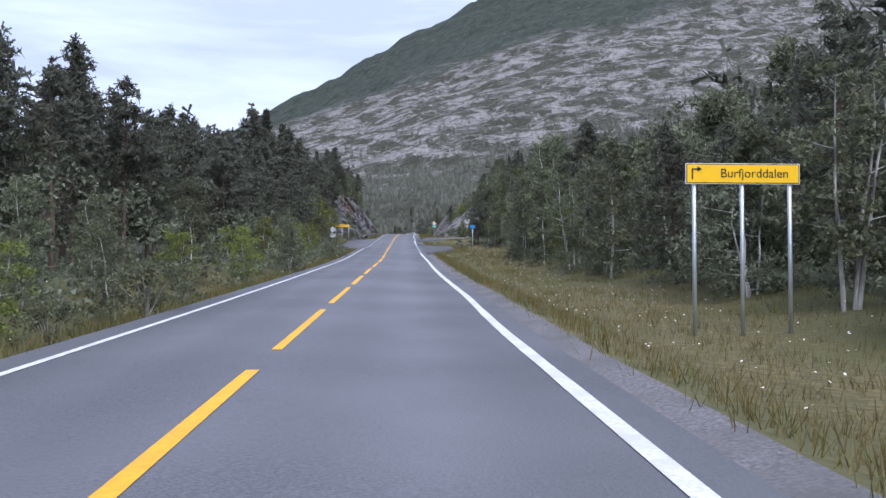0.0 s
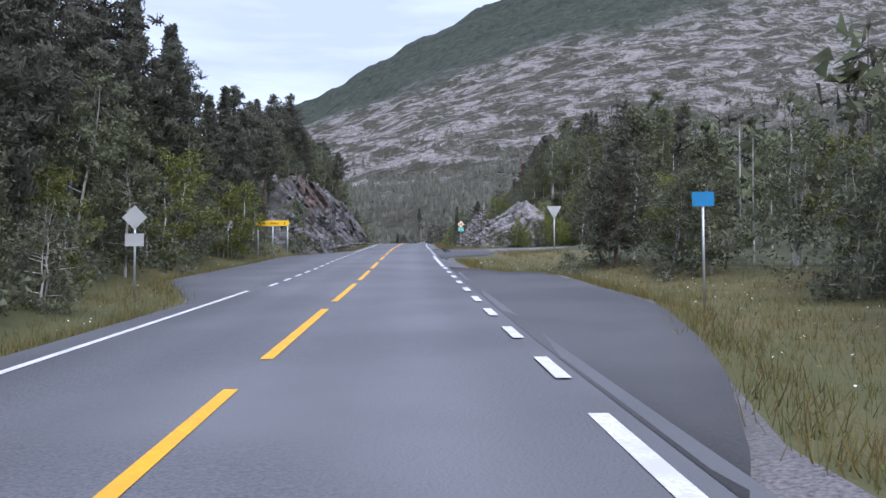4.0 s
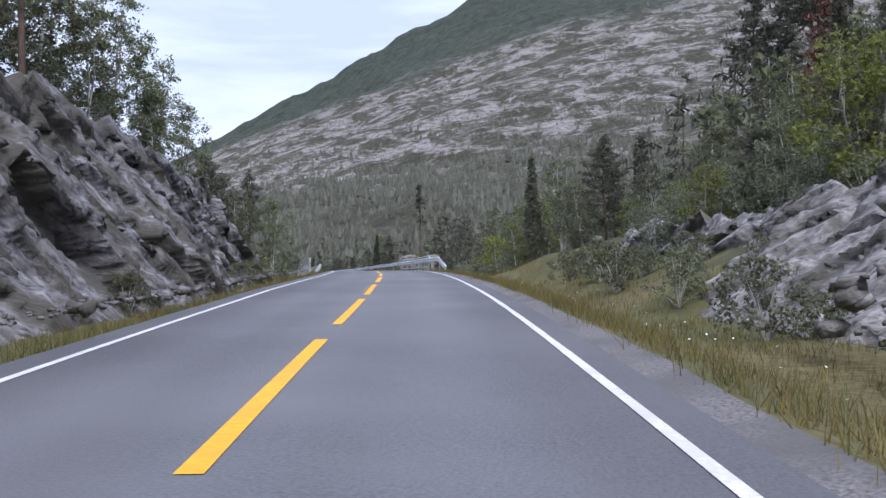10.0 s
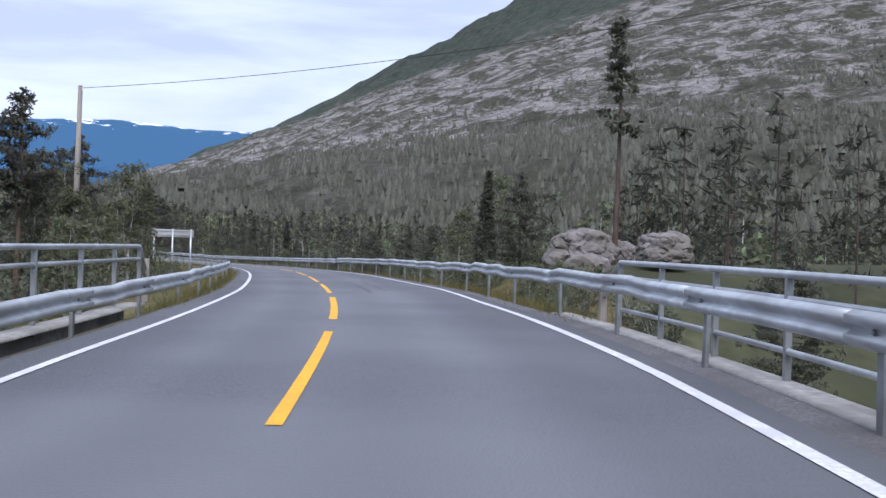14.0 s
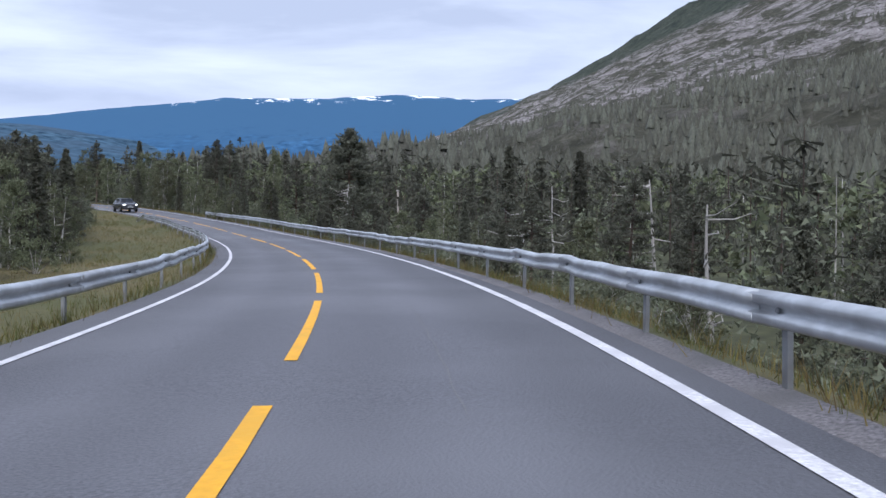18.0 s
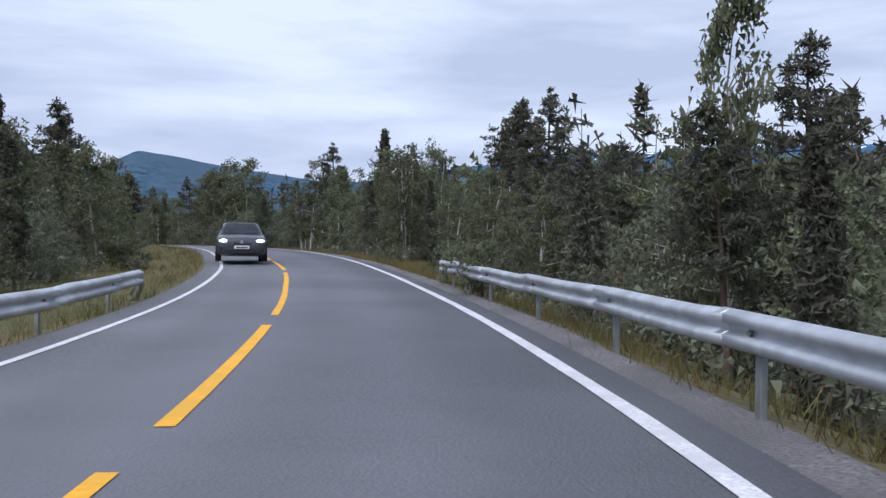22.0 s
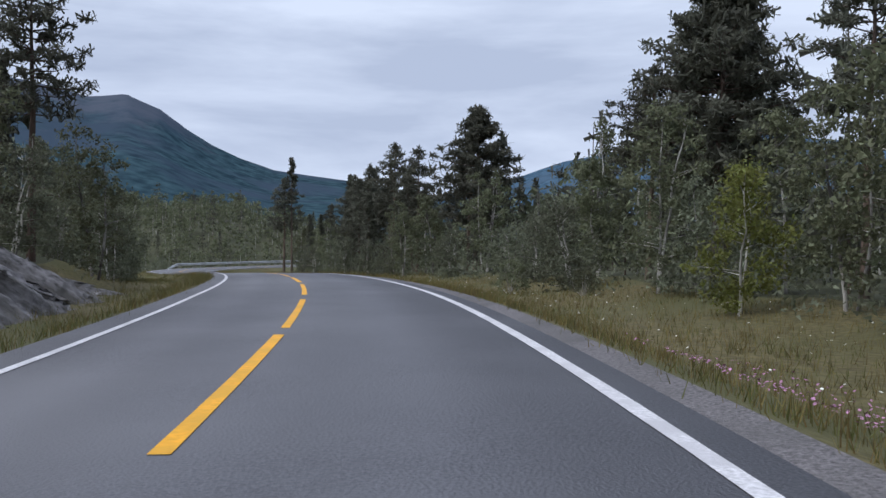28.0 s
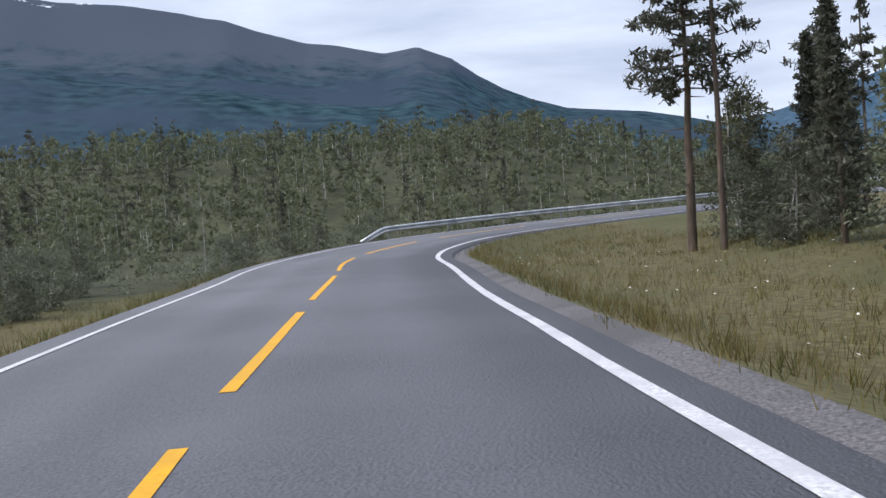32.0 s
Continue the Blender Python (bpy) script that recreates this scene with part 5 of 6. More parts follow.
# BLUE_FAR, BLUE_NEAR and WEST: distance haze painted in as bluish base colour and glow
BLUE_FAR = distance_material("haze_tinted_blue_range", (0.035, 0.085, 0.16), (0.028, 0.065, 0.12), (268.0, (0.042, 0.090, 0.155)), glow=0.10)
BLUE_NEAR = distance_material("haze_tinted_blue_hills", (0.045, 0.075, 0.10), (0.06, 0.085, 0.11), glow=0.07)
WEST = distance_material("haze_tinted_green_mountain", (0.030, 0.052, 0.058), (0.042, 0.056, 0.074), (310.0, (0.072, 0.080, 0.098)), glow=0.035)
SOUTH = distance_material("wooded_hillside", (0.045, 0.075, 0.050), (0.050, 0.070, 0.06))
far_range("blue_range", (-60, 330), 2600, 4300, ((12, 7.4), (21, 7.3), (26, 7.6), (30, 7.3), (36, 7.2), (40, 6.7), (44, 6.2), (48, 5.6), (54, 5.0), (62, 4.4), (75, 3.0)), BLUE_FAR, "mountain range tinted blue for haze, with snow patches under low cloud", 0.05)
far_range("blue_hills", (-60, 330), 2200, 3600, ((36, 4.0), (42, 4.8), (46, 5.3), (49, 5.5), (51.5, 5.7), (54, 6.1), (57, 6.5), (59.5, 6.9), (61, 7.05), (63, 6.1), (66, 5.6), (68.6, 5.2), (71, 4.4), (74, 3.5), (80, 2.6)), BLUE_NEAR, "wooded hills in the distance, tinted blue for haze", 0.10, seed=2)
far_range("west_mountain", (-210, 430), 900, 2700, ((74, 2.2), (80, 3.7), (82.5, 4.3), (87, 4.8), (89, 5.5), (90.5, 6.2), (92, 7.1), (93.5, 8.2), (95.4, 9.0), (97.5, 8.75), (100.3, 9.3), (102, 9.5), (106.5, 11.0), (112, 11.8), (118, 12.4), (126, 12.6), (140, 10.5), (160, 7), (175, 4)), WEST, "long dark green mountain with a rocky crest, tinted blue for haze", 0.09, base=2.0, shape=1.25, seed=4)
far_range("south_hills", (-60, 200), 700, 1900, ((150, 3), (175, 7), (200, 9), (235, 10), (265, 8), (300, 9), (330, 10), (352, 9)), SOUTH, "wooded hills behind the road", 0.2, seed=7)

# ---------------------------------------------------------------- rock cuts
def rock_wall(name, s0, s1, foot, top, tall, mat, label, seed, step=0.17, rows=54, dip=0.9, rusty=None, amp=1.0, taper=5.0):
    """A blasted rock face along the road: slanting beds broken into sharp blocks."""
    ss = np.arange(s0, s1, step)
    V, R, sgn = [], [], (1 if foot(s0) > 0 else -1)
    for s in ss:
        p, d = at(s)
        end = max(0.03, min(1, (s - s0) / taper, (s1 - s) / 6.0))
        ragged = 0.5 * noise.noise((s * 0.35, 2.0, seed)) + 0.45 * (noise.cell((s * 0.8, 1.0, seed)) - 0.5)
        hh = max(0.3, tall(s) * (0.45 + 0.55 * end) * (1.0 if end > 0.3 else end / 0.3) + ragged)
        for r in range(rows):
            u = r / (rows - 1)
            l = foot(s) + (top(s) - foot(s)) * u ** 1.1
            z = -0.55 + (hh + 0.55) * u
            along = s + 0.35 * noise.noise((s * 0.6, z * 0.6, seed + 2))
            bed, joint = z * 0.80 + along * 0.62, along * 0.78 - z * dip * 0.62
            w = 0.3 * noise.noise((along * 0.9, z * 0.9, seed + 5))
            out = 0.55 * noise.noise((along * 0.16, z * 0.25, seed)) + 0.46 * (noise.cell((bed * 0.95 + w, joint * 0.16, seed)) - 0.5)
            out += 0.30 * (noise.cell((bed * 2.3 + w, joint * 0.34, seed + 3)) - 0.5) + 0.15 * (noise.cell((bed * 5.2 + w, joint * 1.0, seed + 9)) - 0.5)
            out += 0.05 * noise.noise((along * 4.0, z * 4.0, seed))
            out *= min(1, 0.3 + 3 * u) * min(1, 0.35 + 3 * (1 - u))
            l = l - sgn * out * amp
            back = -0.22 * out * amp
            V.append((p[0] + d[1] * l + d[0] * back, p[1] - d[0] * l + d[1] * back, p[2] + z + 0.18 * (noise.cell((bed * 2.2, joint * 0.7, seed + 1)) - 0.5)))
            R.append(1 if rusty and rusty[0] < s < rusty[1] and u > rusty[2] + 0.25 * noise.noise((s * 0.7, z * 0.7, 3.0)) else 0)
        for extra in (0.7, 1.6):
            l = top(s) + sgn * extra
            V.append((p[0] + d[1] * l, p[1] - d[0] * l, p[2] + hh + 0.25 * noise.noise((s * 0.5, extra, seed)) - 0.6 * extra))
            R.append(0)
    k = rows + 2
    i = np.arange(len(ss) * k).reshape(len(ss), k)
    F = np.stack([i[:-1, :-1], i[:-1, 1:], i[1:, 1:], i[1:, :-1]], -1).reshape(-1, 4)
    index = np.array(R)[F[:, 0]]
    if sgn > 0:
        F = F[:, ::-1]
    ob = raw(name, V, F, [mat, ROCK_RUSTY], index=index)
    return tagged(ob, label, "rock face", kind="structure")


rock_wall("rock_cut", 143, 236, lambda s: -5.7 - 0.4 * math.sin(s * 0.2), lambda s: float(np.interp(s, (143, 156, 200, 236), (-8.8, -10.0, -9.6, -7.4))), lambda s: float(np.interp(s, (143, 147, 152, 162, 172, 190, 210, 226, 236), (3.6, 5.4, 6.4, 6.6, 7.2, 6.6, 6.2, 4.6, 2.2))), ROCK, "blasted dark grey schist face with slanting strata and a rusty patch", 1.7, rusty=(164, 181, 0.52))
rock_wall("rock_slope", 158, 226, lambda s: float(np.interp(s, (158, 186, 198, 211, 226), (7.2, 7.2, 8.0, 8.3, 8.6))) + 0.5 * math.sin(s * 0.3), lambda s: float(np.interp(s, (158, 166, 188, 200, 211, 226), (10.8, 13.4, 13.2, 11.8, 11.0, 10.4))), lambda s: float(np.interp(s, (158, 163, 169, 178, 198, 206, 214, 220, 226), (1.0, 2.2, 4.2, 5.0, 3.4, 3.0, 2.4, 2.1, 1.5))), ROCK_GREY, "low broken grey rock slope with loose stones", 5.2, rows=36, amp=0.85, taper=10.0)
rock_wall("rock_knoll", 505, 547, lambda s: -5.7, lambda s: -9.0, lambda s: float(np.interp(s, (505, 511, 522, 535, 547), (1.9, 2.7, 2.8, 1.7, 0.9))), ROCK_GREY, "low dark rock knoll beside the road", 8.4, rows=22)


def rubble(name, n, s0, s1, l0, l1, lift, label, seed, mat):
    """Loose angular stones too many to count, lying on the slope."""
    rng = np.random.default_rng(seed)
    cube = np.array([(x, y, z) for x in (-1, 1) for y in (-1, 1) for z in (-1, 1)], float)
    quad = np.array([(0, 1, 3, 2), (4, 6, 7, 5), (0, 4, 5, 1), (2, 3, 7, 6), (0, 2, 6, 4), (1, 5, 7, 3)])
    V, F = [], []
    for k in range(n):
        s, u = rng.uniform(s0, s1), rng.uniform(0, 1) ** 1.3
        l = l0 + (l1 - l0) * u
        v = side(s, l)
        g = max(height(v.x, v.y), v.z + lift(s) * u)
        sz = 0.04 + 0.13 * rng.uniform(0, 1) ** 4
        a, b = rng.uniform(0, 6.3), rng.normal() * 0.5
        c = cube * rng.uniform(0.55, 1.2, 3) * sz * (1, 1.2, 0.65) + rng.normal(size=(8, 3)) * sz * 0.16
        x, z = c[:, 0] * math.cos(b) - c[:, 2] * math.sin(b), c[:, 0] * math.sin(b) + c[:, 2] * math.cos(b)
        x, y = x * math.cos(a) - c[:, 1] * math.sin(a), x * math.sin(a) + c[:, 1] * math.cos(a)
        V.append(np.stack([x + v.x, y + v.y, z + g + 0.03], 1))
        F.append(quad + 8 * k)
    ob = raw(name, np.concatenate(V), np.concatenate(F), mat)
    return tagged(ob, label, "rubble", kind="stuff")


rubble("rubble", 900, 159, 194, 6.8, 9.0, lambda s: float(np.interp(s, (155, 163, 168, 180, 198, 212, 224), (0.9, 2.6, 3.6, 3.6, 3.0, 1.8, 0.8))), "loose angular grey stones covering the slope", 4, ROCK_GREY)
rubble("rubble", 500, 150, 232, -5.2, -6.4, lambda s: 0.0, "fallen stones along the foot of the rock face", 5, ROCK)


def boulder(name, s, l, size, mat, label, seed, sink=0.25, squash=0.75, group="boulders"):
    bm = bmesh.new()
    bmesh.ops.create_icosphere(bm, subdivisions=5 if size > 0.9 else 3, radius=1)
    for v in bm.verts:
        n = v.co.normalized()
        o = Vector((seed, 0, 0))
        block = 0.5 + 0.5 / (abs(n.x) ** 5 + abs(n.y) ** 5 + abs(n.z) ** 5) ** 0.2
        k = 0.80 * block + 0.20 * noise.noise(n * 1.3 + o) + 0.07 * noise.noise(n * 3.5 + o) + 0.03 * noise.noise(n * 9.0 + o)
        k -= 0.07 * max(0.0, 1.0 - abs(noise.noise(n * 2.2 + o * 2)) * 9.0)
        v.co = Vector((n.x * size * k * 1.2, n.y * size * k, n.z * size * k * squash))
    me = bpy.data.meshes.new(name)
    bm.to_mesh(me)
    bm.free()
    me.materials.append(mat)
    ob = new(name, me)
    v = side(s, l)
    ob.matrix_world = pose(v.x, v.y, height(v.x, v.y) + size * squash * (0.75 - sink), 0, 0, seed * 77)
    return tagged(ob, label, "boulder", group)


boulder("boulder", 288.6, 10.3, 1.5, ROCK_PALE, "big pale pinkish boulder behind the guardrail", 3.1, 0.2)
boulder("boulder", 285.5, 9.4, 0.8, ROCK_PALE, "pale boulder beside the larger one", 4.2)
boulder("boulder", 284, 11.6, 1.0, ROCK_PALE, "pale boulder below the trees", 5.2)
boulder("boulder", 292, 13.0, 1.1, ROCK_PALE, "pale boulder below the trees", 6.2)
rk = random.Random(3)
for k in range(46):
    s = rk.uniform(158, 192)
    boulder("stone", s, rk.uniform(6.3, 7.8), rk.uniform(0.10, 0.30), ROCK, "loose grey stone at the foot of the slope", k * 1.3, group="loose stones")
for k in range(14):
    boulder("stone", rk.uniform(216, 232), rk.uniform(8.4, 11.0), rk.uniform(0.08, 0.27), ROCK_PALE if k % 2 else ROCK, "weathered stone in the grass beside the road", 60 + k * 1.7, group="loose stones")
for k in range(30):
    boulder("river_stone", rk.uniform(249, 274), rk.uniform(7.5, 13), rk.uniform(0.2, 0.7), ROCK_PALE if k % 3 == 0 else ROCK, "grey stone in the stream bed under the bridge", 90 + k * 1.1, group="river stones")
for k in range(14):
    boulder("stone", rk.uniform(148, 234), rk.uniform(-6.2, -4.6), rk.uniform(0.12, 0.35), ROCK, "fallen grey stone below the rock face", 130 + k * 1.9, group="loose stones")

water_ob = strip("stream", np.linspace(255, 269, 8), -30.0, 30.0, -3.75, WATER)
tagged(water_ob, "shallow dark stream passing under the bridge", "water", kind="structure")

# ---------------------------------------------------------------- side road, lay-bys
def patch(name, rows, h, mat, label):
    """rows of (s, l) corner pairs laid over the ground."""
    V, F = [], []
    for i, ((s0, l0), (s1, l1)) in enumerate(rows):
        for f in np.linspace(0, 1, 7):
            v = side(s0 + (s1 - s0) * f, l0 + (l1 - l0) * f)
            l = l0 + (l1 - l0) * f
            z = height(v.x, v.y) + h
            if l < 3.3:
                z = v.z + crown(s0, l) + 0.004
            V.append((v.x, v.y, z))
        if i:
            for k in range(6):
                a = (i - 1) * 7 + k
                F.append((a, a + 7, a + 8, a + 1))
    # a skirt down into the soil along both edges
    n = len(V)
    for col in (0, 6):
        k = len(V)
        V += [(x, y, z - 0.4) for x, y, z in V[col:n:7]]
        for i in range(len(rows) - 1):
            F.append((col + i * 7, k + i, k + i + 1, col + i * 7 + 7))
    ob = raw(name, V, F, mat)
    return tagged(ob, label, "road", kind="structure")


patch("side_road_mouth", [((122.0, 3.2), (148.2, 3.2)), ((122.6, 3.45), (148.2, 3.45)), ((125.4, 3.9), (148.8, 3.9)), ((126.8, 4.9), (148.4, 5.0)), ((128.6, 6.0), (148.2, 6.2)), ((133.0, 6.9), (148.2, 7.4))], 0.085, ASPHALT_NEW, "dark asphalt mouth of the side road")
patch("side_road", [((133.0, 6.85), (148.2, 7.3)), ((137.0, 7.1), (148.9, 8.6)), ((141.0, 7.9), (151.5, 11.5)), ((145.3, 10.9), (156.0, 15.8)), ((151.5, 16), (163.0, 22.0)), ((158, 22), (171, 29)), ((168, 32), (181, 39)), ((182, 46), (194, 52)), ((198, 63), (209, 69))], 0.07, ASPHALT_OLD, "pale worn asphalt side road leading into the trees")
patch("bus_bay", [((76.8, 3.15), (111.4, 3.15)), ((78.0, 3.6), (110.6, 3.6)), ((80.7, 4.4), (108.6, 4.4)), ((84.0, 5.2), (107.4, 5.2)), ((88.6, 6.0), (106.4, 6.0)), ((93.5, 6.55), (104.0, 6.55))], 0.085, ASPHALT_NEW, "dark asphalt bay beside the road")
patch("lay_by", [((466, 3.7), (496.5, 3.7)), ((469, 4.6), (493.5, 4.6)), ((472, 6.0), (491.2, 6.0)), ((474, 8.2), (490, 8.2)), ((476, 10.6), (489, 10.6))], 0.07, ASPHALT_OLD, "worn grey asphalt lay-by beside the road")

# ---------------------------------------------------------------- guardrails
BEAM = ((0.0, -0.155), (0.035, -0.135), (0.082, -0.115), (0.082, -0.05), (0.012, -0.02), (0.012, 0.02), (0.082, 0.05), (0.082, 0.115), (0.035, 0.135), (0.0, 0.155))


def beam_piece(parent, ss, lfun, hfun, face):
    V, F, n = [], [], len(BEAM)
    for i, s in enumerate(ss):
        for dx, dz in BEAM:
            V.append(side(s, lfun(s) - face * dx, hfun(s) + dz)[:])
        if i:
            for k in range(n - 1):
                a = (i - 1) * n + k
                F.append((a, a + 1, a + n + 1, a + n))
    ob = raw("beam", V, F, STEEL, parent, smooth=False)
    sol = ob.modifiers.new("thickness", "SOLIDIFY")
    sol.thickness = 0.006
    return ob


def guardrail(name, s0, s1, lfun, face, label, post_gap=4.0, wave=0.045, seed=0, flare=0.4, heights=((0, 0.47), (700, 0.47))):
    """face: +1 for a rail on the right whose hollow looks left to the road."""
    r = random.Random(seed)
    root = thing(name, pose(0, 0, 0), label, "guardrail")
    dents = [r.uniform(-1, 1) ** 3 * 1.6 for _ in range(200)]

    bend = 1.3

    def near_end(s):
        """1 at either end of the rail, 0 past the bend."""
        return max(0.0, (s0 + bend - s) / bend, (s - s1 + bend) / bend)

    def place(s):
        l = lfun(s) + face * flare * near_end(s) ** 1.5
        i = (s - s0) / 2.0
        k = int(i) % 198
        return l + wave * (dents[k] * (1 - i % 1) + dents[k + 1] * (i % 1))

    def top(s):
        h = float(np.interp(s, *zip(*heights))) - 0.6 * near_end(s) ** 1.3
        i = (s - s0) / 2.6
        k = int(i) % 198
        return h + wave * 0.8 * (dents[-k - 2] * (1 - i % 1) + dents[-k - 1] * (i % 1))

    s = s0
    while s < s1 - 0.1:
        e = s0 + 2.0 if s == s0 else s1 - 2.0 if s < s1 - 2.0 < s + 4.0 else min(s + 4.0, s1)
        beam_piece(root, np.linspace(s, e + (0.15 if e < s1 else 0), 7), place, top, face)
        s = e
    s = s0 + 1.6
    while s < s1 - 1.4:
        v = side(s, place(s) + face * 0.06)
        g = min(height(v.x, v.y), v.z - 0.1) - 0.25
        bm = bmesh.new()
        hgt = v.z + top(s) + 0.10 - g
        box(bm, (0.055, 0.11, hgt), (0, 0, 0), None, 0.006)
        p = part("post", bm, STEEL_DULL, root)
        p.matrix_world = pose(v.x, v.y, g + hgt / 2, 0, r.uniform(-1.5, 1.5), turn_at(s))
        bm = bmesh.new()
        bmesh.ops.create_icosphere(bm, subdivisions=1, radius=0.028)
        b = part("bolt", bm, STEEL_DULL, root)
        w = side(s, place(s) - face * 0.03, top(s))
        b.matrix_world = pose(w.x, w.y, w.z)
        s += post_gap
    return root


guardrail("guardrail", 238.8, 423.2, lambda s: lane(s) + 0.92, 1, "long dented galvanised steel guardrail along the outer bend", seed=1, heights=((237, 0.76), (286, 0.74), (331, 0.60), (405, 0.58), (424, 0.45)))
guardrail("guardrail", 245.5, 419, lambda s: -left_lane(s) - 0.98, -1, "galvanised steel guardrail along the inner bend", seed=2, heights=((245, 0.36), (282, 0.42), (395, 0.42), (419, 0.34)))
guardrail("guardrail", 631.5, 668, lambda s: -left_lane(s) - 1.1, -1, "galvanised steel guardrail round the outside of the far bend", seed=3, wave=0.015)


def bridge_railing(s0, s1, lfun, sgn, label):
    root = thing("bridge_railing", pose(0, 0, 0), label, "railing", "railings of the bridge")
    for h, tag in ((1.12, "top_rail"), (0.86, "middle_rail"), (0.30, "bottom_rail")):
        bm = bmesh.new()
        pts = []
        if h > 0.5:
            pts.append(side(s0 - 1.3, lfun(s0 - 1.3) + sgn * 0.1, 0.62 if h > 1 else 0.45))
        pts += [side(s, lfun(s), h) for s in np.linspace(s0, s1, 9)]
        if h > 0.5:
            pts.append(side(s1 + 1.3, lfun(s1) + sgn * 0.1, 0.62 if h > 1 else 0.45))
        tube(bm, pts, 0.045 if h > 1 else 0.036, 8)
        part(tag, bm, STEEL, root, smooth=True)
    n = int((s1 - s0) / 2.0)
    for k in range(n + 1):
        s = s0 + (s1 - s0) * k / n
        v = side(s, lfun(s))
        bm = bmesh.new()
        box(bm, (0.08, 0.06, 1.25), (0, 0, 0.45), None, 0.008)
        p = part("post", bm, STEEL_DULL, root)
        p.matrix_world = pose(v.x, v.y, v.z, 0, 0, turn_at(s))
    for s in (s0 - 1.35, s1 + 1.35):
        v = side(s, lfun(s) + sgn * 0.1, 0.35)
        bm = bmesh.new()
        box(bm, (0.14, 0.14, 1.0), (0, 0, 0), None, 0.015)
        part("end_post", bm, POLE_WOOD, root, "grey wooden end post").matrix_world = pose(v.x, v.y, v.z, 0, 0, turn_at(s))
    return root


bridge_railing(252.4, 269.5, lambda s: float(lane(s)) + 1.35, 1, "grey steel bridge railing with three pipes behind the guardrail")
bridge_railing(258.2, 274, lambda s: -float(left_lane(s)) - 1.65, -1, "grey steel bridge railing on the inner side of the bridge")
deck = thing("bridge", pose(0, 0, 0), "short concrete road bridge over a stream", "bridge", kind="structure")
for sgn, fn in ((1, lambda s: float(lane(s)) + 1.0), (-1, lambda s: -float(left_lane(s)) - 1.3)):
    V, F = [], []
    for i, s in enumerate(np.linspace(248, 273, 14)):
        a, b = fn(s), fn(s) + sgn * 0.42
        for l, h in ((a - sgn * 0.6, -0.03), (a - sgn * 0.6, -0.6), (b, -0.6), (b, -0.01), (a, -0.01), (a, -0.05)):
            V.append(side(s, l, h)[:])
        if i:
            for k in range(5):
                q = (i - 1) * 6 + k
                F.append((q, q + 1, q + 7, q + 6) if sgn > 0 else (q + 6, q + 7, q + 1, q))
    raw("edge_beam", V, F, CONCRETE, deck)


# ---------------------------------------------------------------- signs and poles
def text_part(words, size, mat, parent, m, name="lettering"):
    cu = bpy.data.curves.new(name, "FONT")
    cu.body, cu.size, cu.extrude, cu.align_x, cu.align_y = words, size, 0.003, "CENTER", "CENTER"
    ob = new(name, cu)
    dep = bpy.context.evaluated_depsgraph_get()
    me = bpy.data.meshes.new_from_object(ob.evaluated_get(dep))
    bpy.data.objects.remove(ob)
    me.materials.clear()
    me.materials.append(mat)
    o = new(name, me)
    o.parent = parent
    o.matrix_basis = m
    return o


def post_part(parent, x, y, z0, z1, r, mat=STEEL, name="post"):
    bm = bmesh.new()
    tube(bm, [(0, 0, z0), (0, 0, (z0 + z1) / 2), (0, 0, z1)], r, 10)
    p = part(name, bm, mat, parent, smooth=True)
    p.location = (x, y, 0)
    return p


UP = pose(0, 0, 0, 90, 0, 0)


def yellow_sign(s, l, width, low, high, arrow, label, foot, extra=0.0, posts=(-0.42, 0.0, 0.42)):
    """Yellow direction sign on three posts, facing back down the road."""
    root = thing("direction_sign", frame_at(s, l, 0, extra), label, "road sign")
    for f in posts:
        post_part(root, f * width, 0.05, foot, high - 0.03 if arrow != "point" else high + 0.04, 0.042)
    c, hh, w = (low + high) / 2, (high - low) / 2, width / 2
    shape = [(-w, -hh), (w, -hh), (w, hh), (-w, hh)] if arrow != "point" else [(-w, -hh), (w - hh * 0.75, -hh), (w, 0), (w - hh * 0.75, hh), (-w, hh)]
    for nm, grow, dep, yy, mat in (("board_rim", 0.0, 0.03, 0.0, SIGN_WHITE), ("board_border", 0.012, 0.01, -0.014, SIGN_BLACK), ("board_face", 0.028, 0.01, -0.019, SIGN_YELLOW)):
        bm = bmesh.new()
        prism(bm, [(x * (1 - grow / w), z * (1 - grow / hh)) for x, z in shape], dep, pose(0, yy, c))
        part(nm, bm, mat, root)
    text_part("Burfjorddalen", hh * 1.22, SIGN_BLACK, root, pose(0.10 * width if arrow == "turn" else -0.12 * width, -0.027, c) @ UP)
    bm = bmesh.new()
    if arrow == "turn":
        x0 = -w + 0.13
        box(bm, (0.03, 0.006, hh * 0.95), (x0, 0, -0.02))
        box(bm, (0.12, 0.006, 0.03), (x0 + 0.055, 0, hh * 0.42))
        prism(bm, [(x0 + 0.10, hh * 0.42 - 0.055), (x0 + 0.19, hh * 0.42), (x0 + 0.10, hh * 0.42 + 0.055)], 0.006, pose(0, 0, 0))
    else:
        box(bm, (0.035, 0.006, hh * 1.0), (w - 0.36, 0, 0))
    a = part("arrow" if arrow == "turn" else "numeral", bm, SIGN_BLACK, root)
    a.location = (0, -0.027, c)
    return root


yellow_sign(18.4, 8.3, 2.3, 2.52, 2.93, "turn", "yellow Burfjorddalen direction sign on three grey posts", -0.9)
yellow_sign(132.0, -7.1, 2.2, 1.8, 2.18, "point", "yellow arrow-shaped Burfjorddalen sign on three grey posts", -0.4)


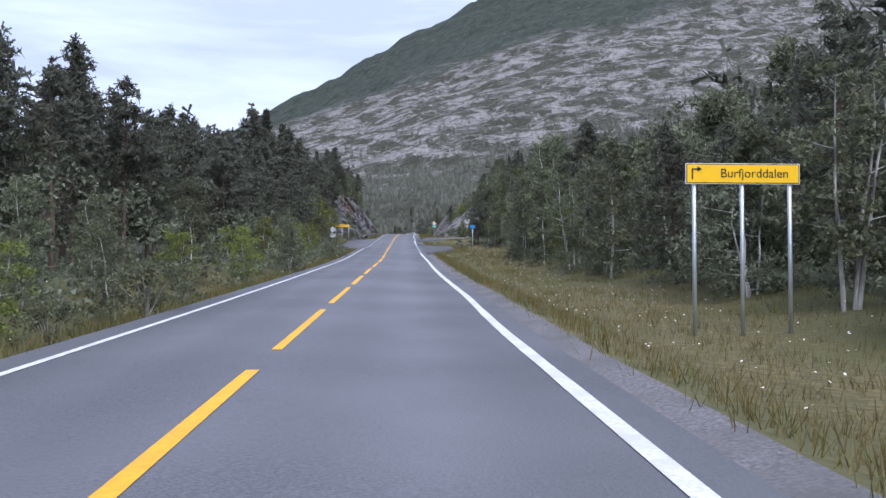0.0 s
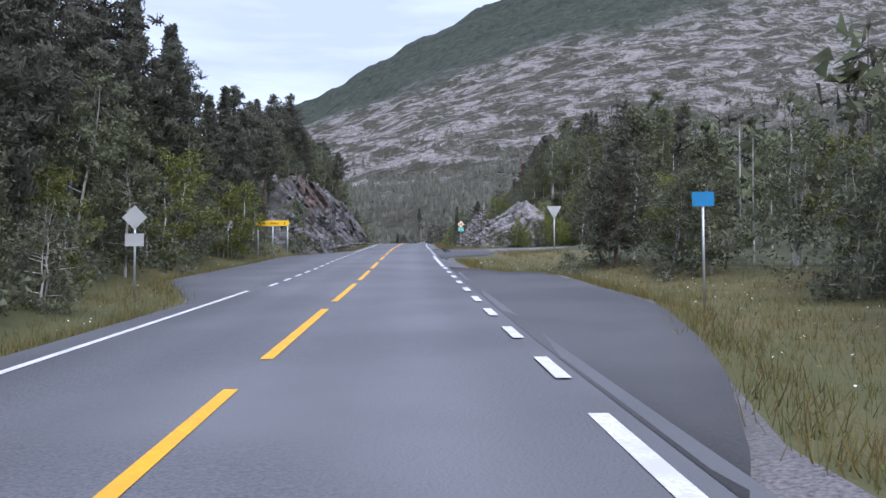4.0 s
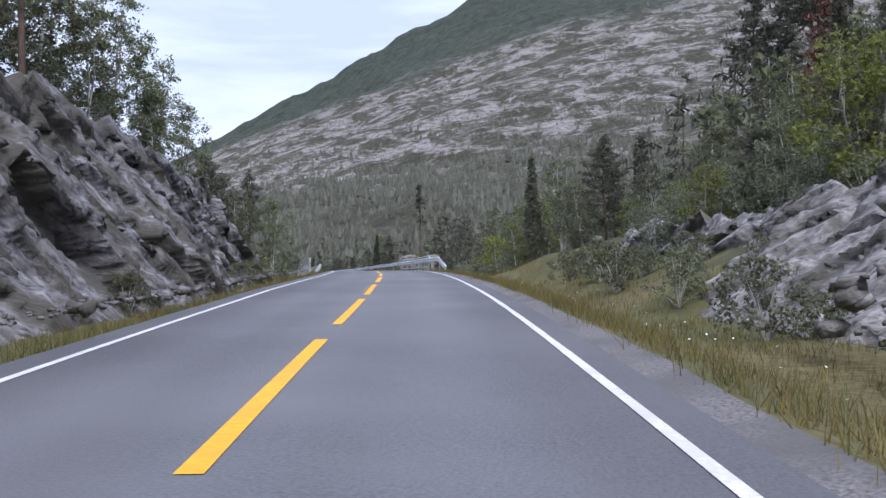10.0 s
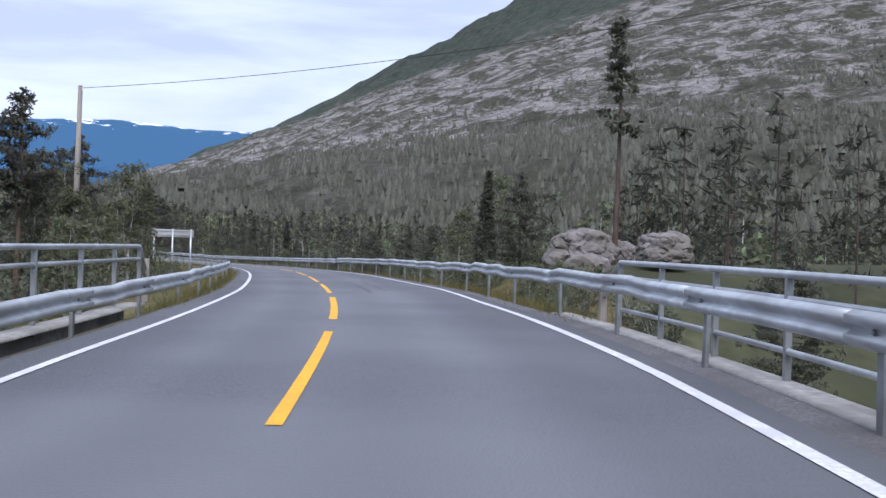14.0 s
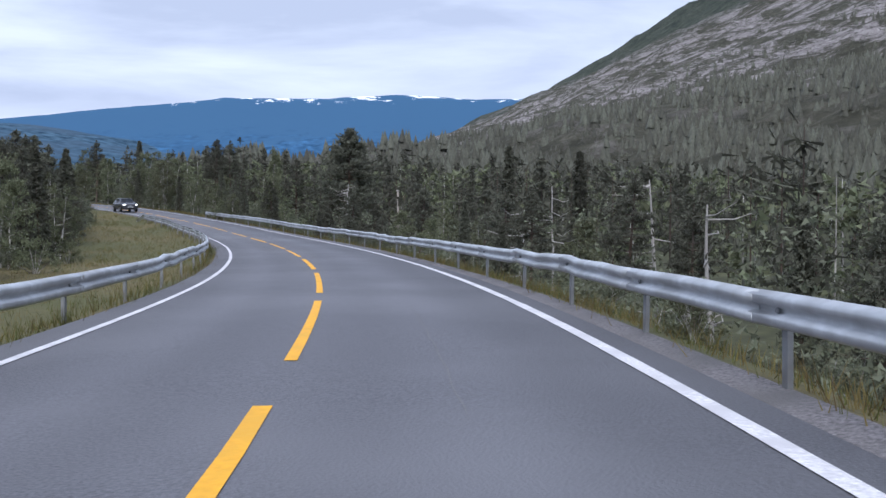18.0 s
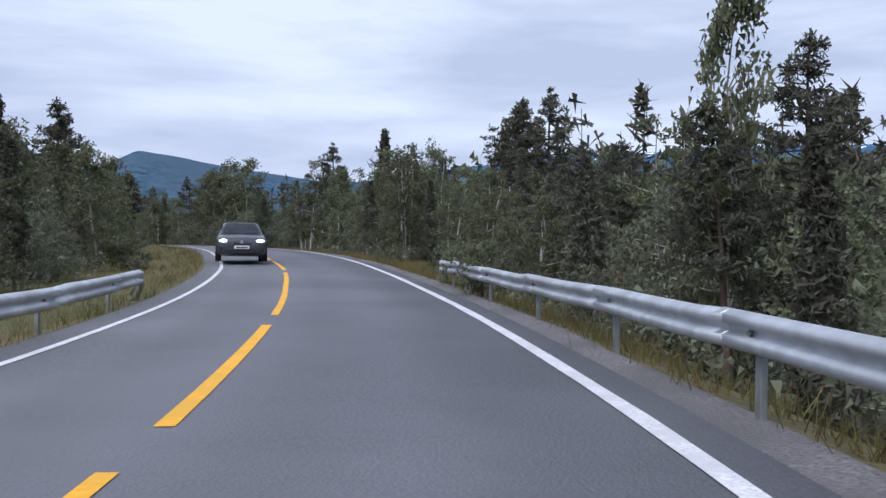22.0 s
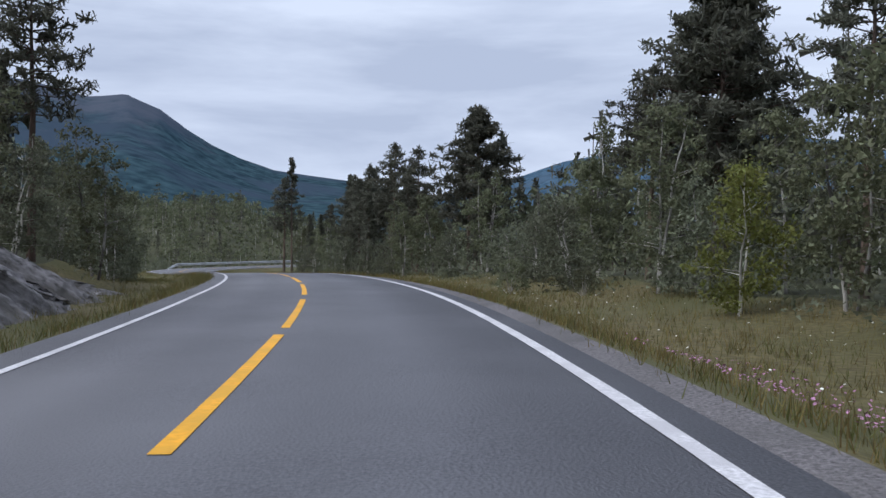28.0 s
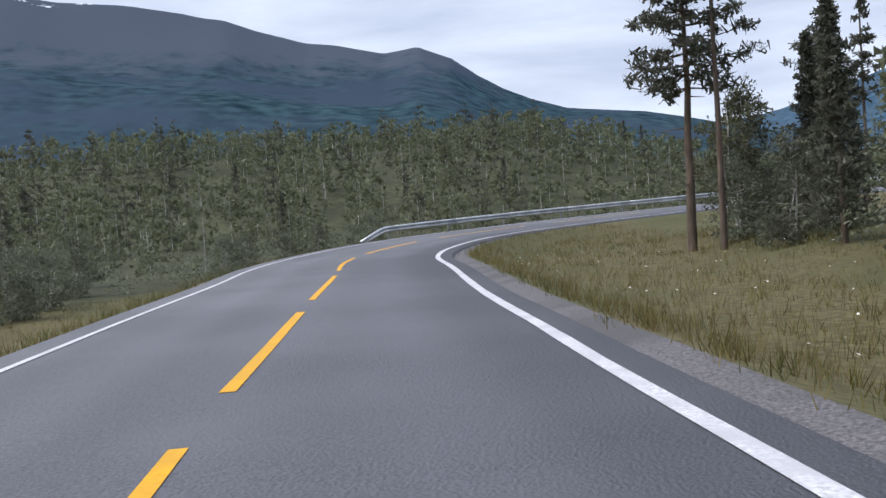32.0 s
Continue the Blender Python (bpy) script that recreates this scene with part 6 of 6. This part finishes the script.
def plate_sign(name, s, l, foot, plates, label, extra=0.0, radius=0.032, top=None):
    """A post with plates of (kind, width, height, middle height, material)."""
    root = thing(name, frame_at(s, l, 0, extra), label, "road sign")
    hi = top or max(z + h / 2 for _, w, h, z, _ in plates)
    post_part(root, 0, 0.04, foot, hi - 0.02, radius)
    for kind, w, h, z, mat in plates:
        out = {"rect": [(-w / 2, -h / 2), (w / 2, -h / 2), (w / 2, h / 2), (-w / 2, h / 2)], "diamond": [(0, -h / 2), (w / 2, 0), (0, h / 2), (-w / 2, 0)], "triangle": [(0, -h / 2), (w / 2, h / 2), (-w / 2, h / 2)]}[kind]
        bm = bmesh.new()
        prism(bm, out, 0.012, pose(0, 0, z))
        part("plate", bm, mat, root)
    return root


e6 = plate_sign("route_sign", 173.6, 6.55, -0.9, [("diamond", 0.74, 0.74, 2.22, SIGN_WHITE), ("rect", 0.56, 0.40, 1.67, SIGN_WHITE)], "yellow priority diamond above a green E 6 plate", 4)
for grow, mat, yy, nm in ((0.345, SIGN_BLACK, -0.008, "diamond_line"), (0.325, SIGN_WHITE, -0.010, "diamond_border"), (0.215, SIGN_ORANGE, -0.013, "diamond_face")):
    bm = bmesh.new()
    prism(bm, [(0, -grow), (grow, 0), (0, grow), (-grow, 0)], 0.008, pose(0, yy, 2.22))
    part(nm, bm, mat, e6)
bm = bmesh.new()
prism(bm, [(-0.262, -0.182), (0.262, -0.182), (0.262, 0.182), (-0.262, 0.182)], 0.008, pose(0, -0.008, 1.67))
part("green_face", bm, SIGN_GREEN, e6)
text_part("E 6", 0.30, SIGN_WHITE, e6, pose(0, -0.016, 1.67) @ UP)

plate_sign("warning_sign", 97.7, -5.8, -0.5, [("diamond", 0.66, 0.66, 1.85, SIGN_BACK), ("rect", 0.5, 0.34, 1.25, SIGN_BACK)], "grey back of a diamond sign with a small plate below", 0)
plate_sign("small_sign", 129.5, -9.4, -0.4, [("rect", 0.5, 0.42, 1.9, SIGN_BACK)], "small pale rectangular sign on a thin grey post", 10)
plate_sign("blue_sign", 94.1, 8.4, -0.5, [("rect", 0.5, 0.34, 2.2, SIGN_BLUE)], "small blue rectangular road sign on a grey post", -8)
give = plate_sign("give_way_sign", 128.0, 10.1, -0.5, [("triangle", 0.86, 0.78, 2.55, SIGN_BACK)], "grey back of a triangular give-way sign on a grey post", -6, 0.038)
bm = bmesh.new()
tube(bm, [(0, 0, -0.4), (0, 0, 1.6), (0.02, 0, 3.3)], [0.05, 0.045, 0.04], 10)
marker = thing("marker_post", frame_at(160, 18.8, 0.35), "leaning pale marker post with a red reflector on top", "marker post")
part("pole", bm, SIGN_BACK, marker, smooth=True).rotation_euler = (0, radians(-4), 0)
bm = bmesh.new()
box(bm, (0.12, 0.06, 0.26), (-0.22, 0, 3.25), None, 0.015)
part("reflector", bm, RED_PLASTIC, marker)
stake = thing("snow_pole", frame_at(164.5, 6.9, -0.4), "thin grey snow-marking pole in the grass", "pole")
post_part(stake, 0, 0, 0, 2.7, 0.025, POLE_WOOD, "pole")

ws = thing("direction_sign", frame_at(300.4, -6.1, 0, 8), "grey back of a wide direction sign on three posts", "road sign")
for x in (-0.85, 0.0, 0.85):
    post_part(ws, x, -0.04, -0.9, 2.02, 0.04)
bm = bmesh.new()
box(bm, (1.95, 0.03, 0.36), (0, 0, 1.80), None, 0.006)
part("board", bm, SIGN_BACK, ws)
for z in (1.70, 1.90):
    bm = bmesh.new()
    box(bm, (1.9, 0.03, 0.03), (0, -0.03, z), None, 0.004)
    part("bracket_rail", bm, STEEL_DULL, ws)


def power_pole(x, y, z0, tall, label):
    root = thing("power_pole", pose(x, y, z0), label, "utility pole", "power poles")
    bm = bmesh.new()
    tube(bm, [(0, 0, -1), (0, 0, tall / 2), (0.03, 0, tall)], [0.14, 0.12, 0.095], 10)
    part("pole", bm, POLE_WOOD, root, smooth=True)
    bm = bmesh.new()
    tube(bm, [(0.10, 0, tall - 0.25), (0.10, 0, tall - 0.05)], 0.04, 8)
    part("insulator", bm, SIGN_WHITE, root)
    return root


power_pole(-32.6, 291.8, 12.6, 8.2, "weathered wooden power pole above the trees")
power_pole(4.7, 280.0, 13.0, 10.6, "weathered wooden power pole on the slope")
cable = bmesh.new()
ends = Vector((-32.5, 291.8, 20.7)), Vector((4.8, 280.0, 23.5))
tube(cable, [ends[0].lerp(ends[1], f) - Vector((0, 0, 3.2 * f * (1 - f))) for f in np.linspace(0, 1, 17)], 0.012, 5)
tagged(part("power_cable", cable, BLACK_PLASTIC, None), "thin dark power cable sagging between two poles", "cable")
stump = thing("wooden_post", pose(-67.3, 392.0, height(-67.3, 392.0)), "weathered wooden post with a small cap among the trees", "post")
post_part(stump, 0, 0, -0.4, 16.2 - height(-67.3, 392.0), 0.075, POLE_WOOD, "pole")
cap = bmesh.new()
box(cap, (0.24, 0.24, 0.10), (0, 0, 16.25 - height(-67.3, 392.0)), None, 0.02)
part("cap", cap, DEAD_WOOD, stump)

def dead_tree(s, l, tall, seed, label, twigs=26, thick=0.10, name="dead_tree"):
    v = side(s, l)
    ob = raw(name, *dead_shape(seed, tall, twigs, thick), DEAD_WOOD, smooth=True)
    ob.matrix_world = pose(v.x, v.y, height(v.x, v.y) - 0.1, 0, 0, seed * 40)
    return tagged(ob, label, "dead tree", "dead trees")


dead_tree(400.0, 10.2, 6.2, 3, "grey dead tree with twisted bare branches", 34, 0.11)
dead_tree(381, 9.5, 3.8, 4, "pale bare dead trunk among the trees", 6, 0.06)
dead_tree(362, 9.0, 4.4, 5, "grey dead tree with short bare twigs", 22)
dead_tree(366, 12.0, 5.4, 7, "pale bare dead trunk among the trees", 8, 0.07)
dead_tree(352, 10.5, 5.0, 8, "grey dead tree with short bare twigs", 18)
dead_tree(330, 10.0, 4.5, 9, "pale bare dead trunk among the trees", 7, 0.06)
dead_tree(345, 8.8, 4.2, 12, "grey dead tree with short bare twigs", 16)
dead_tree(436, -9.0, 1.6, 6, "grey uprooted stump in the undergrowth", 12, 0.15)
dead_tree(590, 12.6, 5.0, 14, "grey dead tree with short bare twigs", 16)


def tall_snag(x, y, tall, top_from, seed, label):
    """A tall thin pine: long pale bare trunk, small narrow crown."""
    rng = np.random.default_rng(seed)
    root = thing("tall_pine", pose(x, y, height(x, y) - 0.1), label, "tree", "pines along the road")
    tr = wander(rng, (0, 0, -0.3), (rng.normal() * 0.15, 0, tall), 9, 0.03)
    c, r, paths = [], [], [(tr, np.linspace(0.13, 0.03, 9))]
    for i in range(46):
        f = rng.uniform(0, 1)
        z = tall * (top_from + (1 - top_from) * f)
        reach = 0.75 * (1.15 - f) * rng.uniform(0.3, 1.1)
        a = i * 2.4
        tip = (math.cos(a) * reach, math.sin(a) * reach, z)
        paths.append((np.array([(0, 0, z + 0.05), tip]), [0.02, 0.006]))
        c.append(tip)
        r.append(0.26)
    raw("trunk", *rods(paths, 6), PINE_BARK, root, smooth=True)
    raw("crown", *leaf_cloud(rng, c, r, 22, 0.15, 0.5, 1.3), NEEDLES, root)
    return root


tall_snag(-9.7, 290.3, 9.7, 0.55, 2, "tall thin pine with a long bare pale trunk")
tall_snag(-281.7, 439.9, 13.4, 0.62, 3, "tall thin pine with a long bare pale trunk")
plant("pine", -283.0, 439.1, 1.15, 1)
tall_snag(-304.1, 452.3, 12.5, 0.45, 4, "tall thin pine with a narrow crown")
log = bmesh.new()
lg = [side(438, -8.2, -0.2), side(440.5, -8.4, -0.15), side(444, -8.1, -0.3)]
tube(log, lg, [0.11, 0.10, 0.07], 8)
tagged(part("fallen_log", log, DEAD_WOOD, None, smooth=True), "pale fallen log in the undergrowth", "log")


# ---------------------------------------------------------------- oncoming car, standing in its lane
def hatchback(m):
    car = thing("hatchback_car", m, "dark grey hatchback car with lit headlamps", "car")
    # lower body: sections from nose to tail, each a half width and the heights of sill, waist and deck
    bm = bmesh.new()
    secs = []
    for y, w, sill, waist, deck in ((-2.12, 0.62, 0.34, 0.58, 0.66), (-2.06, 0.78, 0.24, 0.62, 0.76), (-1.85, 0.86, 0.22, 0.68, 0.84), (-1.30, 0.875, 0.22, 0.74, 0.93), (-0.85, 0.88, 0.22, 0.78, 0.99), (0.4, 0.88, 0.22, 0.82, 1.0), (1.5, 0.87, 0.22, 0.84, 1.02), (1.95, 0.82, 0.26, 0.82, 1.0), (2.06, 0.70, 0.36, 0.74, 0.92)):
        ring = [(-w * 0.9, sill), (-w, (sill + waist) / 2), (-w * 0.99, waist), (-w * 0.90, deck - 0.03), (-w * 0.6, deck), (0, deck + 0.02)]
        ring += [(-x, z) for x, z in ring[-2::-1]]
        secs.append([bm.verts.new((x, y, z)) for x, z in ring])
    for a, b in zip(secs, secs[1:]):
        for k in range(len(a)):
            bm.faces.new((a[k], b[k], b[(k + 1) % len(a)], a[(k + 1) % len(a)]))
    bm.faces.new(secs[0])
    bm.faces.new(secs[-1][::-1])
    bmesh.ops.recalc_face_normals(bm, faces=bm.faces)
    part("body", bm, CAR_PAINT, car, smooth=True)
    # cabin: pillars and roof as one shell
    bm = bmesh.new()
    low = [bm.verts.new(p) for p in ((-0.76, -1.02, 0.96), (0.76, -1.02, 0.96), (0.80, 0.3, 1.0), (0.74, 1.78, 1.0), (-0.74, 1.78, 1.0), (-0.80, 0.3, 1.0))]
    top = [bm.verts.new(p) for p in ((-0.53, -0.22, 1.42), (0.53, -0.22, 1.42), (0.58, 0.45, 1.48), (0.52, 1.42, 1.41), (-0.52, 1.42, 1.41), (-0.58, 0.45, 1.48))]
    for k in range(6):
        bm.faces.new((low[k], low[(k + 1) % 6], top[(k + 1) % 6], top[k]))
    bm.faces.new(top)
    bmesh.ops.recalc_face_normals(bm, faces=bm.faces)
    bmesh.ops.bevel(bm, geom=list(bm.edges), offset=0.05, segments=3, affect="EDGES")
    part("cabin", bm, CAR_PAINT, car, smooth=True)
    bm = bmesh.new()
    bm.faces.new([bm.verts.new(p) for p in ((-0.68, -1.000, 1.005), (0.68, -1.000, 1.005), (0.50, -0.325, 1.385), (-0.50, -0.325, 1.385))])
    bmesh.ops.solidify(bm, geom=list(bm.faces), thickness=0.02)
    part("windscreen", bm, CAR_GLASS, car, "dark sloping windscreen")

    def slab(name, size, where, mat, tilt=0.0, label="", parent=None, bev=0.012):
        b = bmesh.new()
        box(b, size, (0, 0, 0), None, bev)
        p = part(name, b, mat, parent or car, label)
        p.matrix_basis = pose(*where, tilt, 0, 0)
        return p

    slab("grille", (0.62, 0.04, 0.09), (0, -2.115, 0.62), BLACK_PLASTIC)
    slab("grille_bar", (0.60, 0.02, 0.015), (0, -2.14, 0.62), RIM_METAL)
    slab("lower_grille", (1.2, 0.05, 0.13), (0, -2.10, 0.34), BLACK_PLASTIC)
    slab("number_plate", (0.50, 0.02, 0.11), (0, -2.14, 0.475), PLATE_WHITE)
    slab("plate_bar", (0.40, 0.006, 0.05), (0, -2.153, 0.475), BLACK_PLASTIC, bev=0.001)
    b = bmesh.new()
    tube(b, [(0, -2.07, 0.65), (0, -2.155, 0.65)], 0.06, 14)
    part("badge", b, RIM_METAL, car, "round silver badge")
    for sx in (-1, 1):
        b = bmesh.new()
        bmesh.ops.create_icosphere(b, subdivisions=3, radius=1)
        for v in b.verts:
            v.co = Vector((v.co.x * 0.17, v.co.y * 0.11, v.co.z * 0.085))
        h = part("headlamp", b, HEADLAMP, car, "lit white headlamp", smooth=True)
        h.matrix_basis = pose(sx * 0.61, -2.00, 0.68, 0, 0, sx * 16)
        slab("fog_lamp_recess", (0.26, 0.03, 0.10), (sx * 0.60, -2.09, 0.44), BLACK_PLASTIC)
        slab("door_mirror", (0.20, 0.12, 0.13), (sx * 0.98, -0.62, 1.02), CAR_PAINT)
        slab("side_window", (0.03, 1.35, 0.30), (sx * 0.70, 0.28, 1.20), CAR_GLASS, 0, "dark side window")
        for y in (-1.28, 1.30):
            b = bmesh.new()
            tube(b, [(-0.10, 0, 0), (0.10, 0, 0)], 0.315, 22)
            w = part("wheel", b, RUBBER, car)
            w.matrix_basis = pose(sx * 0.79, y, 0.315)
            b = bmesh.new()
            tube(b, [(-0.105, 0, 0), (0.105, 0, 0)], 0.21, 16)
            part("rim", b, RIM_METAL, w)
    return car


hatchback(frame_at(433.0, -1.2, 0.045, 0))

# ---------------------------------------------------------------- grass and flowers of the verges
def blades(name, places, mat, tall, label, seed, wide=0.0075, n=7):
    rng = np.random.default_rng(seed)
    p = np.repeat(np.asarray(places), n, 0)
    m = len(p)
    p = p + np.column_stack([rng.normal(size=(m, 2)) * 0.13, np.zeros(m)])
    h = tall * rng.uniform(0.45, 1.25, m)
    a = rng.uniform(0, 6.28, m)
    dx, dy = np.cos(a) * wide, np.sin(a) * wide
    bend = rng.normal(size=(m, 2)) * 0.42
    v = np.empty((m, 3, 3))
    v[:, 0] = p + np.column_stack([-dx, -dy, -0.05 * np.ones(m)])
    v[:, 1] = p + np.column_stack([dx, dy, -0.05 * np.ones(m)])
    v[:, 2] = p + np.column_stack([bend[:, 0] * h, bend[:, 1] * h, h])
    ob = raw(name, v.reshape(-1, 3), np.arange(m * 3).reshape(m, 3), mat)
    return tagged(ob, label, "grass", kind="stuff")


rngg = np.random.default_rng(33)


def verge_places(n, right, lo=0.12, power=1.4, s0=-6, s1=640, wide=None):
    s = rngg.uniform(s0, s1, n)
    e = right_edge(s) if right else left_edge(s)
    w = np.interp(s, *zip(*(RIGHT_VERGE if right else LEFT_VERGE))) + 2.0 if wide is None else wide
    l = e + lo + w * rngg.uniform(0, 1, n) ** power
    if right:
        blocked = (s > 122) & (s < 152.5) & (l < 7.2) & (l < 3.4 + 1.05 * np.minimum(s - 121, 153.5 - s))
        mid, halfw = side_road(l)
        blocked |= (np.abs(s - mid) < halfw) & (l > 5)
        blocked |= ((s > 466) & (s < 491) & (l < 11)) | ((s >= 491) & (s < 497) & (l < 4.7))
        blocked |= (s > 153) & (s < 210) & (l > 7.0) & (rngg.uniform(0, 1, n) < 0.4)
        blocked |= (s > 249) & (s < 271)
        blocked |= (s > 293) & (s < 424) & (rngg.uniform(0, 1, n) < 0.5)
    else:
        blocked = (s > 146) & (s < 236) & (l > 6.2)
        blocked |= (s > 251) & (s < 272)
    s, l = s[~blocked], l[~blocked] * (1 if right else -1)
    P = np.array([np.interp(s, S_SAMPLES, P_SAMPLES[:, k]) for k in range(2)])
    D = np.array([np.interp(s, S_SAMPLES, D_SAMPLES[:, k]) for k in range(2)])
    xy = np.column_stack([P[0] + D[1] * l, P[1] - D[0] * l])
    return np.column_stack([xy, ground(xy)])


R1, L1 = verge_places(36000, True), verge_places(18000, False)
half = rngg.uniform(0, 1, len(R1)) < 0.62
blades("dry_grass", R1[half], GRASS, 0.26, "tall dry yellowish verge grass", 1)
blades("green_grass", R1[~half], GRASS_GREEN, 0.22, "green verge grass", 2)
half = rngg.uniform(0, 1, len(L1)) < 0.45
blades("dry_grass", L1[half], GRASS, 0.24, "tall dry verge grass on the far side", 3)
blades("green_grass", L1[~half], GRASS_GREEN, 0.22, "green verge grass on the far side", 4)


def flowers(name, places, mat, size, tall, label, seed):
    rng = np.random.default_rng(seed)
    n = len(places)
    c = places + np.column_stack([np.zeros((n, 2)), tall * rng.uniform(0.7, 1.2, n)])
    k = 6
    V, F = np.empty((n, k, 3)), np.arange(n * k).reshape(n, k)
    t = rng.normal(size=(n, 2)) * 0.35
    for j in range(k):
        a = 2 * math.pi * j / k
        V[:, j, 0] = c[:, 0] + math.cos(a) * size
        V[:, j, 1] = c[:, 1] + math.sin(a) * size
        V[:, j, 2] = c[:, 2] + size * (t[:, 0] * math.cos(a) + t[:, 1] * math.sin(a))
    ob = raw(name, V.reshape(-1, 3), F, mat)
    return tagged(ob, label, "flowers", kind="stuff")


W1 = np.concatenate([verge_places(1500, True, 0.9, 1.3, -4, 125), verge_places(260, True, 0.8, 1.0, 150, 240), verge_places(300, False, 0.7, 1.2, -4, 140), verge_places(700, True, 0.9, 1.0, 500, 620), verge_places(150, True, 0.5, 1.0, 240, 420)])
flowers("white_flowers", W1, FLOWER_WHITE, 0.019, 0.27, "small white wild flowers in the verge grass", 5)
flowers("pink_flowers", verge_places(1800, True, 0.5, 1.0, 496, 522, 1.8), FLOWER_PINK, 0.017, 0.18, "pink wild flowers in the verge", 6)
for k in range(18):
    plant_at("shrub", rk.uniform(276, 293), rk.uniform(6.4, 9.4), rk.uniform(0.7, 1.3))
for s, l, tall in ((155, 9.4, 1.5), (157.5, 10.6, 1.9), (158, 9.0, 1.4), (160, 11.5, 1.7), (163, 7.4, 0.9), (167, 7.8, 1.2), (180, 7.4, 1.0), (186, 7.6, 1.4), (191, 7.2, 1.2), (197, 7.3, 1.4), (203, 7.5, 1.3), (209, 7.4, 1.6), (214, 8, 1.5), (219, 7.8, 1.4), (166, -6.0, 1.5), (169, -6.2, 1.3), (176, -5.9, 0.9), (183, -6, 0.8), (196, -6.1, 1.0), (205, -6.0, 1.1), (214, -6.0, 1.3), (222, -6.0, 1.2), (228, -6.2, 1.4), (152, -6.2, 1.2), (148, -6.4, 1.5)):
    plant_at("shrub", s, l, tall)
leafy_rng = random.Random(61)
for k in range(46):
    s, l = leafy_rng.uniform(164, 200), leafy_rng.uniform(14.2, 25)
    if s < float(side_road(l)[0] + side_road(l)[1]) + 2.5:
        continue
    kind = leafy_rng.choice(("willow", "bright", "birch", "willow"))
    plant_at(kind, s, l, leafy_rng.uniform(4.2, 6.2) if kind == "birch" else leafy_rng.uniform(2.4, 4.2))
for k in range(52):
    s, l = leafy_rng.uniform(203, 243), leafy_rng.uniform(12.6, 25)
    if s > 232 and l > 21.5:
        continue
    kind = leafy_rng.choice(("willow", "birch", "shrub", "willow", "bright"))
    plant_at(kind, s, l, {"birch": leafy_rng.uniform(3.8, 5.6), "shrub": leafy_rng.uniform(1.2, 2.0)}.get(kind, leafy_rng.uniform(2.0, 3.6)))
mound = random.Random(23)
for k in range(42):
    l = mound.uniform(10.5, 24)
    s = float(side_road(l)[0] + side_road(l)[1]) + mound.uniform(1.8, 6.5)
    plant_at("bright", s, l, mound.uniform(1.5, 3.2), None, 4.0)
for s, l, tall in ((160, 13.6, 3.0), (164, 13.0, 2.8), (178, 12.6, 2.2), (188, 12.2, 2.4), (197, 12.0, 2.4), (206, 11.5, 2.2), (215, 10.2, 2.8)):
    v = side(s, l)
    plant("willow", v.x, v.y, tall / 5.0)
for k in range(70):
    right = k % 2 == 0
    s = rk.uniform(0, 620)
    l = (right_edge(s) + np.interp(s, *zip(*RIGHT_VERGE)) - rk.uniform(0.0, 1.2)) if right else -(left_edge(s) + np.interp(s, *zip(*LEFT_VERGE)) - rk.uniform(0.0, 1.0))
    if (right and (112 < s < 224 or 476 < s < 502 or 244 < s < 276)) or (not right and (144 < s < 276)):
        continue
    plant_at("shrub", s, l, rk.uniform(0.5, 1.3))
